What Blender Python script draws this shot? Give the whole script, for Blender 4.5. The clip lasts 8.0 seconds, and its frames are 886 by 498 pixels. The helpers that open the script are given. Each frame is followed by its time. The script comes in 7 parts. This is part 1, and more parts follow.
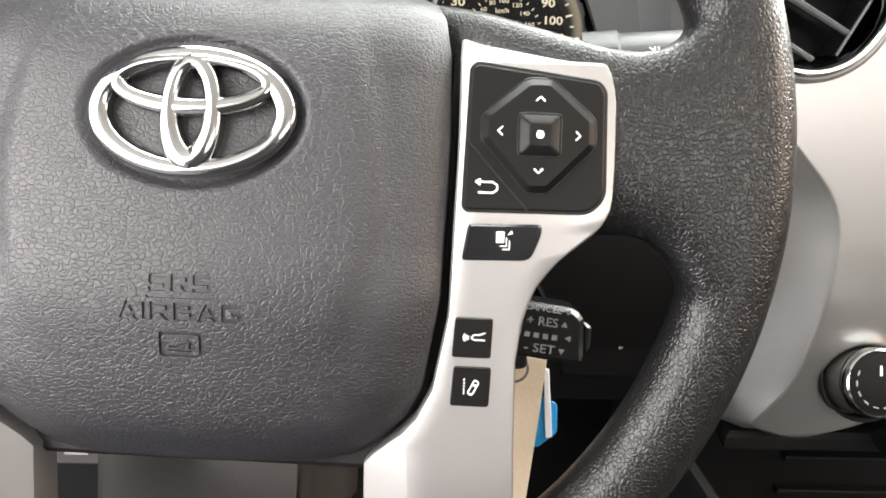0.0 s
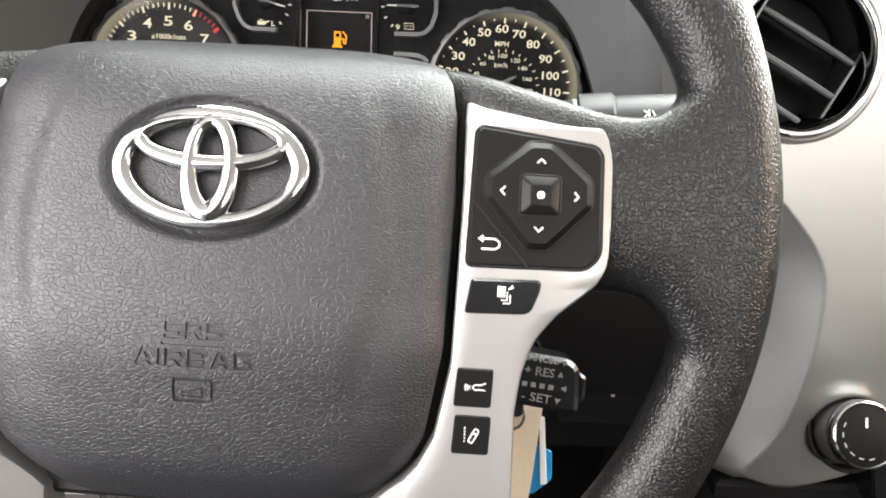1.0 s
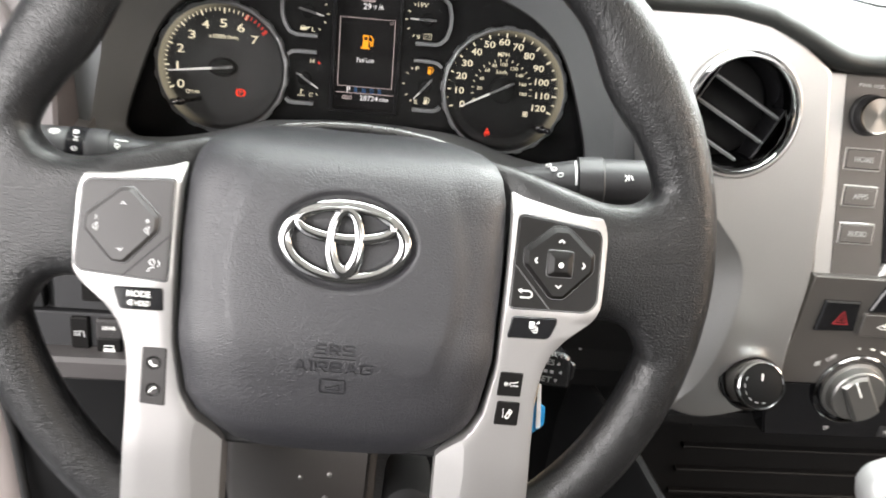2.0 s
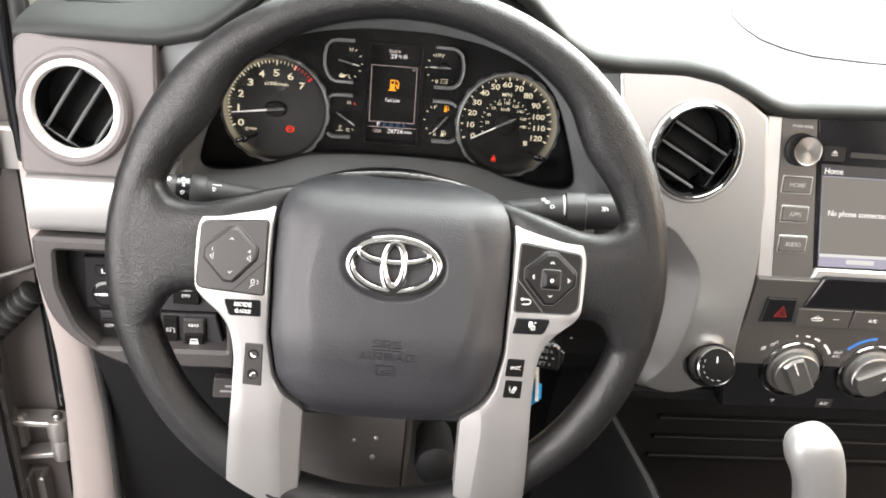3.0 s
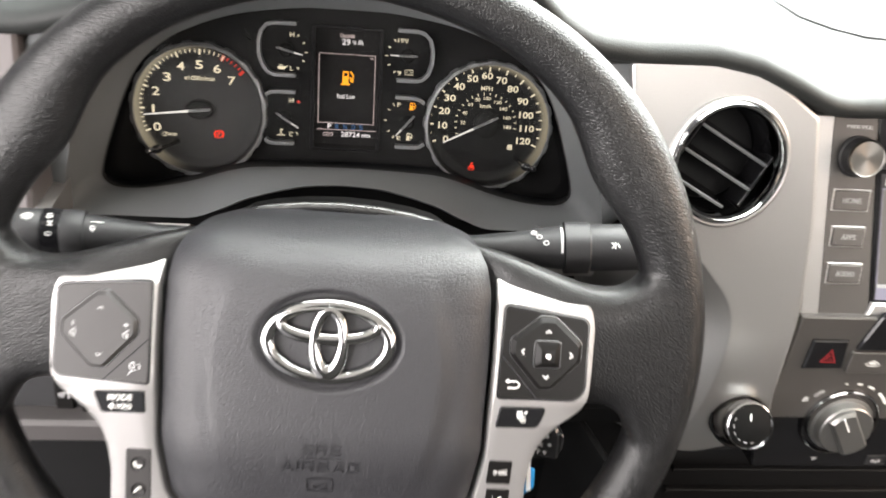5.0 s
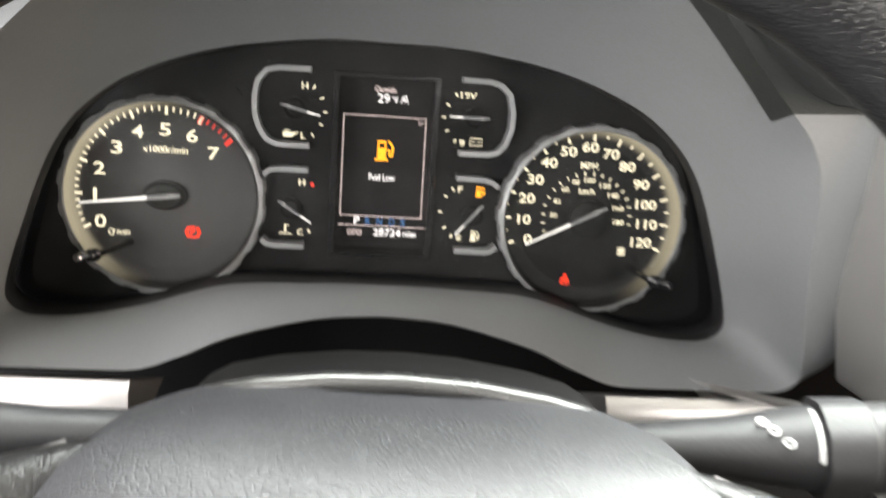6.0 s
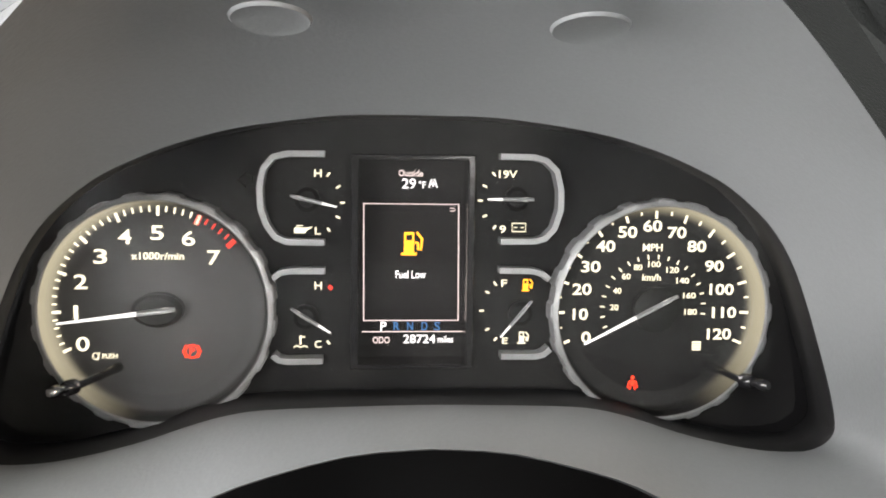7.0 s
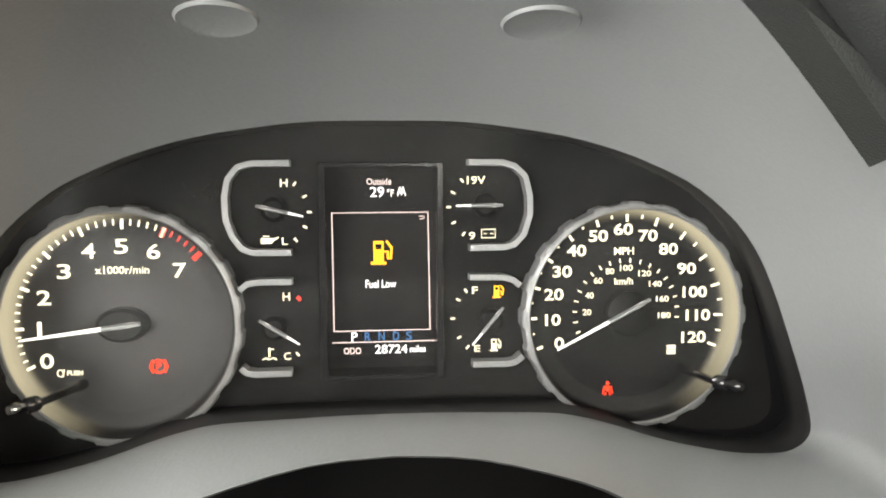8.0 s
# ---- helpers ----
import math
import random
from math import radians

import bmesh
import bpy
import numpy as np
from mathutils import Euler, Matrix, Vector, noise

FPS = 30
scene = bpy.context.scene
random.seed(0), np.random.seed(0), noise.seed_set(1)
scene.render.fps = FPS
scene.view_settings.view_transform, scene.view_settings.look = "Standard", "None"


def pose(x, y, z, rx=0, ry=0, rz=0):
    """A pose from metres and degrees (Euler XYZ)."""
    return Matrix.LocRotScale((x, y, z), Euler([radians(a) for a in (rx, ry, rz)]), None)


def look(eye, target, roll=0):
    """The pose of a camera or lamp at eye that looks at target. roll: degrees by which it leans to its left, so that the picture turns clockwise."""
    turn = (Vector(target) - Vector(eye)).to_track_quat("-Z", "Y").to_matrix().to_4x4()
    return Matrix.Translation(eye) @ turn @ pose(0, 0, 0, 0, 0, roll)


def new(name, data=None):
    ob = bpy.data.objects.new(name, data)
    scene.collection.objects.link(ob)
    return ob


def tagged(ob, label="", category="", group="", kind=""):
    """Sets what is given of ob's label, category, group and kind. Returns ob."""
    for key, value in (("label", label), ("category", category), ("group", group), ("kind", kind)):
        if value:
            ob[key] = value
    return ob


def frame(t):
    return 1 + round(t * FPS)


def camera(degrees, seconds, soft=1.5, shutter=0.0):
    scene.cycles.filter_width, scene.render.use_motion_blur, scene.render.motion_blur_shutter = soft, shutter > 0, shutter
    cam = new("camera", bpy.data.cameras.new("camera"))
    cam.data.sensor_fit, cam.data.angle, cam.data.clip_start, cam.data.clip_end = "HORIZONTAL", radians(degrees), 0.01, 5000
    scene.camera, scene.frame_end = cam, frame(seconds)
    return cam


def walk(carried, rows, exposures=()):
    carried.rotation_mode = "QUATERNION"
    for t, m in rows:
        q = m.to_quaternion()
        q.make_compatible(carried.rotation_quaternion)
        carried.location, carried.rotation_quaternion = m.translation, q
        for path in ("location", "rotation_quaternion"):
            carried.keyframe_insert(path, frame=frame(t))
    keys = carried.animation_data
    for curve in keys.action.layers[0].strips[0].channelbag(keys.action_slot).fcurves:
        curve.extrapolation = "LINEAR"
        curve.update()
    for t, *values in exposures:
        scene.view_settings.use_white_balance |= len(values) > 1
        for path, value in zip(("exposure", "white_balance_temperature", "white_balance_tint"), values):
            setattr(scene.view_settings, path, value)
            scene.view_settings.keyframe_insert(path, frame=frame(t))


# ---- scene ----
from mathutils.geometry import delaunay_2d_cdt, tessellate_polygon

cam = camera(56.0, 8.0, soft=1.8, shutter=0.4)
PATH = [
    (0, (0.0097, 0.0050, 0.7621), (0.0286, 1.8433, -0.0255), 1.54),
    (0.5, (0.0092, -0.0003, 0.7656), (0.0392, 1.8579, 0.0266), 2.01),
    (1, (0.0050, -0.0051, 0.7711), (0.0428, 1.8685, 0.0726), 2.72),
    (1.5, (-0.0207, -0.0309, 0.8115), (0.1080, 1.7933, 0.0017), 5.24),
    (2, (-0.0596, -0.1007, 0.8972), (0.1373, 1.6404, -0.0671), 6.81),
    (2.2, (-0.0686, -0.1384, 0.9301), (0.1380, 1.5898, -0.0550), 6.85),
    (3.5, (-0.0939, -0.2276, 0.9971), (0.0949, 1.4910, -0.0083), 6.06),
    (4, (-0.0929, -0.2239, 0.9958), (0.1085, 1.4887, -0.0173), 6.23),
    (4.2, (-0.0884, -0.2170, 0.9959), (0.1042, 1.4912, -0.0264), 5.70),
    (5.3, (-0.0560, 0.0171, 0.9184), (0.1894, 1.7048, -0.1265), 6.30),
    (5.5, (-0.0617, 0.0640, 0.8953), (0.1902, 1.7692, -0.1191), 6.19),
    (6, (-0.0781, 0.1582, 0.8539), (0.1280, 1.9587, 0.0078), 5.65),
    (6.5, (-0.0870, 0.1989, 0.8309), (0.0431, 2.0909, 0.1958), 3.62),
    (7, (-0.0869, 0.2255, 0.8284), (0.0928, 2.1125, 0.1907), 2.05),
    (7.5, (-0.0832, 0.2319, 0.8258), (0.1326, 2.1131, 0.1818), 1.45),
    (8, (-0.0755, 0.2263, 0.8215), (0.1223, 2.1270, 0.2313), 0.93),
]
walk(cam, [(t, look(eye, target, roll)) for t, eye, target, roll in PATH],
     exposures=[(0.0, 0.26, 6670, 12), (2.2, 0.24, 6540, 11), (3.5, 0.20, 6670, 13), (4.2, 0.20, 6670, 13), (5.3, 0.32, 6670, 12), (6.0, 0.90, 6660, 10), (6.5, 1.14, 6440, 10), (7.0, 1.24, 6570, 10), (8.0, 1.43, 6830, 7)])

# ---- world and light ----
SUN_UP, SUN_TURN = radians(38), radians(150)
world = bpy.data.worlds.new("overcast_sky")
scene.world = world
world.use_nodes = True
wn, wl = world.node_tree.nodes, world.node_tree.links
sky = wn.new("ShaderNodeTexSky")
sky.sky_type, sky.sun_disc = "NISHITA", False
sky.sun_elevation, sky.sun_rotation = SUN_UP, SUN_TURN
sky.air_density, sky.dust_density = 1.0, 6.0
pale = wn.new("ShaderNodeHueSaturation")
pale.inputs["Saturation"].default_value = 0.22
wl.new(sky.outputs[0], pale.inputs["Color"])
wl.new(pale.outputs[0], wn["Background"].inputs["Color"])
wn["Background"].inputs["Strength"].default_value = 0.12


def lamp(name, kind, m, strength, size=(1, 1), colour=(1, 1, 1)):
    data = bpy.data.lights.new(name, kind)
    data.color = colour
    data.energy = strength
    if kind == "AREA":
        data.shape, data.size, data.size_y = "RECTANGLE", size[0], size[1]
    ob = new(name, data)
    ob.matrix_world = m
    return ob


sun = lamp("sun", "SUN", look((0, 0, 6), (0.6 * math.sin(SUN_TURN), -0.6 * math.cos(SUN_TURN), 5.3)), 0.8, colour=(1, 0.97, 0.93))
sun.data.angle = radians(14)
# daylight through the windscreen, the open driver's door, the unseen passenger's and rear windows
lamp("windscreen_daylight", "AREA", look((0.53, 0.68, 1.13), (0.53, 0.103, 0.313)), 92.0, (1.64, 0.85), (0.94, 1.0, 0.965))
lamp("open_door_daylight", "AREA", look((-0.85, -0.32, 1.02), (0.1, 0.38, 0.66)), 34.0, (1.1, 0.9), (1.0, 0.975, 0.96))
# orange tint and strength added here to imitate warm reflections of something unseen
lamp("passenger_window_daylight", "AREA", look((1.42, 0.0, 1.05), (0.2, 0.2, 0.7)), 13.0, (0.9, 0.4), (1.0, 0.78, 0.60))
lamp("rear_window_daylight", "AREA", look((0.4, -1.15, 1.20), (0.0, 0.5, 0.75)), 12.0, (1.3, 0.34), (1.0, 0.97, 0.93))


# ---- materials ----
def material(name, colour, rough=0.5, metal=0.0, grain=0.0, grain_size=0.001, relief="noise", spread=0.06, coat=0.0, emit=0.0, stain=0.06, rough_spread=0.06, specular=0.5, depth=None, stretch=(1, 1, 1), crease=0.28):
    """Principled surface with grain relief, small colour change at two scales and uneven gloss."""
    mat = bpy.data.materials.new(name)
    mat.use_nodes = True
    n, l = mat.node_tree.nodes, mat.node_tree.links
    p = n["Principled BSDF"]
    p.inputs["Base Color"].default_value = (*colour, 1)
    p.inputs["Roughness"].default_value = rough
    p.inputs["Metallic"].default_value = metal
    p.inputs["Coat Weight"].default_value = coat
    p.inputs["Specular IOR Level"].default_value = specular
    if emit:
        p.inputs["Emission Color"].default_value = (*colour, 1)
        p.inputs["Emission Strength"].default_value = emit
        p.inputs["Base Color"].default_value = (0.02, 0.02, 0.02, 1)
        p.inputs["Roughness"].default_value, p.inputs["Specular IOR Level"].default_value = 0.25, 0.15
        return mat
    co = n.new("ShaderNodeTexCoord")
    fine = n.new("ShaderNodeTexNoise")
    fine.inputs["Scale"].default_value, fine.inputs["Detail"].default_value = 0.6 / max(grain_size, 0.0006), 4
    wide = n.new("ShaderNodeTexNoise")
    wide.inputs["Scale"].default_value, wide.inputs["Detail"].default_value = 14, 5
    for tex in (fine, wide):
        l.new(co.outputs["Object"], tex.inputs["Vector"])
    add = n.new("ShaderNodeMath")
    add.operation = "ADD"
    l.new(fine.outputs["Fac"], add.inputs[0])
    l.new(wide.outputs["Fac"], add.inputs[1])
    ramp = n.new("ShaderNodeMapRange")
    ramp.inputs["From Min"].default_value, ramp.inputs["From Max"].default_value = 0.6, 1.4
    ramp.inputs["To Min"].default_value, ramp.inputs["To Max"].default_value = 1 - spread, 1 + spread
    l.new(add.outputs[0], ramp.inputs["Value"])
    mul = n.new("ShaderNodeVectorMath")
    mul.operation = "SCALE"
    mul.inputs[0].default_value = colour
    l.new(ramp.outputs[0], mul.inputs["Scale"])
    l.new(mul.outputs[0], p.inputs["Base Color"])
    gloss = n.new("ShaderNodeMapRange")
    gloss.inputs["From Min"].default_value, gloss.inputs["From Max"].default_value = 0.3, 0.7
    gloss.inputs["To Min"].default_value, gloss.inputs["To Max"].default_value = max(rough - rough_spread, 0.02), min(rough + rough_spread, 1)
    l.new(wide.outputs["Fac"], gloss.inputs["Value"])
    l.new(gloss.outputs[0], p.inputs["Roughness"])
    if grain:
        bump = n.new("ShaderNodeBump")
        bump.inputs["Strength"].default_value = grain
        bump.inputs["Distance"].default_value = depth or grain_size * 0.5
        if relief == "leather":
            warp = n.new("ShaderNodeTexNoise")
            warp.inputs["Scale"].default_value, warp.inputs["Detail"].default_value = 0.35 / grain_size, 2
            l.new(co.outputs["Object"], warp.inputs["Vector"])
            mix = n.new("ShaderNodeVectorMath")
            mix.operation = "MULTIPLY_ADD"
            mix.inputs[1].default_value = (grain_size * 1.6,) * 3
            l.new(warp.outputs["Color"], mix.inputs[0])
            l.new(co.outputs["Object"], mix.inputs[2])
            cells = n.new("ShaderNodeTexVoronoi")
            cells.feature = "DISTANCE_TO_EDGE"
            cells.inputs["Scale"].default_value = 0.62 / grain_size
            long = n.new("ShaderNodeVectorMath")
            long.operation = "MULTIPLY"
            long.inputs[1].default_value = stretch
            l.new(mix.outputs[0], long.inputs[0])
            l.new(long.outputs[0], cells.inputs["Vector"])
            edge = n.new("ShaderNodeMapRange")
            edge.inputs["From Max"].default_value = crease
            edge.interpolation_type = "SMOOTHSTEP"
            l.new(cells.outputs["Distance"], edge.inputs["Value"])
            both = n.new("ShaderNodeMath")
            both.operation = "MULTIPLY_ADD"
            both.inputs[1].default_value = 1.1
            l.new(edge.outputs[0], both.inputs[0])
            l.new(fine.outputs["Fac"], both.inputs[2])
            l.new(both.outputs[0], bump.inputs["Height"])
        else:
            l.new(fine.outputs["Fac"], bump.inputs["Height"])
        l.new(bump.outputs[0], p.inputs["Normal"])
    return mat


LEATHER = material("pad_leather_grain", (0.017, 0.017, 0.020), 0.42, grain=1.0, grain_size=0.0009, relief="leather", depth=0.00009, stretch=(0.62, 1, 1), specular=0.58, rough_spread=0.03, crease=0.17)
PAD_SMOOTH = material("pad_smooth_mould", (0.017, 0.017, 0.020), 0.36, grain=0.1, grain_size=0.0006, depth=0.00003)
RIM_GRAIN = material("rim_pebble_grain", (0.008, 0.008, 0.0085), 0.30, grain=1.0, grain_size=0.00105, relief="leather", depth=0.00011, rough_spread=0.02, specular=0.42, spread=0.03, crease=0.26)
SILVER = material("satin_silver_paint", (0.38, 0.370, 0.364), 0.36, metal=0.7, grain=0.03, grain_size=0.0007, spread=0.02, rough_spread=0.006)
DASH_SILVER = material("dash_silver_paint", (0.44, 0.433, 0.425), 0.34, metal=0.78, grain=0.0, spread=0.02, rough_spread=0.004)
CHROME = material("bright_chrome", (0.36, 0.36, 0.36), 0.11, metal=1.0, spread=0.01, rough_spread=0.02)
BRUSHED = material("brushed_metal", (0.21, 0.205, 0.20), 0.42, metal=1.0, spread=0.03)
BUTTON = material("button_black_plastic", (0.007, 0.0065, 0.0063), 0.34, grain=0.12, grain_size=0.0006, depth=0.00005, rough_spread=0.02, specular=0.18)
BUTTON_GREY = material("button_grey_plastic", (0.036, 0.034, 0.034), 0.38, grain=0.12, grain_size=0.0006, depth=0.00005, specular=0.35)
BLACK_GLOSS = material("gloss_black_plastic", (0.008, 0.008, 0.009), 0.14, spread=0.02)
BLACK = material("matt_black_plastic", (0.008, 0.008, 0.0085), 0.6, grain=0.15, grain_size=0.0008, specular=0.25)
# for black parts, and for panels whose shade is put into the colour
DEEP_BLACK = material("black_plastic_and_shade", (0.004, 0.004, 0.0042), 0.55, spread=0.02, specular=0.12)
VENT_SILVER = material("pale_satin_silver", (0.72, 0.70, 0.68), 0.32, metal=0.4, spread=0.02)
DARK = material("dark_grey_plastic", (0.024, 0.024, 0.0255), 0.5, grain=0.25, grain_size=0.001, specular=0.35)
GREY = material("grey_plastic", (0.145, 0.152, 0.157), 0.55, grain=0.25, grain_size=0.0011)
PAD_GREY = material("soft_dash_pad", (0.020, 0.0218, 0.0214), 0.58, grain=1.0, grain_size=0.0011, relief="leather", depth=0.00007, specular=0.3)
WARM_GREY = material("warm_grey_plastic", (0.105, 0.093, 0.093), 0.5, grain=0.25, grain_size=0.0009, depth=0.0001)
# darker copy of the warm grey; holds the switch surround's down-facing shade
DARK_WARM = material("dark_warm_plastic", (0.050, 0.045, 0.045), 0.5, grain=0.25, grain_size=0.0009, depth=0.0001)
STACK = material("taupe_metallic_plastic", (0.085, 0.079, 0.075), 0.4, metal=0.35, grain=0.06, grain_size=0.0006)
PALE_TRIM = material("pale_kick_trim", (0.30, 0.262, 0.25), 0.42, grain=0.2, grain_size=0.001, depth=0.0001)
CARPET = material("floor_carpet", (0.035, 0.034, 0.033), 0.95, grain=1.0, grain_size=0.004, spread=0.3)
CLOTH_DARK = material("dark_unseen_wall", (0.055, 0.053, 0.052), 0.9, grain=0.5, grain_size=0.003)
GRIP_PAINT = material("pale_silver_grip_paint", (0.40, 0.40, 0.40), 0.36, metal=0.5, spread=0.02, rough_spread=0.01)
HEADLINER = material("headliner_cloth", (0.62, 0.61, 0.58), 0.9, grain=0.4, grain_size=0.003)
RUBBER = material("black_rubber", (0.014, 0.014, 0.014), 0.6, grain=0.2, grain_size=0.002)
KNOB_METAL = material("satin_knob_metal", (0.27, 0.263, 0.255), 0.36, metal=0.85, spread=0.03, rough_spread=0.01)
STEEL = material("painted_steel", (0.42, 0.4, 0.38), 0.35, metal=0.8, spread=0.08)
PILLAR = material("warm_grey_body_steel", (0.115, 0.102, 0.098), 0.45, spread=0.08, stain=0.1)
BODY = material("body_paint_grey", (0.16, 0.155, 0.15), 0.3, metal=0.5, spread=0.03, coat=0.5)
PAPER = material("tag_card", (0.7, 0.58, 0.44), 0.8, grain=0.3, grain_size=0.001)
BLUE = material("blue_tag_plastic", (0.02, 0.28, 0.62), 0.35)
WHITE_TAG = material("white_tag_plastic", (0.75, 0.76, 0.78), 0.4)
# rev counter's face: reflected glow is mixed into its charcoal colour
DIAL = material("dial_face_lit_charcoal", (0.030, 0.030, 0.0305), 0.45, spread=0.02, specular=0.25)
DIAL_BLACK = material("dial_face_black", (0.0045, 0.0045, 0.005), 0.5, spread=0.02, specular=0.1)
RING = material("dial_ring_silver", (0.22, 0.225, 0.23), 0.40, metal=0.4, spread=0.03)
SNOW = material("trodden_snow", (0.7, 0.71, 0.73), 0.8, grain=0.5, grain_size=0.05)
INK = material("grey_print", (0.5, 0.5, 0.5), 0.6)
WHITE_INK = material("white_print", (0.78, 0.78, 0.76), 0.6)
DIM_INK = material("dim_print", (0.28, 0.28, 0.28), 0.6)
RED_PRINT = material("hazard_red_print", (0.26, 0.016, 0.02), 0.5)
BLUE_PRINT = material("cold_blue_print", (0.05, 0.2, 0.6), 0.5)
GLOW = material("dial_light", (1.0, 0.89, 0.63), emit=0.80)
NEEDLE = material("needle_light", (1.0, 0.96, 0.9), emit=0.75)
RED_GLOW = material("warning_red_light", (1.0, 0.035, 0.005), emit=1.05)
RED_MARK = material("red_zone_light", (0.85, 0.05, 0.03), emit=0.75)
AMBER = material("fuel_amber_light", (1.0, 0.37, 0.01), emit=1.25)
LCD_WHITE = material("display_white", (1.0, 0.95, 0.93), emit=0.95)
LCD_PINK = material("display_warm_white", (0.9, 0.72, 0.68), emit=0.75)
LCD_BLUE = material("display_blue", (0.07, 0.25, 0.6), emit=0.45)
LCD_BACK = material("display_back", (0.007, 0.0063, 0.007), 0.5, specular=0.1)
RADIO_GREY = material("radio_screen_grey", (0.20, 0.185, 0.165), emit=1.0)
RADIO_DARK = material("radio_screen_dark", (0.05, 0.045, 0.045), emit=1.0)
RADIO_LIGHT = material("radio_screen_light", (0.75, 0.75, 0.72), emit=0.9)
RADIO_LILAC = material("radio_screen_lilac", (0.42, 0.40, 0.50), emit=0.9)


def spun_metal():
    """Turned cap with rings of fine grooves."""
    mat = material("spun_metal", (0.17, 0.163, 0.152), 0.34, metal=1.0, spread=0.02)
    n, l = mat.node_tree.nodes, mat.node_tree.links
    way = n.new("ShaderNodeTangent")
    way.direction_type, way.axis = "RADIAL", "Z"
    l.new(way.outputs[0], n["Principled BSDF"].inputs["Tangent"])
    n["Principled BSDF"].inputs["Anisotropic"].default_value = 0.85
    return mat


def lens_glass():
    """Clear cover with faint gloss; its dust film also stands in for veiling haze."""
    mat = bpy.data.materials.new("dusty_hazed_lens")
    mat.use_nodes = True
    n, l = mat.node_tree.nodes, mat.node_tree.links
    clear, gloss, dust = n.new("ShaderNodeBsdfTransparent"), n.new("ShaderNodeBsdfGlossy"), n.new("ShaderNodeBsdfDiffuse")
    gloss.inputs["Roughness"].default_value = 0.12
    dust.inputs["Color"].default_value = (0.75, 0.74, 0.70, 1)
    fres = n.new("ShaderNodeFresnel")
    fres.inputs["IOR"].default_value = 1.3
    co, tex, ramp = n.new("ShaderNodeTexCoord"), n.new("ShaderNodeTexNoise"), n.new("ShaderNodeMapRange")
    tex.inputs["Scale"].default_value, tex.inputs["Detail"].default_value = 22, 6
    ramp.inputs["From Min"].default_value, ramp.inputs["From Max"].default_value = 0.35, 0.75
    ramp.inputs["To Min"].default_value, ramp.inputs["To Max"].default_value = 0.0008, 0.009
    l.new(co.outputs["Object"], tex.inputs["Vector"])
    l.new(tex.outputs["Fac"], ramp.inputs["Value"])
    a, b = n.new("ShaderNodeMixShader"), n.new("ShaderNodeMixShader")
    l.new(fres.outputs[0], a.inputs[0])
    l.new(clear.outputs[0], a.inputs[1])
    l.new(gloss.outputs[0], a.inputs[2])
    l.new(ramp.outputs[0], b.inputs[0])
    l.new(a.outputs[0], b.inputs[1])
    l.new(dust.outputs[0], b.inputs[2])
    l.new(b.outputs[0], n["Material Output"].inputs["Surface"])
    return mat


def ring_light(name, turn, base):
    """Cream glow painted as emission, brightest at the dial's wall and towards turn degrees."""
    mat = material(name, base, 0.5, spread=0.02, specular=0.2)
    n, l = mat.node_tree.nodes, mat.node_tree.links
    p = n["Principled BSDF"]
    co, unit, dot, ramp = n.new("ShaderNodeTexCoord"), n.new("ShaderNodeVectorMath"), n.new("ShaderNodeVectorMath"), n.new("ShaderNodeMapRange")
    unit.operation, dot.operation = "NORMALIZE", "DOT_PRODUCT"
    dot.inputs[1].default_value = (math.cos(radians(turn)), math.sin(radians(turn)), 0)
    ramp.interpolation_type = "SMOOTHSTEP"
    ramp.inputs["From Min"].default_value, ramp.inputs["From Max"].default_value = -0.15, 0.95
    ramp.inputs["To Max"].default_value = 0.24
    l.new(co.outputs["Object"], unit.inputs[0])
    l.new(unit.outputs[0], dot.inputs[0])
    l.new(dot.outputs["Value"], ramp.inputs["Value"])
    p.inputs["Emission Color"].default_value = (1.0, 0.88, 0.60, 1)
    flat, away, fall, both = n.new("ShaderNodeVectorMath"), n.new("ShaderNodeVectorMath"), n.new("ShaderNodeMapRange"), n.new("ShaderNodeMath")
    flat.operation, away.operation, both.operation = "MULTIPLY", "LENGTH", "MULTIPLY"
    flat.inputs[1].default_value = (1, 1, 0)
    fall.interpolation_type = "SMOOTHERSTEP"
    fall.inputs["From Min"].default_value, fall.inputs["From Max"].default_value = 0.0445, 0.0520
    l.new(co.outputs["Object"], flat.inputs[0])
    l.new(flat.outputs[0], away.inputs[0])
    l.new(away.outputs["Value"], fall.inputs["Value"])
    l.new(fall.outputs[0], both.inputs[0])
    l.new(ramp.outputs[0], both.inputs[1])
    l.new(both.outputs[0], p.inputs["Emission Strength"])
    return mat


SPUN = spun_metal()
LENS = lens_glass()


# ---- mesh helpers ----
def mesh_of(name, verts, faces, mat, angle=40):
    me = bpy.data.meshes.new(name)
    me.from_pydata([tuple(v) for v in verts], [], faces)
    bm = bmesh.new()
    bm.from_mesh(me)
    bmesh.ops.remove_doubles(bm, verts=bm.verts, dist=1e-6)
    bmesh.ops.recalc_face_normals(bm, faces=bm.faces)
    bm.to_mesh(me)
    bm.free()
    for p in me.polygons:
        p.use_smooth = True
    me.set_sharp_from_angle(angle=radians(angle))
    me.materials.append(mat)
    return me


def part(name, me, parent=None, label="", m=None):
    """Links a mesh as one object under a thing or a part."""
    ob = new(name, me)
    if parent is not None:
        ob.parent = parent
    if m is not None:
        ob.matrix_local = m
    if label:
        tagged(ob, label)
    return ob


def thing(name, m, label, category, group="", kind=""):
    ob = new(name)
    ob.empty_display_size = 0.02
    ob.matrix_world = m
    return tagged(ob, label, category, group, kind)


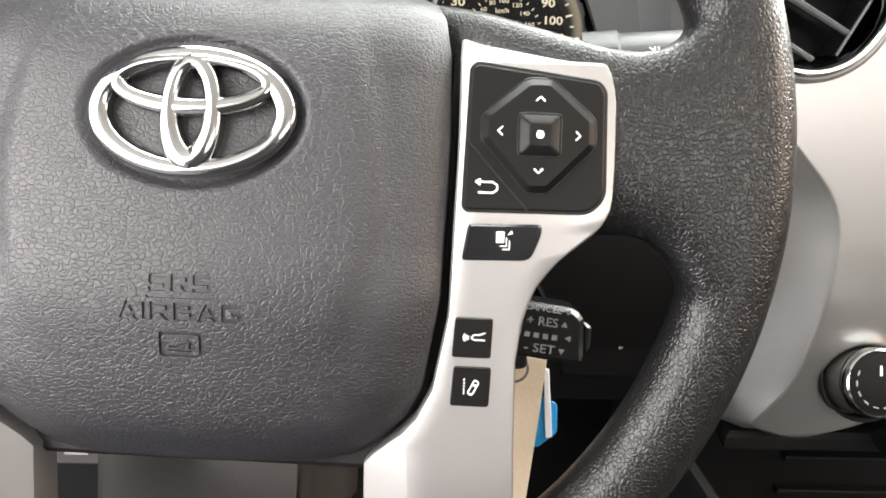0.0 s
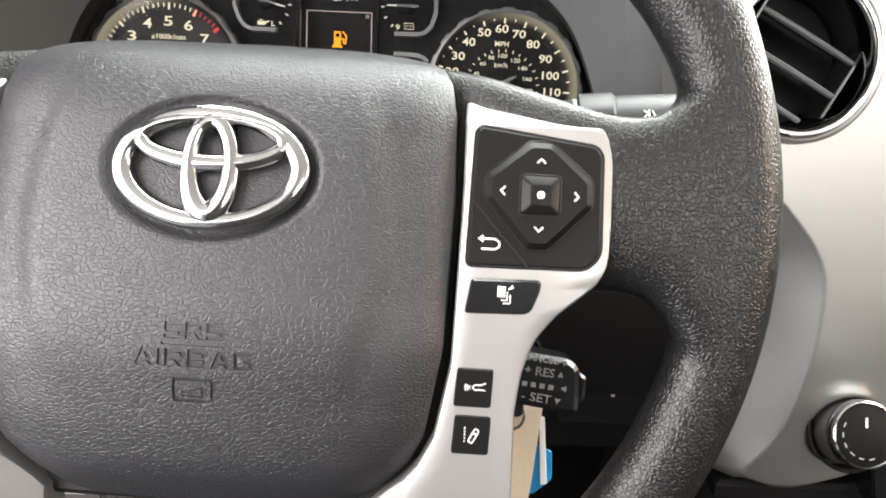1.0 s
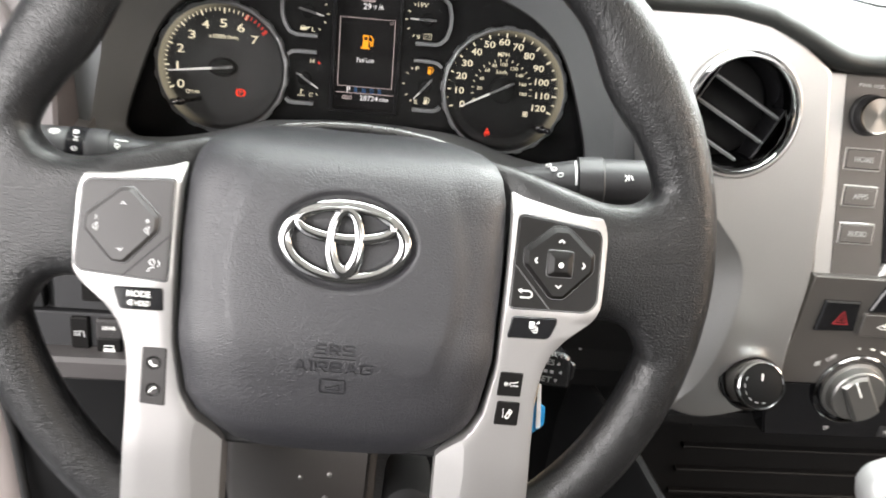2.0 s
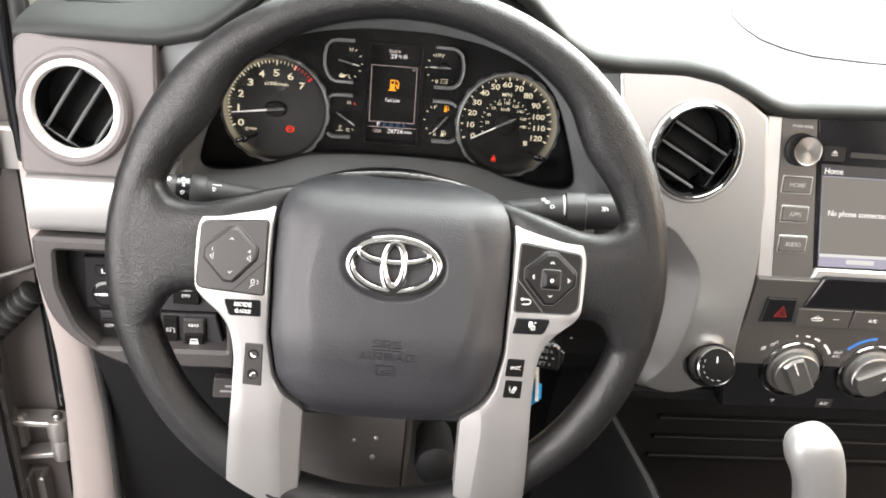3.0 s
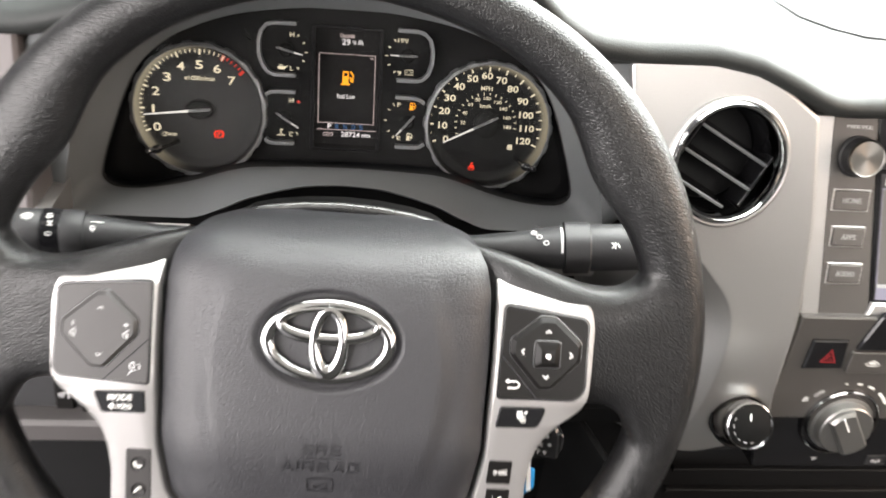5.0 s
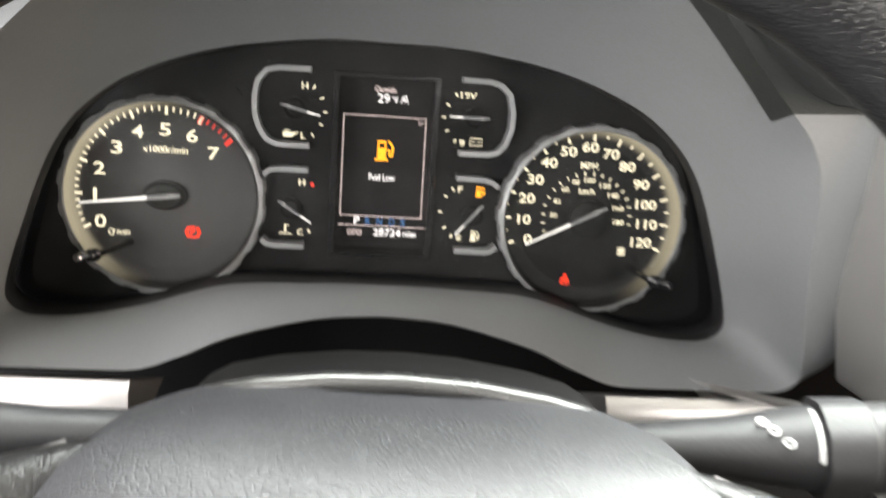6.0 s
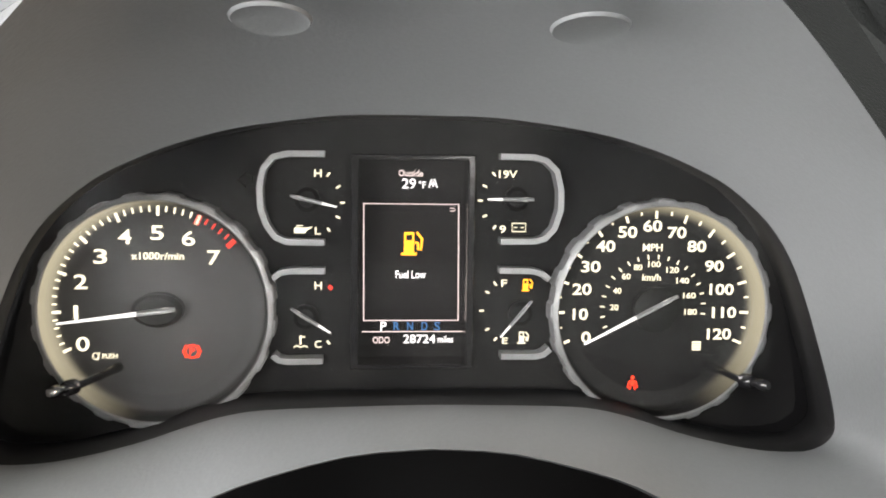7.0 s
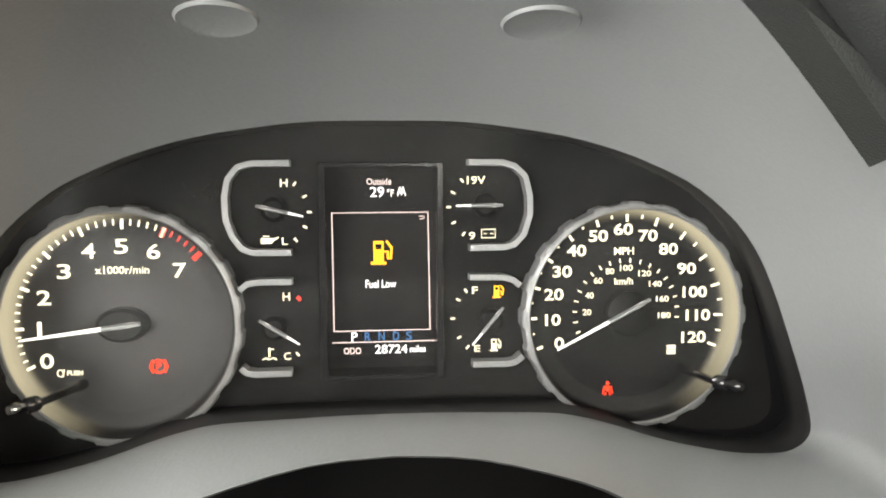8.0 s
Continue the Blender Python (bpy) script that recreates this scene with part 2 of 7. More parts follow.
def solid(name, me, label, category, group="", kind="", m=None):
    ob = new(name, me)
    if m is not None:
        ob.matrix_world = m
    return tagged(ob, label, category, group, kind)


def plane_frame(o, tilt, yaw=0):
    """u right, v up with the top leaning away by tilt, n towards the driver."""
    a, b = radians(tilt), radians(yaw)
    m = Matrix(((1, 0, 0), (0, math.sin(a), -math.cos(a)), (0, math.cos(a), math.sin(a)))).to_4x4()
    return Matrix.Translation(o) @ Matrix.Rotation(b, 4, "Z") @ m


def axis_frame(a, b):
    """Frame with n from a towards b."""
    d = (Vector(b) - Vector(a)).normalized()
    return Matrix.Translation(a) @ d.to_track_quat("Z", "Y").to_matrix().to_4x4()


def interp(x, xs, ys):
    return float(np.interp(x, xs, ys))


def rounded(pts, r, seg=5):
    """Outline with rounded corners; r is one radius or one for each corner."""
    out, n = [], len(pts)
    rs = r if isinstance(r, (list, tuple)) else [r] * n
    for i in range(n):
        p, a, b = Vector(pts[i]), Vector(pts[i - 1]), Vector(pts[(i + 1) % n])
        da, db = (a - p), (b - p)
        k = min(rs[i], da.length * 0.49, db.length * 0.49)
        if k < 1e-6:
            out.append(tuple(p))
            continue
        s, e = p + da.normalized() * k, p + db.normalized() * k
        for j in range(seg + 1):
            t = j / seg
            out.append(tuple((1 - t) ** 2 * s + 2 * t * (1 - t) * p + t * t * e))
    return out


def rect(w, h, r=0.0, c=(0, 0), seg=4):
    x, y = c
    pts = [(x - w / 2, y - h / 2), (x + w / 2, y - h / 2), (x + w / 2, y + h / 2), (x - w / 2, y + h / 2)]
    return rounded(pts, r, seg) if r else pts


def oval(a, b, c=(0, 0), seg=48):
    return [(c[0] + a * math.cos(2 * math.pi * i / seg), c[1] + b * math.sin(2 * math.pi * i / seg)) for i in range(seg)]


def smooth_line(pts, steps=3):
    """Catmull-Rom curve through an open line of points."""
    out = []
    ps = [Vector(p) for p in pts]
    for i in range(len(ps) - 1):
        p0, p1, p2, p3 = ps[max(i - 1, 0)], ps[i], ps[i + 1], ps[min(i + 2, len(ps) - 1)]
        for k in range(steps):
            t = k / steps
            out.append(tuple(0.5 * (2 * p1 + (p2 - p0) * t + (2 * p0 - 5 * p1 + 4 * p2 - p3) * t * t + (3 * p1 - p0 - 3 * p2 + p3) * t ** 3)))
    return out + [tuple(ps[-1])]


def area2(pts):
    return sum(pts[i - 1][0] * pts[i][1] - pts[i][0] * pts[i - 1][1] for i in range(len(pts)))


def inset(pts, d):
    """Moves a closed outline inwards by d."""
    if area2(pts) < 0:
        pts = pts[::-1]
    out, n = [], len(pts)
    for i in range(n):
        p, a, b = Vector(pts[i]), Vector(pts[i - 1]), Vector(pts[(i + 1) % n])
        e1, e2 = (p - a), (b - p)
        if e1.length < 1e-9 or e2.length < 1e-9:
            out.append(tuple(p))
            continue
        n1, n2 = Vector((-e1.y, e1.x)).normalized(), Vector((-e2.y, e2.x)).normalized()
        s = n1 + n2
        k = s.length_squared
        s = s * (2 / k) if k > 0.4 else n1
        out.append(tuple(p + s * d))
    return out


def prism(name, outline, n0, n1, mat, bevel=0.0006, holes=(), dish=None, angle=40):
    """Plate from n0 up to n1 with a bevelled upper edge and optional holes."""
    if area2(outline) < 0:
        outline = outline[::-1]
    verts, faces = [], []

    def ring(pts, n):
        k = len(verts)
        verts.extend((x, y, n) for x, y in pts)
        return list(range(k, len(verts)))

    def wall(r0, r1):
        for i in range(len(r0)):
            j = (i + 1) % len(r0)
            faces.append((r0[i], r0[j], r1[j], r1[i]))

    s = 1 if n1 > n0 else -1
    tops, lows = [], []
    for k, o in enumerate([outline, *holes]):
        inn = inset(o, bevel) if k == 0 else inset(o, -bevel)
        if k and area2(o) < 0:
            o = o[::-1]
        r0 = ring(o, n0)
        r1 = ring(o, n1 - s * bevel)
        r2 = ring(inn, n1) if bevel else r1
        wall(r0, r1)
        if bevel:
            wall(r1, r2)
        tops.append(r2)
        lows.append(r0)
    for rings in (tops, lows):
        if len(rings) == 1:
            faces.append(tuple(rings[0]))
        else:
            flat = [i for r in rings for i in r]
            for tri in tessellate_polygon([[Vector(verts[i]) for i in r] for r in rings]):
                faces.append(tuple(flat[i] for i in tri))
    if dish:
        verts = [(x, y, z + dish(x, y)) for x, y, z in verts]
    return mesh_of(name, verts, faces, mat, angle)


def lathe(name, profile, mat, seg=48, angle=35, teeth=None):
    """Turned body round n; profile of (radius, height). Open ends stay open unless the radius is 0."""
    verts, faces = [], []
    for r, z in profile:
        for i in range(seg):
            a = 2 * math.pi * i / seg
            rr = r + (teeth(a, r, z) if teeth else 0)
            verts.append((rr * math.cos(a), rr * math.sin(a), z))
    for k in range(len(profile) - 1):
        for i in range(seg):
            j = (i + 1) % seg
            faces.append((k * seg + i, k * seg + j, (k + 1) * seg + j, (k + 1) * seg + i))
    return mesh_of(name, verts, faces, mat, angle)


def loft(name, rows, mat, closed=False, caps=False, thick=0.0, angle=50, skip=()):
    """Skin over rows of points of equal length; thick gives it a back."""
    n = len(rows[0])
    verts = [Vector(p) for r in rows for p in r]
    faces = []
    for k in range(len(rows) - 1):
        for i in range(n if closed else n - 1):
            j = (i + 1) % n
            if (k, i) not in skip:
                faces.append((k * n + i, k * n + j, (k + 1) * n + j, (k + 1) * n + i))
    if caps:
        faces.append(tuple(range(n)))
        faces.append(tuple(range((len(rows) - 1) * n, len(rows) * n)))
    me = mesh_of(name, verts, faces, mat, angle)
    if thick:
        bm = bmesh.new()
        bm.from_mesh(me)
        bmesh.ops.solidify(bm, geom=bm.faces[:], thickness=thick)
        bm.to_mesh(me)
        bm.free()
        for p in me.polygons:
            p.use_smooth = True
        me.set_sharp_from_angle(angle=radians(angle))
    return me


def tube(name, pts, r, mat, seg=10, caps=True):
    """Round bar along points; r is one radius or one for each point."""
    rows, ps = [], [Vector(p) for p in pts]
    rs = r if isinstance(r, (list, tuple)) else [r] * len(ps)
    up = Vector((0.13, 0.31, 0.94))
    for i, p in enumerate(ps):
        d = (ps[min(i + 1, len(ps) - 1)] - ps[max(i - 1, 0)]).normalized()
        a = d.cross(up).normalized()
        b = d.cross(a)
        rows.append([p + (a * math.cos(2 * math.pi * k / seg) + b * math.sin(2 * math.pi * k / seg)) * rs[i] for k in range(seg)])
    return loft(name, rows, mat, closed=True, caps=caps)


def joined(name, pieces):
    """One mesh out of several, for one part made of strokes."""
    bm = bmesh.new()
    for me in pieces:
        bm.from_mesh(me)
    out = bpy.data.meshes.new(name)
    bm.to_mesh(out)
    bm.free()
    out.materials.append(pieces[0].materials[0])
    for p in out.polygons:
        p.material_index = 0
    return out


def stroke(name, pts, w, n0, n1, mat, close=False):
    """Flat line of width w through 2D points, as a raised ribbon."""
    ps = [Vector(p) for p in pts]
    if close:
        ps.append(ps[0])
    left, right = [], []
    m = len(ps)
    for i, p in enumerate(ps):
        if close and i in (0, m - 1):
            a, b = ps[-2], ps[1]
        else:
            a, b = ps[max(i - 1, 0)], ps[min(i + 1, m - 1)]
        d = (b - a).normalized()
        q = Vector((-d.y, d.x)) * w / 2
        left.append(p + q)
        right.append(p - q)
    rows = [[(*l, n0), (*l, n1), (*r, n1), (*r, n0)] for l, r in zip(left, right)]
    return loft(name, rows, mat, closed=True, caps=not close, angle=30)


def letters(name, text, mat, height, width=None, c=(0, 0), n=0.0, thick=0.0004, turn=0.0, bold=0.008):
    """Raised lettering centred at c, with caps of that height."""
    cu = bpy.data.curves.new("lettering", "FONT")
    cu.body = text
    cu.extrude = 0.02
    cu.resolution_u = 3
    cu.offset = bold
    ob = bpy.data.objects.new("lettering", cu)
    scene.collection.objects.link(ob)
    me = bpy.data.meshes.new_from_object(ob.evaluated_get(bpy.context.evaluated_depsgraph_get()))
    bpy.data.objects.remove(ob)
    co = np.array([v.co for v in me.vertices])
    lo, hi = co.min(0), co.max(0)
    sy = height / 0.69
    sx = sy if width is None else width / max(hi[0] - lo[0], 1e-6)
    mid = ((lo[0] + hi[0]) / 2, 0.345)
    ca, sa = math.cos(turn), math.sin(turn)
    for v in me.vertices:
        x, y = (v.co.x - mid[0]) * sx, (v.co.y - mid[1]) * sy
        z = n + (thick if v.co.z > 0 else 0)
        v.co = (c[0] + x * ca - y * sa, c[1] + x * sa + y * ca, z)
    bm = bmesh.new()
    bm.from_mesh(me)
    bmesh.ops.remove_doubles(bm, verts=bm.verts, dist=1e-7)
    bm.to_mesh(me)
    bm.free()
    me.materials.clear()
    if mat:
        me.materials.append(mat)
    me.name = name
    return me


def xf(me, m):
    me.transform(m)
    return me



# wide block capitals on a unit box: one outline and its holes each
BLOCK = {
    "S": [[(0.1, 1), (1, 1), (1, 0.8), (0.22, 0.8), (0.22, 0.6), (0.9, 0.6), (1, 0.5), (1, 0.1), (0.9, 0), (0, 0), (0, 0.2), (0.78, 0.2), (0.78, 0.4), (0.1, 0.4), (0, 0.5), (0, 0.9)]],
    "R": [[(0, 0), (0, 1), (0.9, 1), (1, 0.9), (1, 0.45), (0.9, 0.35), (0.76, 0.35), (1, 0), (0.74, 0), (0.52, 0.35), (0.2, 0.35), (0.2, 0)], [(0.2, 0.55), (0.8, 0.55), (0.8, 0.8), (0.2, 0.8)]],
    "A": [[(0, 0), (0.38, 1), (0.62, 1), (1, 0), (0.78, 0), (0.7, 0.22), (0.3, 0.22), (0.22, 0)], [(0.37, 0.4), (0.63, 0.4), (0.5, 0.74)]],
    "I": [[(0, 0), (0.2, 0), (0.2, 1), (0, 1)]],
    "B": [[(0, 0), (0, 1), (0.86, 1), (0.96, 0.9), (0.96, 0.58), (0.88, 0.5), (1, 0.42), (1, 0.1), (0.9, 0)], [(0.2, 0.6), (0.76, 0.6), (0.76, 0.8), (0.2, 0.8)], [(0.2, 0.2), (0.8, 0.2), (0.8, 0.4), (0.2, 0.4)]],
    "G": [[(0.1, 1), (1, 1), (1, 0.8), (0.2, 0.8), (0.2, 0.2), (0.8, 0.2), (0.8, 0.38), (0.5, 0.38), (0.5, 0.56), (1, 0.56), (1, 0.1), (0.9, 0), (0.1, 0), (0, 0.1), (0, 0.9)]],
}


def block_loops(text, height, width, c):
    """Closed outlines of a word in wide block capitals centred at c."""
    wide = [0.2 if ch == "I" else 1.0 for ch in text]
    gap = 0.2
    unit = width / (sum(wide) + gap * (len(text) - 1))
    x, loops = c[0] - width / 2, []
    for ch, w in zip(text, wide):
        for loop in BLOCK[ch]:
            loops.append([(x + u * unit, c[1] + (v - 0.5) * height) for u, v in loop])
        x += (w + gap) * unit
    return loops


def inside(p, loops):
    odd = False
    for pts in loops:
        for i in range(len(pts)):
            (x0, y0), (x1, y1) = pts[i - 1], pts[i]
            if (y0 > p[1]) != (y1 > p[1]) and p[0] < x0 + (p[1] - y0) * (x1 - x0) / (y1 - y0):
                odd = not odd
    return odd


def engraved(lo, hi, loops, height, sink, mat, floor_mat, step=0.002):
    """A field that follows height(u, v) with the loops sunk into it: the field's mesh and the mesh of the floors."""
    pts, edges = [], []
    nx, ny = int((hi[0] - lo[0]) / step), int((hi[1] - lo[1]) / step)
    for i in range(nx + 1):
        for j in range(ny + 1):
            pts.append(Vector((lo[0] + (hi[0] - lo[0]) * i / nx, lo[1] + (hi[1] - lo[1]) * j / ny)))
    for loop in loops:
        k = len(pts)
        pts.extend(Vector(p) for p in loop)
        edges.extend((k + i, k + (i + 1) % len(loop)) for i in range(len(loop)))
    vs, es, fs = delaunay_2d_cdt(pts, edges, [], 0, 1e-6)[:3]
    up, down = [], []
    for f in fs:
        m = sum((vs[i] for i in f), Vector((0, 0))) / len(f)
        (down if inside(m, loops) else up).append(tuple(f))
    count = len(vs)
    verts = [(v.x, v.y, height(v.x, v.y)) for v in vs] + [(v.x, v.y, height(v.x, v.y) - sink) for v in vs]
    seen = {}
    for f in down:
        for a, b in zip(f, f[1:] + f[:1]):
            seen[(a, b)] = True
    walls = [(a, b, b + count, a + count) for a, b in seen if (b, a) not in seen]
    return mesh_of("field", verts, up, mat, 60), mesh_of("floor", verts, [tuple(i + count for i in f) for f in down] + walls, floor_mat, 35)


def melted(name, pieces, voxel, rounds, mat):
    """One skin grown over several overlapping bodies, with its joints smoothed."""
    ob = bpy.data.objects.new(name, joined(name, pieces))
    scene.collection.objects.link(ob)
    grow = ob.modifiers.new("grow", "REMESH")
    grow.mode, grow.voxel_size = "VOXEL", voxel
    ease = ob.modifiers.new("ease", "SMOOTH")
    ease.factor, ease.iterations = 0.5, rounds
    me = bpy.data.meshes.new_from_object(ob.evaluated_get(bpy.context.evaluated_depsgraph_get()))
    bpy.data.objects.remove(ob)
    me.name = name
    me.materials.clear()
    me.materials.append(mat)
    for p in me.polygons:
        p.use_smooth = True
        p.material_index = 0
    return me


def curved_plate(name, outline, holes, height, back, mat, bevel=0.0016, step=0.006):
    """Plate whose face follows height(u, v), with rounded-off rims and walls back to n = back."""
    loops = [outline, inset(outline, bevel), inset(outline, bevel * 1.7)] + [h for o in holes for h in (o, inset(o, -bevel), inset(o, -bevel * 1.7))]
    rims = {(round(x, 5), round(y, 5)) for o in [outline, *holes] for x, y in o}
    xs, ys = [p[0] for p in outline], [p[1] for p in outline]
    shape = [outline, *holes]
    pts = [Vector(p) for loop in loops for p in loop]
    edges, k = [], 0
    for loop in loops:
        edges.extend((k + i, k + (i + 1) % len(loop)) for i in range(len(loop)))
        k += len(loop)
    fine = [inset(outline, bevel * 2.4)] + [inset(h, -bevel * 2.4) for h in holes]
    x = min(xs)
    while x < max(xs):
        y = min(ys)
        while y < max(ys):
            if inside((x, y), fine):
                pts.append(Vector((x, y)))
            y += step
        x += step
    vs, es, fs = delaunay_2d_cdt(pts, edges, [], 0, 1e-6)[:3]
    faces = [tuple(f) for f in fs if inside(sum((vs[i] for i in f), Vector((0, 0))) / len(f), shape)]
    verts = [(v.x, v.y, height(v.x, v.y) - (bevel * 0.8 if (round(v.x, 5), round(v.y, 5)) in rims else 0)) for v in vs]
    count = len(verts)
    seen = {(a, c) for f in faces for a, c in zip(f, f[1:] + f[:1])}
    walls = [(a, c, c + count, a + count) for a, c in seen if (c, a) not in seen]
    return mesh_of(name, verts + [(v.x, v.y, back) for v in vs], faces + walls, mat, 50)
# ---- steering wheel ----
WHEEL = plane_frame((-0.068, 0.262, 0.69), 18.6, -2.8)
RIM_C = (-0.0015, -0.0046, -0.0263)
# half width of the centre pad and its forward profile, by height
PAD_V = [-0.1075, -0.1055, -0.1, -0.09, -0.08, -0.05, 0.0, 0.03, 0.042, 0.048, 0.0515, 0.0540, 0.0560, 0.0570, 0.0575]
PAD_W = [0.0495, 0.0555, 0.0615, 0.0705, 0.0755, 0.0803, 0.0815, 0.0805, 0.0783, 0.0750, 0.0700, 0.0620, 0.0490, 0.0360, 0.0220]
PAD_NV = [-0.115, -0.108, -0.103, -0.09, -0.05, -0.01, 0.02, 0.035, 0.044, 0.050, 0.0545, 0.0568, 0.0575, 0.0585]
PAD_NN = [-0.016, -0.006, 0.0005, 0.006, 0.0120, 0.0060, 0.0015, -0.0030, -0.0100, -0.0195, -0.032, -0.043, -0.050, -0.060]


def pad_height(u, v):
    """Forward bulge of the airbag cover at u, v."""
    w = interp(v, PAD_V, PAD_W)
    q = interp(v, [0.03, 0.056], [0.0030, 0.0006])
    n = sum(interp(v + q * k, PAD_NV, PAD_NN) for k in range(-4, 5)) / 9
    s = min(abs(u) / max(w, 1e-4), 1.0)
    n -= 0.010 * s ** 8 + 0.003 * s * s
    # raised middle panel with curved flanks
    edge = 0.047 + 0.013 * math.cos(max(min((v + 0.012) / 0.055, 1), -1) * 1.5)
    if -0.075 < v < 0.05:
        k = max(min((abs(u) - edge) / 0.006, 1), -1)
        fade = min(1, (v + 0.075) / 0.04) * min(1, (0.05 - v) / 0.03)
        n -= 0.0026 * fade * (0.5 + 0.5 * math.sin(k * math.pi / 2))
    # hollow round the badge
    d = math.hypot((u - 0.0008) / 0.0358, (v - 0.0066) / 0.0240)
    k = max(0.0, min(1.0, (1.03 - d) / 0.10))
    n -= 0.0032 * k * k * (3 - 2 * k)
    return n


def build_pad():
    vs = sorted(set([-0.1075, -0.107, -0.1055, -0.103, -0.1, 0.0545, 0.0552, 0.0560, 0.0565, 0.0570, 0.0575] + [round(-0.097 + 0.00125 * i, 5) for i in range(121)]))
    rows = []
    for v in vs:
        w = interp(v, PAD_V, PAD_W)
        ss = [math.sin(math.pi / 2 * (-1 + 2 * i / 136)) * 0.5 + 0.5 * (-1 + 2 * i / 136) for i in range(137)]
        row = [(s * w, v, pad_height(s * w, v)) for s in ss]
        row = [(-w, v, row[0][2] - 0.02)] + row + [(w, v, row[-1][2] - 0.02)]
        rows.append(row)
    first = [(x, y + 0.0005, z - 0.03) for x, y, z in rows[0]]
    rows = [first] + rows + [[(x * 0.97, y - 0.0008, z - 0.025) for x, y, z in rows[-1]]]
    skip = {(k, i) for k in range(1, len(rows) - 2) for i in range(len(rows[0]) - 1)
            if all(-0.0235 < rows[a][c][0] < 0.0245 and -0.073 < rows[a][c][1] < -0.041 for a in (k, k + 1) for c in (i, i + 1))}
    return loft("airbag_cover", rows, LEATHER, angle=70, skip=skip)


def spoke_drop(v):
    """Backward lean of the spoke's upper half, steeper past the key panel."""
    return 0.16 * max(0, v + 0.022) + 1.25 * max(0, v - 0.027)


def spoke_rows(side):
    """Rows of the satin spoke trim from its top corner down to the rim."""
    vin = [-0.168, -0.1075, -0.104, -0.092, -0.08, -0.055, 0.0, 0.0435]
    uin = [0.0575, 0.0565, 0.0595, 0.0725, 0.0785, 0.083, 0.0842, 0.0835]
    vout = [-0.168, -0.10, -0.068, -0.053, -0.045, -0.037, -0.026, -0.020, -0.012, 0.018, 0.026, 0.031, 0.0435]
    uout = [0.1095, 0.1062, 0.1055, 0.1078, 0.1112, 0.1170, 0.1300, 0.1335, 0.1345, 0.1345, 0.1325, 0.1270, 0.0845]
    rows = []
    for v in sorted(set([0.0435, 0.0425, 0.041, 0.039, 0.036, 0.033, 0.031, 0.029, 0.027, 0.024, 0.02, 0.015, -0.022, 0.005, -0.005, -0.015, -0.019, -0.025, -0.028, -0.032, -0.036, -0.04, -0.045, -0.05, -0.056, -0.062, -0.07, -0.08, -0.09, -0.096, -0.1, -0.104, -0.1075, -0.115, -0.125, -0.14, -0.155, -0.168])):
        a, b = interp(v, vin, uin), interp(v, vout, uout)
        t = -0.0035 - 0.0055 * max(0, (-v - 0.112) / 0.056) - 0.0048 * max(0, (-v - 0.112) / 0.056) ** 4 - spoke_drop(v)
        # lower down a flat flank falls from the face to the inner edge
        cut = max(a + 0.0004, interp(v, [-0.1715, -0.114, -0.097, -0.090], [0.0675, 0.0712, 0.0698, 0.06]))
        drop = 0.0009 + 0.0055 * max(0.0, min(1.0, (cut - a - 0.0004) / 0.014))
        e = min(0.0012, (b - a) * 0.2)
        m = [(a, t - 0.022), (a, t - drop - 0.0006), (a + 0.0003, t - drop)]
        m += [(min(cut + e * 0.3, b - e), t - 0.0003), (min(cut + e, b - e), t)]
        m += [(min(cut + e, b - e) * (1 - i / 4) + (b - e) * i / 4, t) for i in (1, 2, 3, 4)]
        m += [(b - e * 0.3, t - 0.0004), (b, t - 0.0014), (b, t - 0.022)]
        # the foot follows the round of the rim
        q = max(0.0, (-v - 0.12) / 0.048)
        rows.append([(side * u, v if q == 0 else -0.12 - q * (math.sqrt(0.1955 ** 2 - u * u) - 0.1154), n) for u, n in m])
    return rows


def build_wing(side):
    """Grained spoke arm that runs from behind the pad into the rim."""
    us = [0.06, 0.09, 0.118, 0.132, 0.142, 0.150, 0.157, 0.163, 0.169, 0.176, 0.184]
    hi = [0.053, 0.047, 0.0385, 0.0345, 0.0335, 0.0345, 0.039, 0.048, 0.060, 0.066, 0.052]
    lo = [-0.048, -0.042, -0.033, -0.0285, -0.0280, -0.0300, -0.0360, -0.047, -0.061, -0.070, -0.062]
    nf = [-0.036, -0.020, -0.0115, -0.0100, -0.0098, -0.0100, -0.0102, -0.0104, -0.0106, -0.0109, -0.0114]
    nb = [-0.050, -0.048, -0.045, -0.044, -0.043, -0.042, -0.041, -0.040, -0.038, -0.036, -0.034]
    rows = []
    for u, a, b, f, g in zip(us, hi, lo, nf, nb):
        row = []
        for i in range(40):
            t = 2 * math.pi * i / 40
            c, s = math.cos(t), math.sin(t)
            p = 0.55
            x = (a + b) / 2 + (a - b) / 2 * math.copysign(abs(c) ** p, c)
            y = (f + g) / 2 + (f - g) / 2 * math.copysign(abs(s) ** p, s)
            row.append((side * u, x, y))
        rows.append(row)
    return loft("spoke_arm", rows, RIM_GRAIN, closed=True, caps=True, angle=60)


# inner and outer radius of the rim by angle from three o'clock up, alike on both sides
RIM_A = [-90, 14, 21, 27, 32, 36, 40, 44, 48, 54, 62, 90]
RIM_IN = [0.1680, 0.1678, 0.1668, 0.1640, 0.1608, 0.1600, 0.1622, 0.1662, 0.1700, 0.1722, 0.1735, 0.1738]
RIM_OUT = [0.1995, 0.1995, 0.1998, 0.2006, 0.2014, 0.2017, 0.2018, 0.2018, 0.2017, 0.2014, 0.2006, 0.1998]


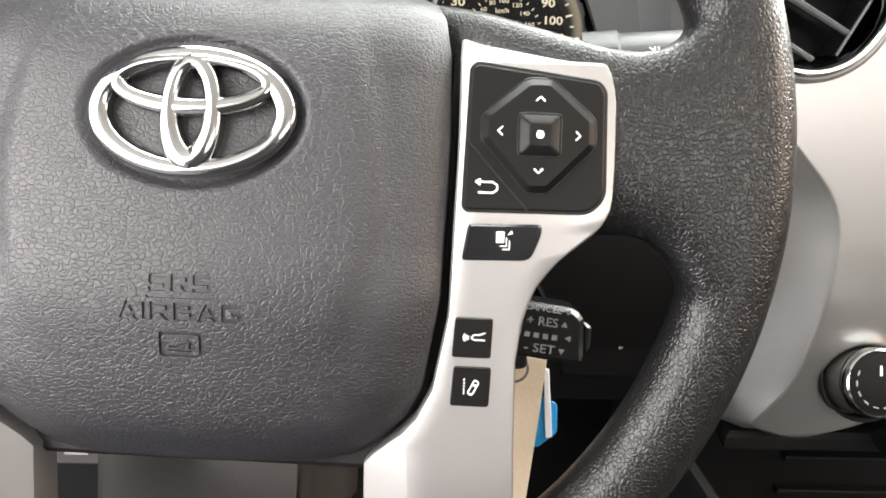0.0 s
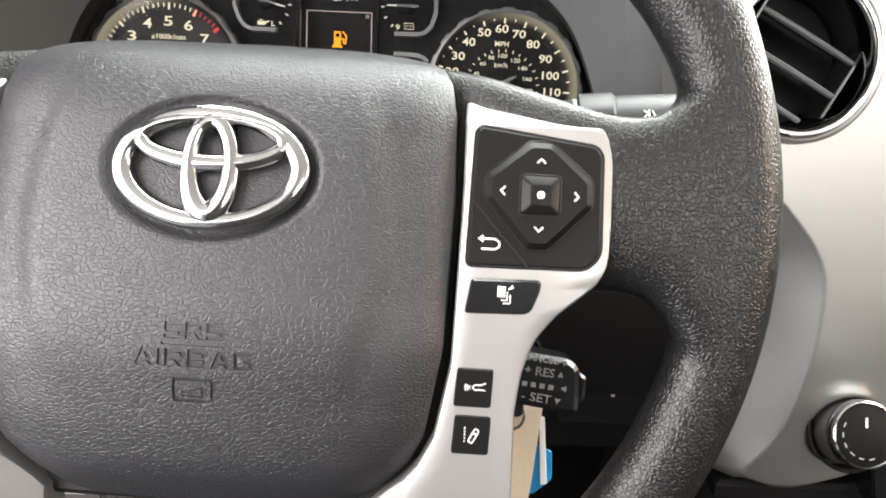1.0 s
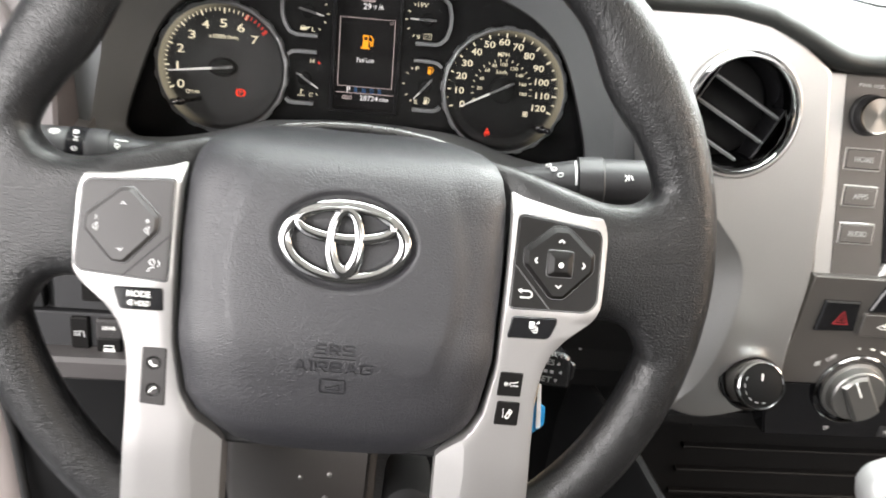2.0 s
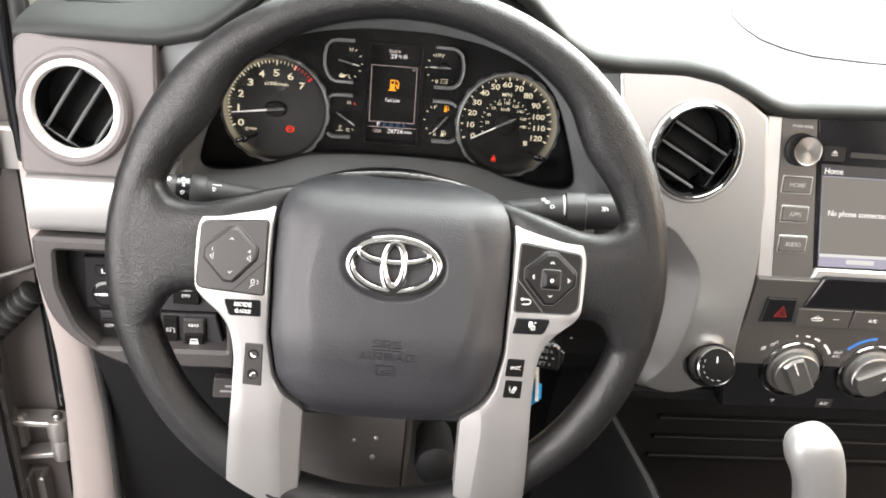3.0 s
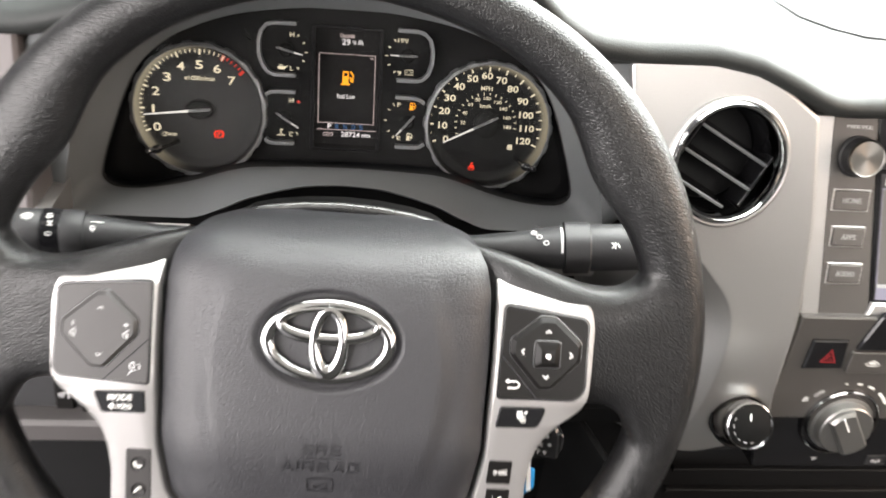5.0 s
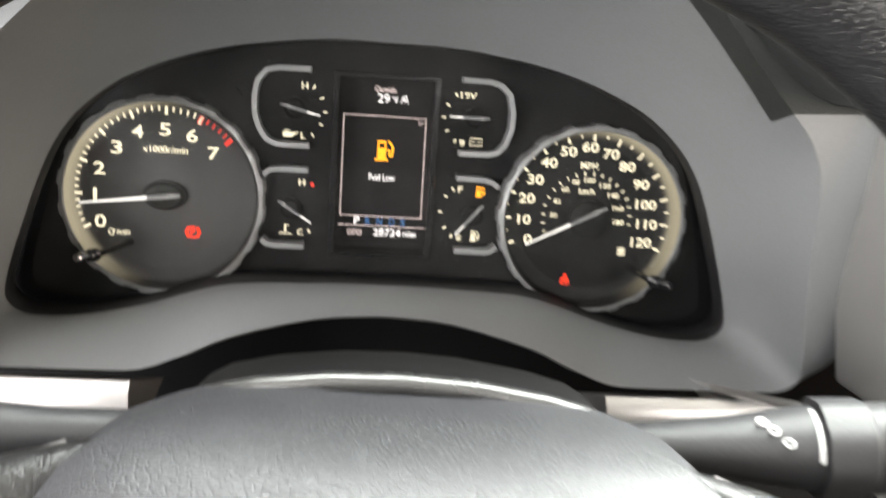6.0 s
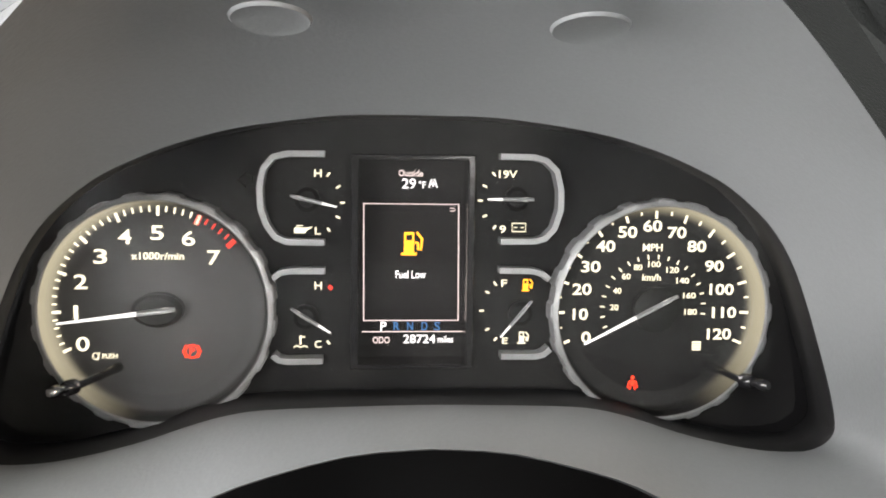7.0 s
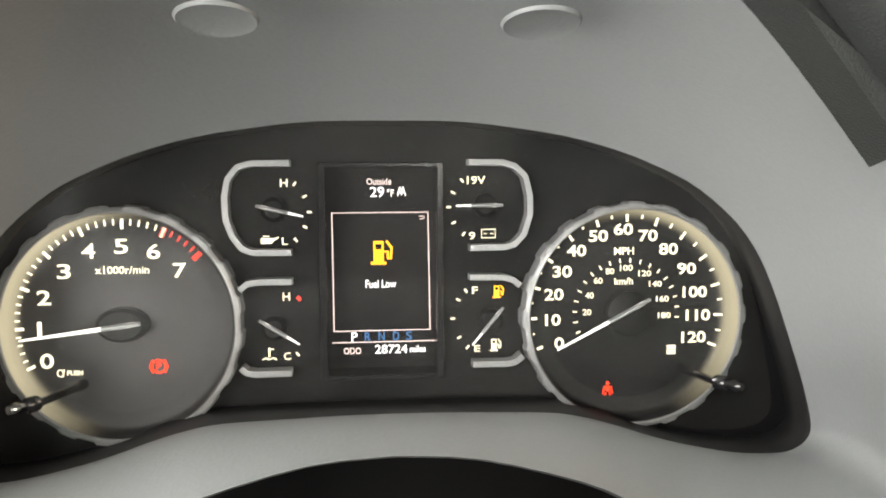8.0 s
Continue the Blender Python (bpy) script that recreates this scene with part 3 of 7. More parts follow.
def build_rim():
    rows = []
    for i in range(240):
        a = 2 * math.pi * i / 240
        deg = math.degrees(math.asin(math.sin(a)))
        near = [deg + d for d in (-2, -1, 0, 1, 2)]
        r_in = sum(interp(d, RIM_A, RIM_IN) for d in near) / 5
        r_out = sum(interp(d, RIM_A, RIM_OUT) for d in near) / 5
        mid, g = (r_in + r_out) / 2, (r_out - r_in) / 2
        row = []
        for k in range(28):
            b = 2 * math.pi * k / 28
            r = mid + g * math.cos(b)
            row.append((RIM_C[0] + r * math.cos(a), RIM_C[1] + r * math.sin(a), RIM_C[2] + 0.0153 * math.sin(b)))
        rows.append(row)
    rows.append(rows[0])
    return loft("rim", rows, RIM_GRAIN, closed=True, angle=80)


def oval_band(a, b, c, wide, n0, n1, mat, seg=120):
    """Rounded chrome band that follows an oval."""
    rows = []
    for i in range(seg + 1):
        t = 2 * math.pi * i / seg
        p = Vector((c[0] + a * math.cos(t), c[1] + b * math.sin(t)))
        q = Vector((b * math.cos(t), a * math.sin(t))).normalized()
        w = wide(t) if callable(wide) else wide
        row = []
        for x, h in [(-1, 0)] + [(-math.cos(math.pi * k / 12), 0.45 + 0.55 * math.sin(math.pi * k / 12) ** 0.7) for k in range(13)] + [(1, 0)]:
            e = p + q * (w / 2 * x)
            row.append((e.x, e.y, n0 + (n1 - n0) * h + badge_seat(e.y)))
        rows.append(row)
    return loft("chrome_oval", rows, mat, angle=60)


def badge_seat(v):
    """The badge follows the lean of the cover."""
    return 0.0012 - 0.13 * (v - 0.0066)


def arrow_head(c, turn, s, mat, n):
    m = Matrix.Translation((*c, 0)) @ Matrix.Rotation(turn, 4, "Z")
    return xf(stroke("arrow", [(-s, -s * 0.55), (0, s * 0.45), (s, -s * 0.55)], s * 0.42, n, n + 0.0003, mat), m)


def build_wheel():
    sw = thing("steering_wheel", WHEEL, "black grained steering wheel with satin silver spokes and airbag cover", "steering wheel")
    part("rim", melted("rim", [build_rim(), build_wing(1), build_wing(-1)], 0.0018, 12, RIM_GRAIN), sw, "black pebble-grained rim with spoke arms")
    for side in (1, -1):
        part("spoke_trim", loft("spoke_trim", spoke_rows(side), SILVER, caps=True, angle=32), sw, "satin silver spoke trim")
    sunk = block_loops("SRS", 0.0054, 0.0195, (0.0005, -0.0465)) + block_loops("AIRBAG", 0.0056, 0.0385, (0.0005, -0.0555))
    sunk.append([(-0.0100, -0.0514), (0.0108, -0.0514), (0.0108, -0.0507), (-0.0100, -0.0507)])
    mark = [(-0.0062, -0.0700), (0.0072, -0.0700), (0.0072, -0.0618), (-0.0062, -0.0618)]
    sunk += [rounded(mark, 0.0014, 4), rounded(inset(mark, 0.0009), 0.0009, 4)]
    sunk.append([(-0.0032, -0.0664), (-0.0012, -0.0664), (0.0040, -0.0645), (0.0040, -0.0682), (-0.0032, -0.0682), (-0.0032, -0.0676), (0.0032, -0.0676), (0.0032, -0.0654), (-0.0010, -0.0670), (-0.0032, -0.0670)])
    field, floor_mesh = engraved((-0.024, -0.0735), (0.025, -0.0405), sunk, lambda u, v: pad_height(u, v) + 0.00006, 0.0008, LEATHER, PAD_SMOOTH)
    words = [floor_mesh]
    pad = part("airbag_cover", joined("airbag_cover", [build_pad(), field]), sw, "dark grey leather-grained airbag cover")
    back = rounded([(-0.062, -0.112), (0.062, -0.112), (0.0835, -0.088), (0.0855, 0.03), (0.077, 0.045), (0.05, 0.0515), (-0.05, 0.0515), (-0.077, 0.045), (-0.0855, 0.03), (-0.0835, -0.088)], 0.008)
    part("hub_shell", prism("hub_shell", back, -0.06, -0.016, BLACK, 0.002, dish=lambda u, v: -0.034 * max(0, (v - 0.01) / 0.05) ** 1.5), sw)
    # badge of three ovals
    bc = (0.0008, 0.0066)
    part("badge_ring", oval_band(0.0296, 0.0179, bc, lambda t: 0.0064 + 0.0006 * math.cos(2 * t), -0.001, 0.0042, CHROME), pad, "bright chrome oval badge")
    part("badge_oval", oval_band(0.0070, 0.0153, (bc[0], bc[1] + 0.0003), lambda t: 0.0058 + 0.0012 * abs(math.sin(t)) - 0.0012 * math.sin(t), -0.001, 0.0050, CHROME), pad, "bright chrome upright oval")
    part("badge_oval", oval_band(0.0236, 0.0076, (bc[0], bc[1] + 0.0088), lambda t: 0.0050 + 0.0014 * math.sin(-t), -0.001, 0.0046, CHROME), pad, "bright chrome level oval")
    # sunken lettering and horn mark
    for me in words:
        part("lettering", me, pad, "lettering sunk in the cover")

    # right spoke: four-way pad, back, pages, distance and lane keys
    def lean(ob):
        """Follows the backward lean of the spoke's upper half."""
        for o in (ob, *ob.children_recursive):
            if o.location.length > 0:
                o.location.z -= spoke_drop(min(o.location.y, 0.026))
            else:
                for v in o.data.vertices:
                    v.co.z -= spoke_drop(min(v.co.y, 0.026)) - 0.001
    rb = (0.1098, 0.0036)
    panel = rounded([(0.0868, -0.0208), (0.1265, -0.0203), (0.1310, -0.0155), (0.1306, 0.0185), (0.1285, 0.0212), (0.0895, 0.0262), (0.0878, 0.0245)], [0.002, 0.003, 0.004, 0.002, 0.002, 0.002, 0.001], 4)
    kg = part("key_gap", prism("key_gap", inset(panel, -0.0009), -0.010, -0.0041, BLACK_GLOSS, 0.0003), sw)
    kp = part("key_panel", prism("key_panel", panel, -0.010, -0.0036, BUTTON, 0.0006), sw, "black four-way key panel")
    part("key_seam", stroke("seam", [(0.0872, 0.0012), (0.1068, -0.0203)], 0.0008, -0.0039, -0.00335, BLACK_GLOSS), kp)
    oct_r = rounded([(0.1062, -0.0145), (0.1132, -0.0145), (0.1275, 0.0002), (0.1275, 0.0092), (0.1135, 0.0216), (0.1058, 0.0216), (0.0915, 0.0098), (0.0915, 0.0018)], 0.0016, 4)
    part("rocker_gap", prism("gap", inset(oct_r, -0.0007), -0.0045, -0.0033, BLACK_GLOSS, 0.0002), kp)
    rk = part("rocker", prism("rocker", oct_r, -0.005, -0.0005, BUTTON, 0.0021, angle=25), kp)
    for c, t in (((0.1098, 0.0152), 0), ((0.1220, 0.0037), -math.pi / 2), ((0.1098, -0.0078), math.pi), ((0.0973, 0.0046), math.pi / 2)):
        part("arrow_mark", arrow_head(c, t, 0.0014, WHITE_INK, -0.0005), rk)
    part("centre_gap", prism("gap", rect(0.0142, 0.0142, 0.002, rb), -0.001, -0.0003, BLACK_GLOSS, 0.0002), rk)
    ck = part("centre_key", loft("centre_key", [[(x, y, n) for x, y in rect(s, s, s * 0.12, rb)] for s, n in ((0.0130, -0.002), (0.0130, -0.0002), (0.0124, 0.0004), (0.0072, 0.0022), (0.0066, 0.0023))], BUTTON, closed=True, caps=True, angle=20), rk)
    part("dot_mark", prism("dot", oval(0.0013, 0.0013, rb, 20), 0.0021, 0.0026, WHITE_INK, 0.0001), ck)
    part("back_mark", joined("back_mark", [stroke("b", [(0.0905, -0.0118), (0.0958, -0.0118), (0.0972, -0.0128), (0.0972, -0.0142), (0.0958, -0.0152), (0.0912, -0.0152)], 0.0006, -0.0037, -0.0033, WHITE_INK), stroke("b", [(0.0918, -0.0109), (0.0903, -0.0118), (0.0918, -0.0127)], 0.0007, -0.0037, -0.0033, WHITE_INK)]), kp)
    lean(kp)
    lean(kg)
    page = rounded([(0.0866, -0.0372), (0.1088, -0.0366), (0.1118, -0.0285), (0.1122, -0.0246), (0.0884, -0.0252)], [0.0015, 0.003, 0.002, 0.002, 0.0015], 4)
    part("key_gap", prism("gap", inset(page, -0.0006), -0.009, -0.0042, BLACK_GLOSS, 0.0002), sw)
    pk = part("page_key", prism("page_key", page, -0.009, -0.0028, BLACK_GLOSS, 0.0008), sw, "gloss black page key")
    part("page_mark", joined("page_mark", [prism("p", rect(0.0026, 0.0036, 0, (0.0988, -0.0292)), -0.0029, -0.0024, WHITE_INK, 0.0001), stroke("p", [(0.0988, -0.0320), (0.1008, -0.0320), (0.1008, -0.0292)], 0.0004, -0.0029, -0.0024, WHITE_INK), stroke("p", [(0.0996, -0.0330), (0.1018, -0.0330), (0.1018, -0.0302)], 0.0004, -0.0029, -0.0024, WHITE_INK), prism("p", [(0.1010, -0.0284), (0.1024, -0.0268), (0.1028, -0.0280)], -0.0029, -0.0024, WHITE_INK, 0.0001)]), pk)
    for y, marks in ((-0.0620, "waves"), (-0.0780, "lane")):
        o = rounded([(0.0845, y - 0.0070), (0.0977, y - 0.0070), (0.0981, y + 0.0068), (0.0853, y + 0.0068)], 0.0014, 3)
        part("key_gap", prism("gap", inset(o, -0.0006), -0.012, -0.0042, BLACK_GLOSS, 0.0002), sw)
        k = part("assist_key", prism("assist_key", o, -0.010, -0.0030, BUTTON, 0.0008), sw, "small black driver-assist key")
        x = 0.0914
        if marks == "waves":
            ms = [stroke("m", [(x - 0.0005, y), (x + 0.0005, y + 0.0010), (x + 0.002, y + 0.0009), (x + 0.004, y + 0.0017)], 0.00035, -0.0031, -0.0027, WHITE_INK),
                  stroke("m", [(x - 0.0005, y), (x + 0.0005, y - 0.0008), (x + 0.002, y - 0.0006), (x + 0.004, y - 0.0008)], 0.00035, -0.0031, -0.0027, WHITE_INK)]
            ms += [stroke("m", [(x - 0.0012 - 0.0007 * i, y + 0.0006 + 0.0003 * i), (x - 0.0016 - 0.0007 * i, y), (x - 0.0012 - 0.0007 * i, y - 0.0006 - 0.0003 * i)], 0.00035, -0.0031, -0.0027, WHITE_INK) for i in range(3)]
        else:
            ms = [stroke("m", [(x - 0.0022, y - 0.0025 + 0.0011 * i), (x - 0.0022, y - 0.0019 + 0.0011 * i)], 0.0004, -0.0031, -0.0027, WHITE_INK) for i in range(5)]
            ms.append(stroke("m", rounded([(x - 0.0010, y - 0.0022), (x + 0.0005, y - 0.0028), (x + 0.0026, y + 0.0014), (x + 0.0012, y + 0.0022)], 0.0005, 3), 0.0004, -0.0031, -0.0027, WHITE_INK, close=True))
            ms.append(stroke("m", [(x + 0.0006, y + 0.0007), (x + 0.0018, y + 0.0002)], 0.0006, -0.0031, -0.0027, WHITE_INK))
        part("key_mark", joined("key_mark", ms), k)

    # left spoke: volume pad, talk, mode and telephone keys
    panel = rounded([(-0.0868, -0.0225), (-0.0868, 0.0272), (-0.0885, 0.0276), (-0.1285, 0.0246), (-0.1312, 0.022), (-0.1325, -0.0165), (-0.1300, -0.0200)], [0.002, 0.002, 0.001, 0.003, 0.002, 0.003, 0.003], 4)
    kg = part("key_gap", prism("gap", inset(panel, -0.0009), -0.010, -0.0041, BLACK_GLOSS, 0.0003), sw)
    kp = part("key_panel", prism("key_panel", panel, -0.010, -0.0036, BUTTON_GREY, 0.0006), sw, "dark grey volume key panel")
    part("key_seam", stroke("seam", [(-0.0872, -0.0002), (-0.1085, -0.0212)], 0.0007, -0.0039, -0.00335, BLACK), kp)
    o = rounded([(-0.1142, -0.0145), (-0.1078, -0.0148), (-0.0925, 0.0018), (-0.0925, 0.0092), (-0.1065, 0.0225), (-0.1120, 0.0222), (-0.1285, 0.0082), (-0.1288, 0.0008)], 0.0016, 4)
    part("rocker_gap", prism("gap", inset(o, -0.0007), -0.0045, -0.0033, BLACK_GLOSS, 0.0002), kp)
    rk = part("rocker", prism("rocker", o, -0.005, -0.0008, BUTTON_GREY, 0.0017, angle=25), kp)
    for c, t in (((-0.1098, 0.0148), 0), ((-0.1098, -0.0078), math.pi)):
        part("thumb_dimple", lathe("thumb_dimple", [(0.0033, -0.0007), (0.0030, -0.0003), (0.0015, -0.0012), (0.0, -0.0014)], BUTTON, 20), rk, m=Matrix.Translation((*c, 0)))
        part("arrow_mark", arrow_head(c, t, 0.0012, INK, -0.0006), rk)
    for x, plus in ((-0.1225, False), (-0.0975, True)):
        ms = [stroke("m", [(x - 0.001, 0.0015), (x - 0.0004, 0.0015), (x + 0.0008, 0.0003), (x + 0.0008, 0.0045), (x - 0.0004, 0.0032), (x - 0.001, 0.0032)], 0.0004, -0.0009, -0.0005, INK, close=True), stroke("m", [(x, 0.0058), (x, 0.008)], 0.0004, -0.0009, -0.0005, INK)]
        if plus:
            ms.append(stroke("m", [(x - 0.0011, 0.0069), (x + 0.0011, 0.0069)], 0.0004, -0.0009, -0.0005, INK))
        part("volume_mark", joined("volume_mark", ms), rk)
    part("talk_mark", joined("talk_mark", [stroke("m", oval(0.0012, 0.0015, (-0.0945, -0.0135), 12), 0.0004, -0.0037, -0.0033, INK, close=True), stroke("m", [(-0.0965, -0.0182), (-0.095, -0.0162), (-0.0932, -0.0158)], 0.0004, -0.0037, -0.0033, INK), stroke("m", [(-0.0915, -0.0125), (-0.0908, -0.0140), (-0.0915, -0.0155)], 0.0004, -0.0037, -0.0033, INK)]), kp)
    lean(kp)
    lean(kg)
    o = rounded([(-0.0878, -0.0383), (-0.0882, -0.0262), (-0.1132, -0.0270), (-0.1128, -0.0300), (-0.1098, -0.0388)], [0.0015, 0.0015, 0.0015, 0.002, 0.002], 4)
    part("key_gap", prism("gap", inset(o, -0.0006), -0.009, -0.0042, BLACK_GLOSS, 0.0002), sw)
    k = part("mode_key", prism("mode_key", o, -0.009, -0.0028, BLACK_GLOSS, 0.0008), sw, "gloss black mode key")
    part("lettering", letters("lettering", "MODE", WHITE_INK, 0.0030, 0.0115, (-0.1002, -0.0300), -0.0029), k)
    part("lettering", letters("lettering", "HOLD", WHITE_INK, 0.0026, 0.0075, (-0.0985, -0.0348), -0.0029), k)
    part("mute_mark", prism("mute_mark", [(-0.1055, -0.0355), (-0.1055, -0.0340), (-0.1035, -0.0330), (-0.1035, -0.0365)], -0.0029, -0.0025, WHITE_INK, 0.0001), k)
    o = rounded([(-0.0988, -0.0880), (-0.0852, -0.0888), (-0.0850, -0.0572), (-0.0980, -0.0572)], 0.0016, 4)
    part("key_gap", prism("gap", inset(o, -0.0006), -0.012, -0.0042, BLACK_GLOSS, 0.0002), sw)
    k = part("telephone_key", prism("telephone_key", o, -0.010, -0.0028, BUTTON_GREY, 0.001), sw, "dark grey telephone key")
    for y, s in ((-0.0655, 1), (-0.0800, -1)):
        part("thumb_dimple", lathe("thumb_dimple", [(0.0038, -0.0027), (0.0035, -0.0022), (0.0018, -0.0032), (0.0, -0.0034)], BUTTON, 20), k, m=Matrix.Translation((-0.0917, y, 0)))
        part("telephone_mark", stroke("m", [(-0.0935, y + 0.0012 * s), (-0.0930, y - 0.0004), (-0.0915, y - 0.0014 * s), (-0.0900, y - 0.0012 * s)], 0.0009, -0.0026, -0.0022, WHITE_INK), k)
    return sw


build_wheel()

# ---- instrument cluster ----
CLUSTER = plane_frame((-0.0645, 0.599, 0.685), 13)
# half outline of the bezel opening, from top centre to bottom centre
BEZEL = [(0, 0.0765), (0.029, 0.0762), (0.052, 0.0738), (0.076, 0.0700), (0.098, 0.0640), (0.117, 0.0565), (0.133, 0.0480), (0.150, 0.0335), (0.161, 0.0180), (0.169, 0.0000), (0.176, -0.0200), (0.1825, -0.0400), (0.1862, -0.0560), (0.1845, -0.0630), (0.178, -0.0675), (0.168, -0.0690), (0.150, -0.0680), (0.130, -0.0640), (0.112, -0.0590), (0.095, -0.0530), (0.080, -0.0490), (0.065, -0.0472), (0.030, -0.0465), (0, -0.0465)]
BEZEL = smooth_line(BEZEL)
BEZEL_N = 0.05


def mirrored(half):
    return half + [(-x, y) for x, y in half[-2:0:-1]]


def ticks(parent, c, r0, r1, angles, w, mat, n, name="scale_mark", label=""):
    """Separate marks on a dial, sharing one mesh."""
    me = stroke("tick", [(r0, 0), (r1, 0)], w, 0, 0.0003, mat)
    for a in angles:
        part(name, me, parent, label, Matrix.Translation((*c, n)) @ Matrix.Rotation(radians(a), 4, "Z"))


def needle(name, c, a, tip, tail, w0, w1, n):
    t = radians(a)
    d, q = Vector((math.cos(t), math.sin(t))), Vector((-math.sin(t), math.cos(t)))
    rows = []
    for s, w in ((-tail, w0 * 0.75), (-tail * 0.5, w0), (0, w0), (tip * 0.5, (w0 + w1) / 2), (tip, w1)):
        p = Vector(c) + d * s
        rows.append([(*(p + q * w), n), (*(p + q * w * 0.4), n + 0.0012), (*(p - q * w * 0.4), n + 0.0012), (*(p - q * w), n)])
    return loft(name, rows, NEEDLE, closed=True, caps=True, angle=20)


def needle_tail(c, a, tail, w, n):
    t = radians(a)
    d, q = Vector((math.cos(t), math.sin(t))), Vector((-math.sin(t), math.cos(t)))
    rows = []
    for s, k in ((-tail * 1.01, 0.8), (0.0, 1.06), (tail * 0.9, 0.98)):
        p = Vector(c) + d * s
        rows.append([(*(p + q * w * k), n), (*(p + q * w * k * 0.45), n + 0.0016), (*(p - q * w * k * 0.45), n + 0.0016), (*(p - q * w * k), n)])
    return loft("needle_tail", rows, RING, closed=True, caps=True, angle=20)


def notched_ring(name, r_in, r_out, n0, n1, count, mat):
    def teeth(a, r, z):
        if r < r_out - 0.0012:
            return 0
        k = (a * count / (2 * math.pi)) % 1
        return 0.0011 if k < 0.42 else 0.0
    return lathe(name, [(r_in, n0), (r_in, n1 - 0.001), (r_in + 0.0006, n1), (r_in + 0.0012, n1 - 0.0002), (r_out - 0.0010, n1 - 0.0004), (r_out, n1 - 0.0014), (r_out, n0)], mat, count * 12, 30, teeth)


def big_dial(parent, name, c, label, face, turn, span):
    d = part(name, prism(name, oval(0.052, 0.052, (0, 0), 64), -0.004, -0.0004, face, 0.0002), parent, label, Matrix.Translation((*c, 0)))
    part("ring", notched_ring("ring", 0.0511, 0.0538, -0.003, 0.0115, 20, RING), d, "notched silver dial ring", Matrix.Rotation(turn, 4, "Z"))
    # ring carries a painted glow that fades inward over the face
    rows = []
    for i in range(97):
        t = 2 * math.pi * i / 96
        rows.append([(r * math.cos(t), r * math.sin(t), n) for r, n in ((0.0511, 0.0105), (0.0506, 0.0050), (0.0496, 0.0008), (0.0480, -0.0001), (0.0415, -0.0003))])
    part("light_ring", loft("light_ring", rows, ring_light("painted_dial_glow", span, (0.030, 0.030, 0.0305) if face is DIAL else (0.0045, 0.0045, 0.005))), d, "dial wall and outer face with cream glow painted inward")
    return d


def small_gauge(parent, label, frame_pts, tick_list, texts, pointer, marks=()):
    g = part("gauge", stroke("gauge", frame_pts, 0.0028, -0.002, 0.0075, RING), parent, label)
    ms = []
    for x, y, a in tick_list:
        t = radians(a)
        ms.append(stroke("t", [(x - 0.0011 * math.cos(t), y - 0.0011 * math.sin(t)), (x + 0.0011 * math.cos(t), y + 0.0011 * math.sin(t))], 0.0009, 0, 0.0004, GLOW))
    part("scale_mark", joined("scale_mark", ms), g)
    for text, x, y, h, w in texts:
        part("lettering", letters("lettering", text, GLOW, h, w, (x, y), 0.0), g)
    (x0, y0), (x1, y1) = pointer
    a = math.degrees(math.atan2(y1 - y0, x1 - x0))
    r = math.hypot(x1 - x0, y1 - y0)
    hub = (x0 + (x1 - x0) * 0.36, y0 + (y1 - y0) * 0.36)
    part("hub", lathe("hub", [(0.0058, 0), (0.0058, 0.002), (0.004, 0.0035), (0.0, 0.0035)], DIAL_BLACK, 24), g, m=Matrix.Translation((*hub, 0)))
    part("needle", needle("needle", hub, a, r * 0.64, r * 0.36, 0.0009, 0.0004, 0.0035), g)
    part("needle_tail", needle_tail(hub, a, r * 0.36, 0.0009, 0.0035), g)
    for me in marks:
        part("gauge_symbol", me, g)
    return g


def pump(c, s, mat, n):
    x, y = c
    return joined("pump", [prism("p", [(x - s * 0.55, y - s * 0.75), (x + s * 0.2, y - s * 0.75), (x + s * 0.2, y + s * 0.8), (x - s * 0.55, y + s * 0.8)], n, n + 0.0004, mat, 0.0001, holes=[rect(s * 0.46, s * 0.42, 0, (x - s * 0.17, y + s * 0.38))]),
                           stroke("p", [(x - s * 0.75, y - s * 0.85), (x + s * 0.4, y - s * 0.85)], s * 0.2, n, n + 0.0004, mat),
                           stroke("p", [(x + s * 0.25, y), (x + s * 0.5, y), (x + s * 0.52, y - s * 0.5), (x + s * 0.72, y - s * 0.55), (x + s * 0.8, y + s * 0.3), (x + s * 0.4, y + s * 0.8)], s * 0.17, n, n + 0.0004, mat)])


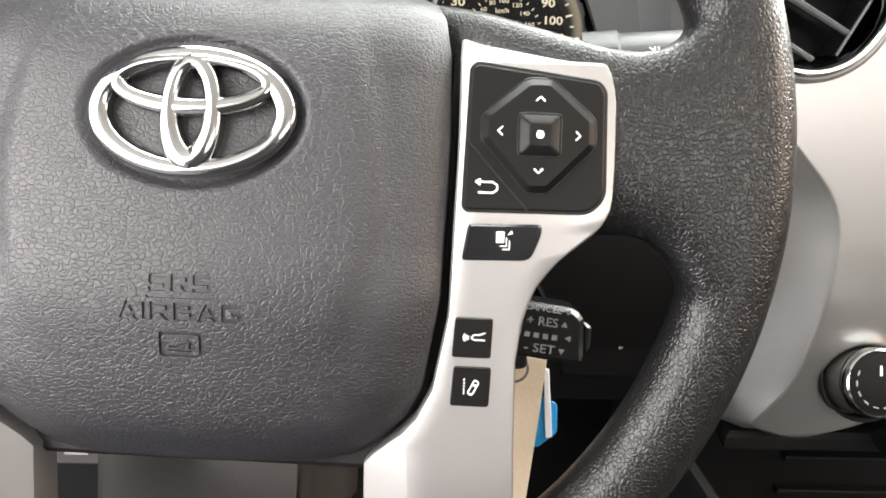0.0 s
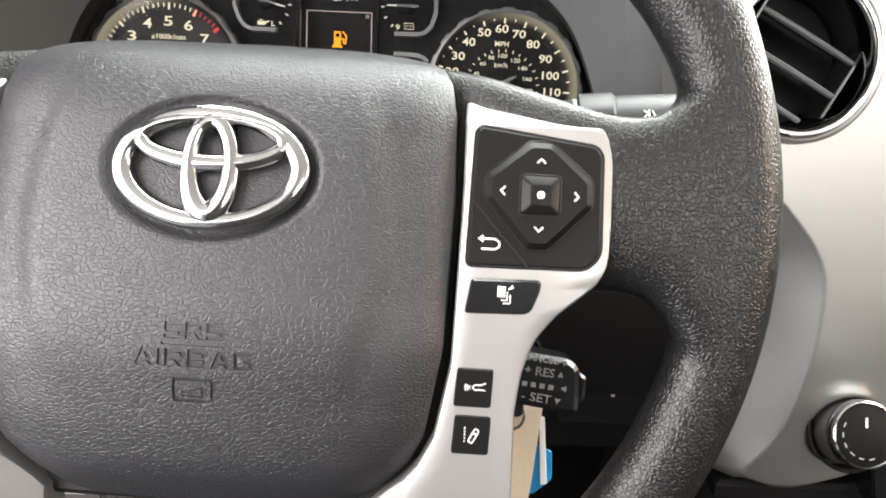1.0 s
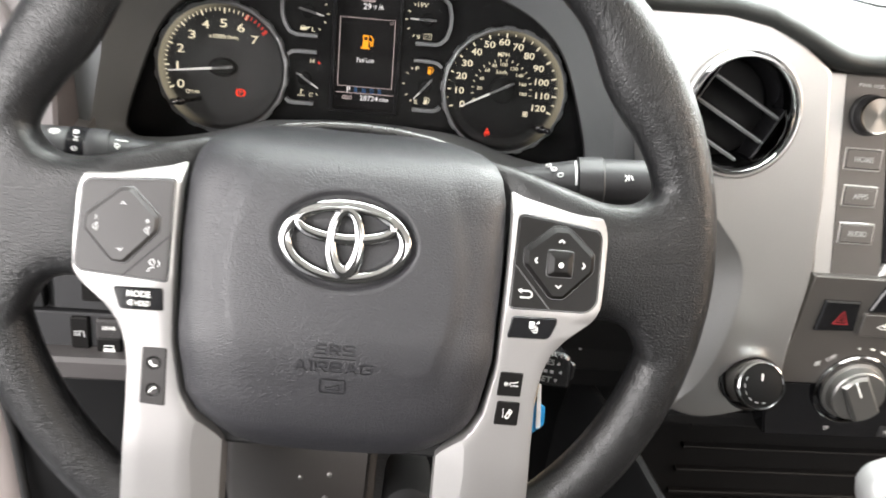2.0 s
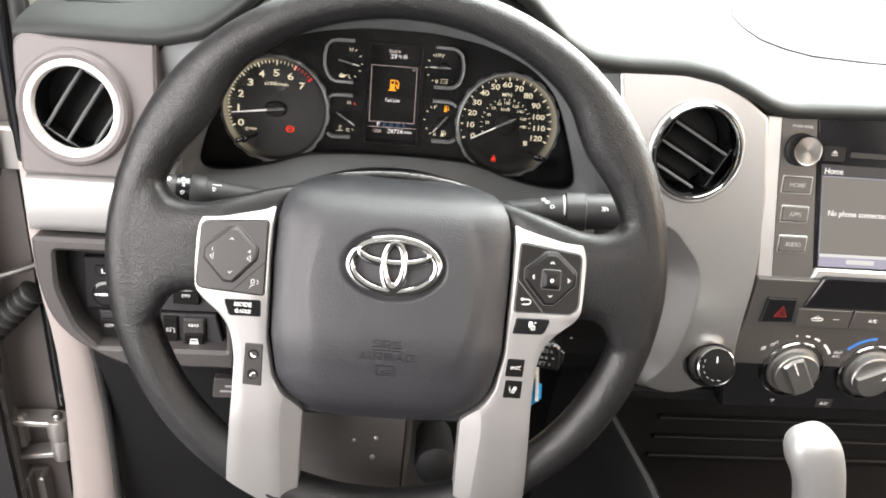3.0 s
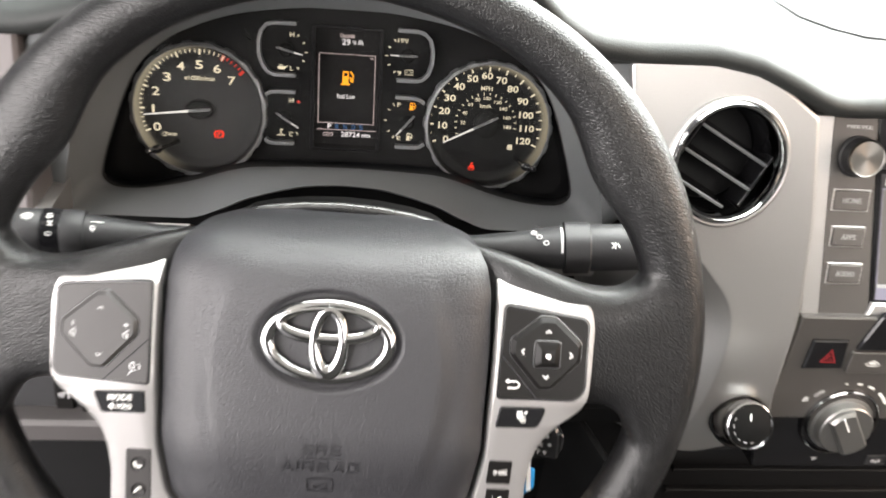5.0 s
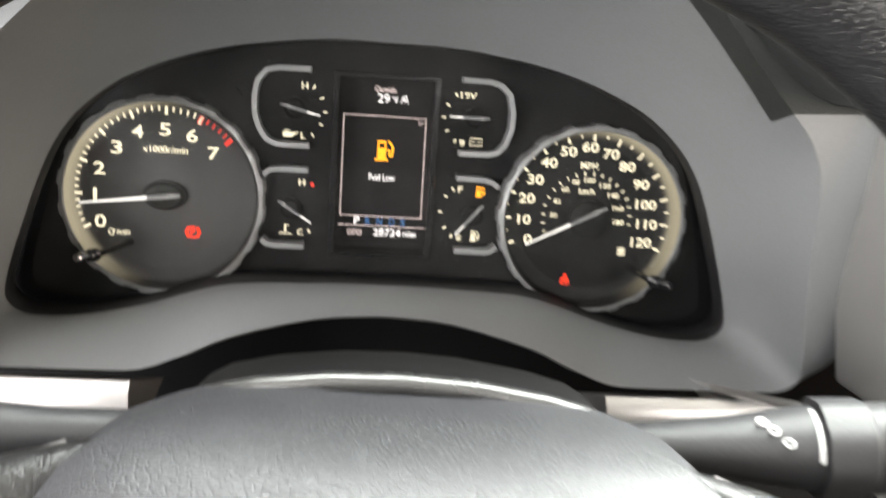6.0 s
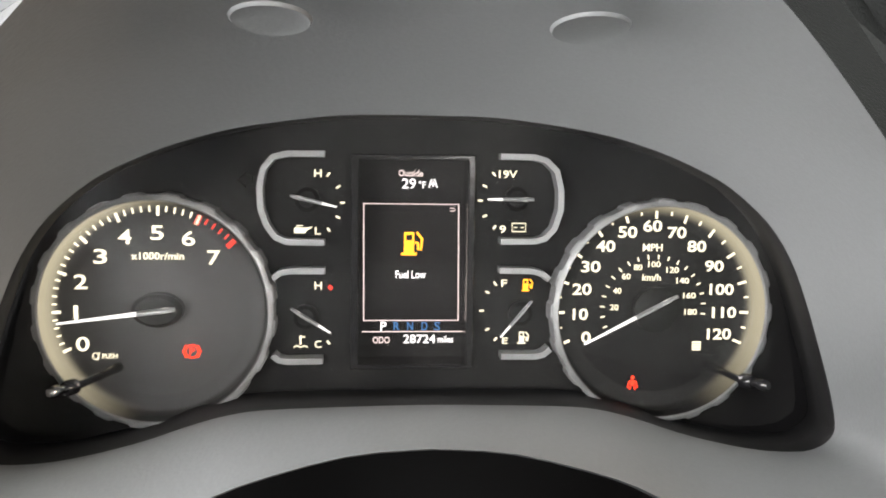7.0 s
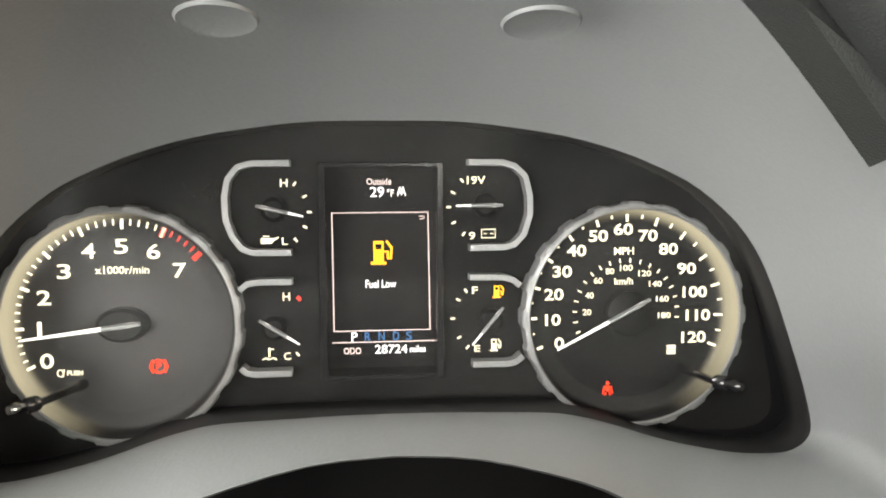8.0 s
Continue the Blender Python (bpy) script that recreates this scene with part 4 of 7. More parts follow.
def build_cluster():
    ic = thing("instrument_cluster", CLUSTER, "lit instrument cluster with two round dials and a centre display", "instrument cluster")
    outline = [(x * 1.16, y * 1.14 - 0.004) for x, y in mirrored(BEZEL)]
    part("back_plate", prism("back_plate", outline, -0.03, -0.001, DIAL_BLACK, 0.0005, holes=[[(-0.0285, -0.04), (0.0262, -0.04), (0.0262, 0.0592), (-0.0285, 0.0592)]]), ic, "black back plate")
    tc = (-0.1195, -0.0125)
    t = big_dial(ic, "tachometer", tc, "rev counter with reflected glow in its charcoal face, cream numerals", DIAL, 0.1, 165)
    ang = [205.4 - 23.35 * i for i in range(8)]
    ticks(t, (-0.0010, 0), 0.0437, 0.0484, ang[:7], 0.0014, GLOW, 0.0)
    minor = [205.4 - 23.35 * (i + k / 5) for i in range(6) for k in range(1, 5)]
    ticks(t, (-0.0010, 0), 0.0455, 0.0484, minor, 0.0008, GLOW, 0.0)
    ticks(t, (-0.0010, 0), 0.0437, 0.0484, [ang[6], ang[7]], 0.0024, RED_MARK, 0.0, "red_zone")
    ticks(t, (-0.0010, 0), 0.0455, 0.0484, [ang[6] - 23.35 * k / 5 for k in range(1, 5)], 0.0009, RED_MARK, 0.0, "red_zone")
    for k, (x, y) in enumerate([(-0.1547, -0.0291), (-0.1586, -0.0142), (-0.1549, 0.0002), (-0.1457, 0.0121), (-0.1346, 0.0213), (-0.1200, 0.0233), (-0.1057, 0.0207), (-0.0942, 0.0118)]):
        part("numeral", letters("numeral", str(k), GLOW, 0.0066, 0.0019 if k == 1 else 0.0060, (x - tc[0] + (0.0012 if k == 1 else 0), y - tc[1]), 0.0, bold=0.004 if k == 1 else 0.010), t)
    part("lettering", letters("lettering", "x1000r/min", GLOW, 0.0034, 0.0240, (-0.0004, 0.0249), 0.0), t)
    part("hub", lathe("hub", [(0.0094, 0), (0.0094, 0.005), (0.0075, 0.0075), (0.0, 0.0080)], DEEP_BLACK, 40), t, m=Matrix.Diagonal((1.25, 0.85, 1, 1)))
    part("needle", needle("needle", (0, 0), 187.2, 0.0440, 0.0090, 0.0012, 0.0005, 0.0085), t, "white-lit needle")
    part("needle_tail", needle_tail((0, 0), 187.2, 0.0090, 0.0012, 0.0085), t)
    bx, by = 0.0146, -0.0204
    part("warning_light", joined("brake", [stroke("w", oval(0.0030, 0.0030, (bx, by), 24), 0.0008, 0, 0.0004, RED_GLOW, close=True), stroke("w", [(bx - 0.0027, by + 0.0031), (bx - 0.0041, by), (bx - 0.0027, by - 0.0031)], 0.0007, 0, 0.0004, RED_GLOW), stroke("w", [(bx + 0.0027, by + 0.0031), (bx + 0.0041, by), (bx + 0.0027, by - 0.0031)], 0.0007, 0, 0.0004, RED_GLOW), letters("w", "P", RED_GLOW, 0.0034, 0.0024, (bx, by), 0.0)]), t, "red parking brake light")
    part("lettering", letters("lettering", "PUSH", GLOW, 0.0022, 0.0068, (-0.0230, -0.0224), 0.0), t)
    part("dimmer_mark", joined("dimmer", [stroke("d", oval(0.0013, 0.0016, (-0.0295, -0.0224), 12), 0.0004, 0, 0.0004, GLOW, close=True), stroke("d", [(-0.0277, -0.0207), (-0.0285, -0.0243)], 0.0004, 0, 0.0004, GLOW)]), t)

    sc = (0.1195, -0.0130)
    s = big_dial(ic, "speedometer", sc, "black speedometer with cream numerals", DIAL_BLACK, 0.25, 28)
    nums = [(0.0848, -0.0269), (0.0816, -0.0154), (0.0821, -0.0030), (0.0862, 0.0081), (0.0932, 0.0182), (0.1040, 0.0252), (0.1164, 0.0283), (0.1288, 0.0251), (0.1391, 0.0184), (0.1485, 0.0086), (0.1528, -0.0030), (0.1546, -0.0146), (0.1525, -0.0255)]
    dc = (0.1182, -0.0126)
    for k, (x, y) in enumerate(nums):
        text = str(10 * k)
        part("numeral", letters("numeral", text, GLOW, 0.0053, 0.0047 * len(text) - (0.0018 if "1" in text else 0), (x - sc[0], y - sc[1]), 0.0, bold=0.016), s)
    off = (dc[0] - sc[0], dc[1] - sc[1])
    ang = [201.0 - 18.5 * i for i in range(13)]
    ticks(s, off, 0.0445, 0.0490, ang, 0.0013, GLOW, 0.0)
    ticks(s, off, 0.0465, 0.0490, [a - 9.25 for a in ang[:-1]], 0.0009, GLOW, 0.0)
    part("lettering", letters("lettering", "MPH", GLOW, 0.0036, 0.0098, (0.1168 - sc[0], 0.0177 - sc[1]), 0.0), s)
    part("lettering", letters("lettering", "km/h", GLOW, 0.0032, 0.0092, (0.1168 - sc[0], 0.0029 - sc[1]), 0.0), s)
    for k, (x, y) in enumerate([(0.0985, -0.0120), (0.0997, -0.0038), (0.1040, 0.0034), (0.1098, 0.0079), (0.1180, 0.0094), (0.1273, 0.0066), (0.1327, 0.0013), (0.1364, -0.0061), (0.1374, -0.0143)]):
        text = str(20 * (k + 1))
        part("numeral", letters("numeral", text, GLOW, 0.0028, 0.0021 * len(text), (x - sc[0], y - sc[1]), 0.0), s)
    ticks(s, off, 0.0246, 0.0268, [201 - 11.5 * i for i in range(19)], 0.0007, GLOW, 0.0)
    part("hub", lathe("hub", [(0.0110, 0), (0.0110, 0.005), (0.008, 0.0072), (0.0, 0.0076)], DEEP_BLACK, 40), s, m=Matrix.Translation((*off, 0)))
    part("needle", needle("needle", (0.1165 - sc[0], -0.0108 - sc[1]), 207.3, 0.0390, 0.0120, 0.0011, 0.0005, 0.0085), s, "white-lit needle")
    part("needle_tail", needle_tail((0.1165 - sc[0], -0.0108 - sc[1]), 207.3, 0.0120, 0.0011, 0.0085), s)
    x, y = 0.1091 - sc[0], -0.0502 - sc[1]
    belt = [prism("b", oval(0.0009, 0.0010, (x, y + 0.0028), 12), 0, 0.0004, RED_GLOW, 0.0001), prism("b", rounded([(x - 0.0010, y - 0.0012), (x + 0.0010, y - 0.0012), (x + 0.0013, y + 0.0014), (x - 0.0013, y + 0.0014)], 0.0004, 2), 0, 0.0004, RED_GLOW, 0.0001)]
    belt += [stroke("b", pts, 0.0006, 0, 0.0004, RED_GLOW) for pts in ([(x - 0.0016, y + 0.0012), (x - 0.0024, y - 0.0024)], [(x + 0.0016, y + 0.0012), (x + 0.0024, y - 0.0024)], [(x - 0.0009, y - 0.0017), (x - 0.0013, y - 0.0032)], [(x + 0.0009, y - 0.0017), (x + 0.0013, y - 0.0032)])]
    part("warning_light", joined("belt", belt), s, "red seat belt light")
    part("lamp_mark", joined("lamp", [stroke("l", [(0.1411 - sc[0] - 0.0022, -0.0315 - sc[1] + d), (0.1411 - sc[0] + 0.0022, -0.0315 - sc[1] + d)], 0.0008, 0, 0.0004, GLOW) for d in (-0.0018, -0.0006, 0.0006, 0.0018)]), s)

    # trip knobs on thin stalks
    for (bx, by), (tx, ty), tn, metal in (((-0.139, -0.0405), (-0.1445, -0.0385), 0.050, CHROME), ((0.147, -0.041), (0.1465, -0.0385), 0.050, BLACK_GLOSS)):
        k = part("trip_knob", tube("trip_knob", [(bx, by, -0.002), (bx * 0.7 + tx * 0.3, by * 0.7 + ty * 0.3, tn * 0.3), (tx, ty, tn - 0.008)], [0.0026, 0.0017, 0.0017], BLACK_GLOSS), ic, "black trip stalk with bright tip")
        aim = axis_frame((tx, ty, tn - 0.010), (tx * 1.12, ty * 0.99, tn + 0.02))
        part("collar", xf(lathe("collar", [(0.0, 0.0), (0.0030, 0.0), (0.0034, 0.0012), (0.0034, 0.0048), (0.0028, 0.0060), (0.0, 0.0062)], BLACK_GLOSS, 24), aim), k)
        part("tip", xf(lathe("tip", [(0.0, 0.006), (0.0017, 0.006), (0.0017, 0.0085), (0.0025, 0.0092), (0.0025, 0.0125), (0.0017, 0.0138), (0.0, 0.0140)], metal, 20), aim), k)

    # four small gauges
    small_gauge(ic, "small oil pressure gauge", [(-0.0426, 0.0608), (-0.0600, 0.0606), (-0.0660, 0.0590), (-0.0705, 0.0535), (-0.0721, 0.0455), (-0.0717, 0.0350), (-0.0690, 0.0275), (-0.0650, 0.0220), (-0.0600, 0.0199), (-0.0425, 0.0197)],
                [(-0.0410, 0.0513, 55), (-0.0364, 0.0455, 32), (-0.0344, 0.0381, 0), (-0.0365, 0.0312, -28), (-0.0409, 0.0252, -50)], [("H", -0.0459, 0.0518, 0.0036, 0.0034), ("L", -0.0460, 0.0247, 0.0034, 0.0026)],
                ((-0.0585, 0.0412), (-0.0371, 0.0362)), [joined("oil", [prism("o", [(-0.0570, 0.0235), (-0.0520, 0.0235), (-0.0500, 0.0262), (-0.0570, 0.0262)], 0, 0.0004, GLOW, 0.0001), stroke("o", [(-0.0510, 0.0252), (-0.0488, 0.0266)], 0.0007, 0, 0.0004, GLOW), stroke("o", [(-0.0560, 0.0270), (-0.0530, 0.0270)], 0.0005, 0, 0.0004, GLOW)])])
    small_gauge(ic, "small coolant temperature gauge", [(-0.0425, 0.0063), (-0.0580, 0.0063), (-0.0630, 0.0055), (-0.0665, 0.0026)],
                [(-0.0410, -0.0289, -50)], [("H", -0.0458, -0.0014, 0.0036, 0.0034), ("C", -0.0459, -0.0297, 0.0034, 0.0032)], ((-0.0583, -0.0120), (-0.0398, -0.0237)),
                [stroke("o", [(-0.0408, -0.0016), (-0.0392, -0.0032)], 0.0018, 0, 0.0004, RED_MARK), joined("temp", [stroke("o", [(-0.0542, -0.0255), (-0.0542, -0.0300)], 0.0009, 0, 0.0004, GLOW), stroke("o", [(-0.0542, -0.0262), (-0.0520, -0.0262)], 0.0005, 0, 0.0004, GLOW), stroke("o", [(-0.0575, -0.0312), (-0.0560, -0.0304), (-0.0542, -0.0312), (-0.0525, -0.0304), (-0.0508, -0.0312)], 0.0006, 0, 0.0004, GLOW)])])
    part("gauge_frame", stroke("frame", [(-0.0665, -0.0335), (-0.0640, -0.0358), (-0.0600, -0.0366), (-0.0434, -0.0364)], 0.0028, -0.002, 0.0075, RING), ic)
    small_gauge(ic, "small battery voltage gauge", [(0.0397, 0.0608), (0.0560, 0.0606), (0.0615, 0.0590), (0.0665, 0.0543), (0.0688, 0.0450), (0.0688, 0.0360), (0.0660, 0.0269), (0.0615, 0.0222), (0.0570, 0.0209), (0.0403, 0.0207)],
                [(0.0375, 0.0524, 128), (0.0332, 0.0467, 150), (0.0311, 0.0398, 180), (0.0334, 0.0324, 208), (0.0382, 0.0270, 232)], [("19V", 0.0443, 0.0525, 0.0036, 0.0088), ("9", 0.0422, 0.0261, 0.0034, 0.0030)], ((0.0564, 0.0406), (0.0342, 0.0405)),
                [joined("battery", [stroke("o", [(0.0468, 0.0250), (0.0534, 0.0250), (0.0534, 0.0290), (0.0468, 0.0290)], 0.0005, 0, 0.0004, GLOW, close=True), stroke("o", [(0.0478, 0.0270), (0.0492, 0.0270)], 0.0005, 0, 0.0004, GLOW), stroke("o", [(0.0510, 0.0270), (0.0524, 0.0270)], 0.0005, 0, 0.0004, GLOW)])])
    small_gauge(ic, "small fuel gauge near empty", [(0.0402, 0.0069), (0.0560, 0.0066), (0.0610, 0.0052), (0.0642, 0.0025)],
                [(0.0391, -0.0003, 128), (0.0354, -0.0046, 150), (0.0327, -0.0136, 180), (0.0357, -0.0228, 208), (0.0398, -0.0276, 232)], [("F", 0.0435, -0.0001, 0.0034, 0.0028), ("E", 0.0445, -0.0284, 0.0030, 0.0028)], ((0.0567, -0.0084), (0.0417, -0.0261)),
                [pump((0.0546, -0.0008), 0.0034, AMBER, 0.0), pump((0.0532, -0.0267), 0.0034, GLOW, 0.0)])
    part("gauge_frame", stroke("frame", [(0.0655, -0.0312), (0.0625, -0.0338), (0.0590, -0.0348), (0.0416, -0.0347)], 0.0028, -0.002, 0.0075, RING), ic)

    # centre display
    o = [(-0.0297, -0.0408), (0.0272, -0.0408), (0.0272, 0.0600), (-0.0297, 0.0600)]
    part("display_frame", prism("display_frame", rounded([(-0.0305, -0.0418), (0.0285, -0.0418), (0.0285, 0.0612), (-0.0305, 0.0612)], 0.001), -0.016, 0.003, BLACK_GLOSS, 0.0006, holes=[[(-0.0268, -0.0395), (0.0250, -0.0395), (0.0250, 0.0585), (-0.0268, 0.0585)]]), ic)
    dp = part("display", prism("display", o, -0.02, -0.0008, LCD_BACK, 0.0002), ic, "lit colour display with fuel warning", Matrix.Translation((0, 0, -0.0145)))
    def at(x, y):
        return (x, y)
    fr = [at(-0.0245, 0.0371), at(0.0224, 0.0371), at(0.0230, -0.0211), at(-0.0243, -0.0211)]
    part("screen_border", stroke("border", fr, 0.0006, -0.0006, -0.0002, LCD_PINK, close=True), dp)
    part("lettering", letters("lettering", "Outside", LCD_PINK, 0.0031, 0.0120, at(-0.0015, 0.0523), -0.0006), dp)
    part("lettering", letters("lettering", "29", LCD_WHITE, 0.0048, 0.0068, at(-0.0024, 0.0472), -0.0006), dp)
    part("lettering", letters("lettering", "°F", LCD_WHITE, 0.0033, 0.0034, at(0.0042, 0.0466), -0.0006), dp)
    part("lettering", letters("lettering", "Fuel Low", LCD_WHITE, 0.0038, 0.0150, at(-0.0011, 0.0021), -0.0006), dp)
    part("ice_mark", joined("ice", [stroke("i", [at(0.0075, 0.0452), at(0.0088, 0.0496)], 0.0005, -0.0006, -0.0002, LCD_WHITE), stroke("i", [at(0.0115, 0.0452), at(0.0101, 0.0496)], 0.0005, -0.0006, -0.0002, LCD_WHITE), stroke("i", [at(0.0084, 0.0470), at(0.0106, 0.0470)], 0.0005, -0.0006, -0.0002, LCD_WHITE), stroke("i", [at(0.0095, 0.0455), at(0.0095, 0.0486)], 0.0005, -0.0006, -0.0002, LCD_WHITE)]), dp)
    part("back_mark", joined("back", [stroke("i", [at(0.0180, 0.0352), at(0.0200, 0.0352), at(0.0206, 0.0345), at(0.0200, 0.0338), at(0.0182, 0.0338)], 0.0004, -0.0006, -0.0002, LCD_PINK)]), dp)
    part("fuel_symbol", pump(at(-0.0009, 0.0179), 0.0066, AMBER, -0.0006), dp, "amber fuel pump symbol")
    for ch, x, mat in (("P", -0.0144, LCD_WHITE), ("R", -0.0079, LCD_BLUE), ("N", -0.0011, LCD_BLUE), ("D", 0.0061, LCD_BLUE), ("S", 0.0125, LCD_BLUE)):
        part("lettering", letters("lettering", ch, mat, 0.0045 if ch == "P" else 0.0042, 0.0030, at(x, -0.0240), -0.0006), dp)
    part("screen_border", stroke("line", [at(-0.0252, -0.0268), at(0.0250, -0.0268)], 0.0004, -0.0006, -0.0002, LCD_PINK), dp)
    part("lettering", letters("lettering", "ODO", LCD_PINK, 0.0032, 0.0084, at(-0.0155, -0.0310), -0.0006), dp)
    part("lettering", letters("lettering", "28724", LCD_WHITE, 0.0042, 0.0160, at(0.0036, -0.0305), -0.0006), dp)
    part("lettering", letters("lettering", "miles", LCD_WHITE, 0.0033, 0.0078, at(0.0168, -0.0307), -0.0006), dp)
    # clear lens over the whole cluster
    edge = [(x * 0.995, y * 0.995, 0.029 + 0.24 * y) for x, y in mirrored(BEZEL)]
    me = mesh_of("lens", [(x, y, n) for x, y, n in edge] + [(x, y, n + 0.0012) for x, y, n in edge], [tuple(range(len(edge))), tuple(range(len(edge), 2 * len(edge)))], LENS)
    lens = part("lens", me, ic, "clear lens, slightly dusty, with veiling haze put into the film")
    lens.visible_shadow = False
    # turned-off arrow beside the oil gauge
    part("arrow_light", stroke("arrow", [(-0.0765, 0.0465), (-0.0795, 0.0465), (-0.0795, 0.0445), (-0.0835, 0.0483), (-0.0795, 0.0520), (-0.0795, 0.0500), (-0.0765, 0.0500)], 0.0009, -0.0012, 0.0006, DEEP_BLACK, close=True), ic)
    return ic


build_cluster()

# ---- cabin shell ----
def box(name, lo, hi, mat, bevel=0.003):
    o = [(lo[0], lo[1]), (hi[0], lo[1]), (hi[0], hi[1]), (lo[0], hi[1])]
    return prism(name, o, lo[2], hi[2], mat, bevel)


# ground lies out of view; added to bounce daylight upwards
solid("ground", prism("ground", rect(600, 600), -0.75, -0.60, SNOW, 0), "unseen pale snow outside, added to bounce daylight", "ground", kind="structure")
solid("floor", box("floor", (-0.52, -1.2, -0.06), (1.55, 1.24, 0.0), CARPET), "dark carpeted cabin floor", "floor", kind="structure")
solid("wall_front", box("wall_front", (-0.52, 1.24, 0.0), (1.55, 1.28, 0.76), BLACK), "dark bulkhead behind the dashboard", "wall", kind="structure")
# unseen closing walls; their dark tone keeps reflections in the silver low
solid("wall_rear", box("wall_rear", (-0.52, -1.24, 0.0), (1.55, -1.2, 1.40), CLOTH_DARK), "unseen rear cabin wall, dark to tone down reflections", "wall", kind="structure")
solid("wall_passenger", box("wall_passenger", (1.5, -1.2, 0.0), (1.55, 1.24, 0.82), CLOTH_DARK), "unseen passenger side wall, dark to tone down reflections", "wall", kind="structure")
solid("ceiling", box("ceiling", (-0.56, -1.24, 1.40), (1.59, 0.27, 1.44), HEADLINER), "pale cloth headliner", "ceiling", kind="structure")

# ---- dashboard ----
CX = -0.0645
# front edge of the padded top: across, forward, up
EDGE = [(-0.374, 0.456, 0.783), (-0.34, 0.449, 0.788), (-0.285, 0.447, 0.789), (-0.256, 0.444, 0.791), (-0.222, 0.436, 0.802), (-0.200, 0.430, 0.819), (-0.180, 0.424, 0.837), (-0.161, 0.418, 0.852), (-0.141, 0.413, 0.862), (-0.125, 0.408, 0.868), (CX, 0.405, 0.870), (-0.004, 0.408, 0.868), (0.012, 0.413, 0.862), (0.031, 0.418, 0.850), (0.049, 0.424, 0.832), (0.069, 0.430, 0.814), (0.091, 0.436, 0.802), (0.126, 0.444, 0.797), (0.175, 0.447, 0.797), (0.205, 0.445, 0.793), (0.232, 0.443, 0.783), (0.262, 0.444, 0.770), (0.285, 0.450, 0.766), (0.36, 0.452, 0.769), (0.60, 0.455, 0.772), (0.9, 0.455, 0.775), (1.5, 0.455, 0.775)]


def edge_at(x):
    xs = [e[0] for e in EDGE]
    return interp(x, xs, [e[1] for e in EDGE]), interp(x, xs, [e[2] for e in EDGE])


def top_flat(x):
    return interp(x, [-0.46, -0.30, -0.2, 0.1, 0.27, 0.4, 1.5], [0.774, 0.777, 0.826, 0.824, 0.790, 0.776, 0.774])


def build_dash_top():
    xs = sorted(set([round(-0.374 + 0.010 * i, 4) for i in range(77)] + [0.42, 0.5, 0.65, 0.8, 1.0, 1.25, 1.5]))
    rows = []
    # from under the lip, round the edge and back to the windscreen
    for dy, dz, f in ((0.060, -0.0235, 0), (0.040, -0.0205, 0), (0.020, -0.0180, 0), (0.010, -0.0165, 0), (0.0022, -0.0125, 0), (0.0, -0.009, 0), (-0.0005, -0.006, 0), (0.002, -0.0018, 0), (0.007, 0.0004, 0), (0.016, 0.0022, 0.03), (0.03, 0.004, 0.1), (0.06, 0.006, 0.28), (0.10, 0.007, 0.5), (0.16, 0.006, 0.75), (0.24, 0.004, 0.95), (0.36, 0.0, 1), (0.56, -0.008, 1), (0.78, -0.016, 1)):
        row = []
        for x in xs:
            y, z = edge_at(x)
            row.append((x, y + dy, (z * (1 - f) + top_flat(x) * f) + dz))
        rows.append(row)
    return loft("padded_top", rows, PAD_GREY, thick=0.004, angle=60)


# steps from the bezel to the front edge of the cowl
COWL_F = (0.0, 0.04, 0.18, 0.3, 0.42, 0.55, 0.64, 0.72, 0.78, 0.83, 0.88, 0.93, 1.0)


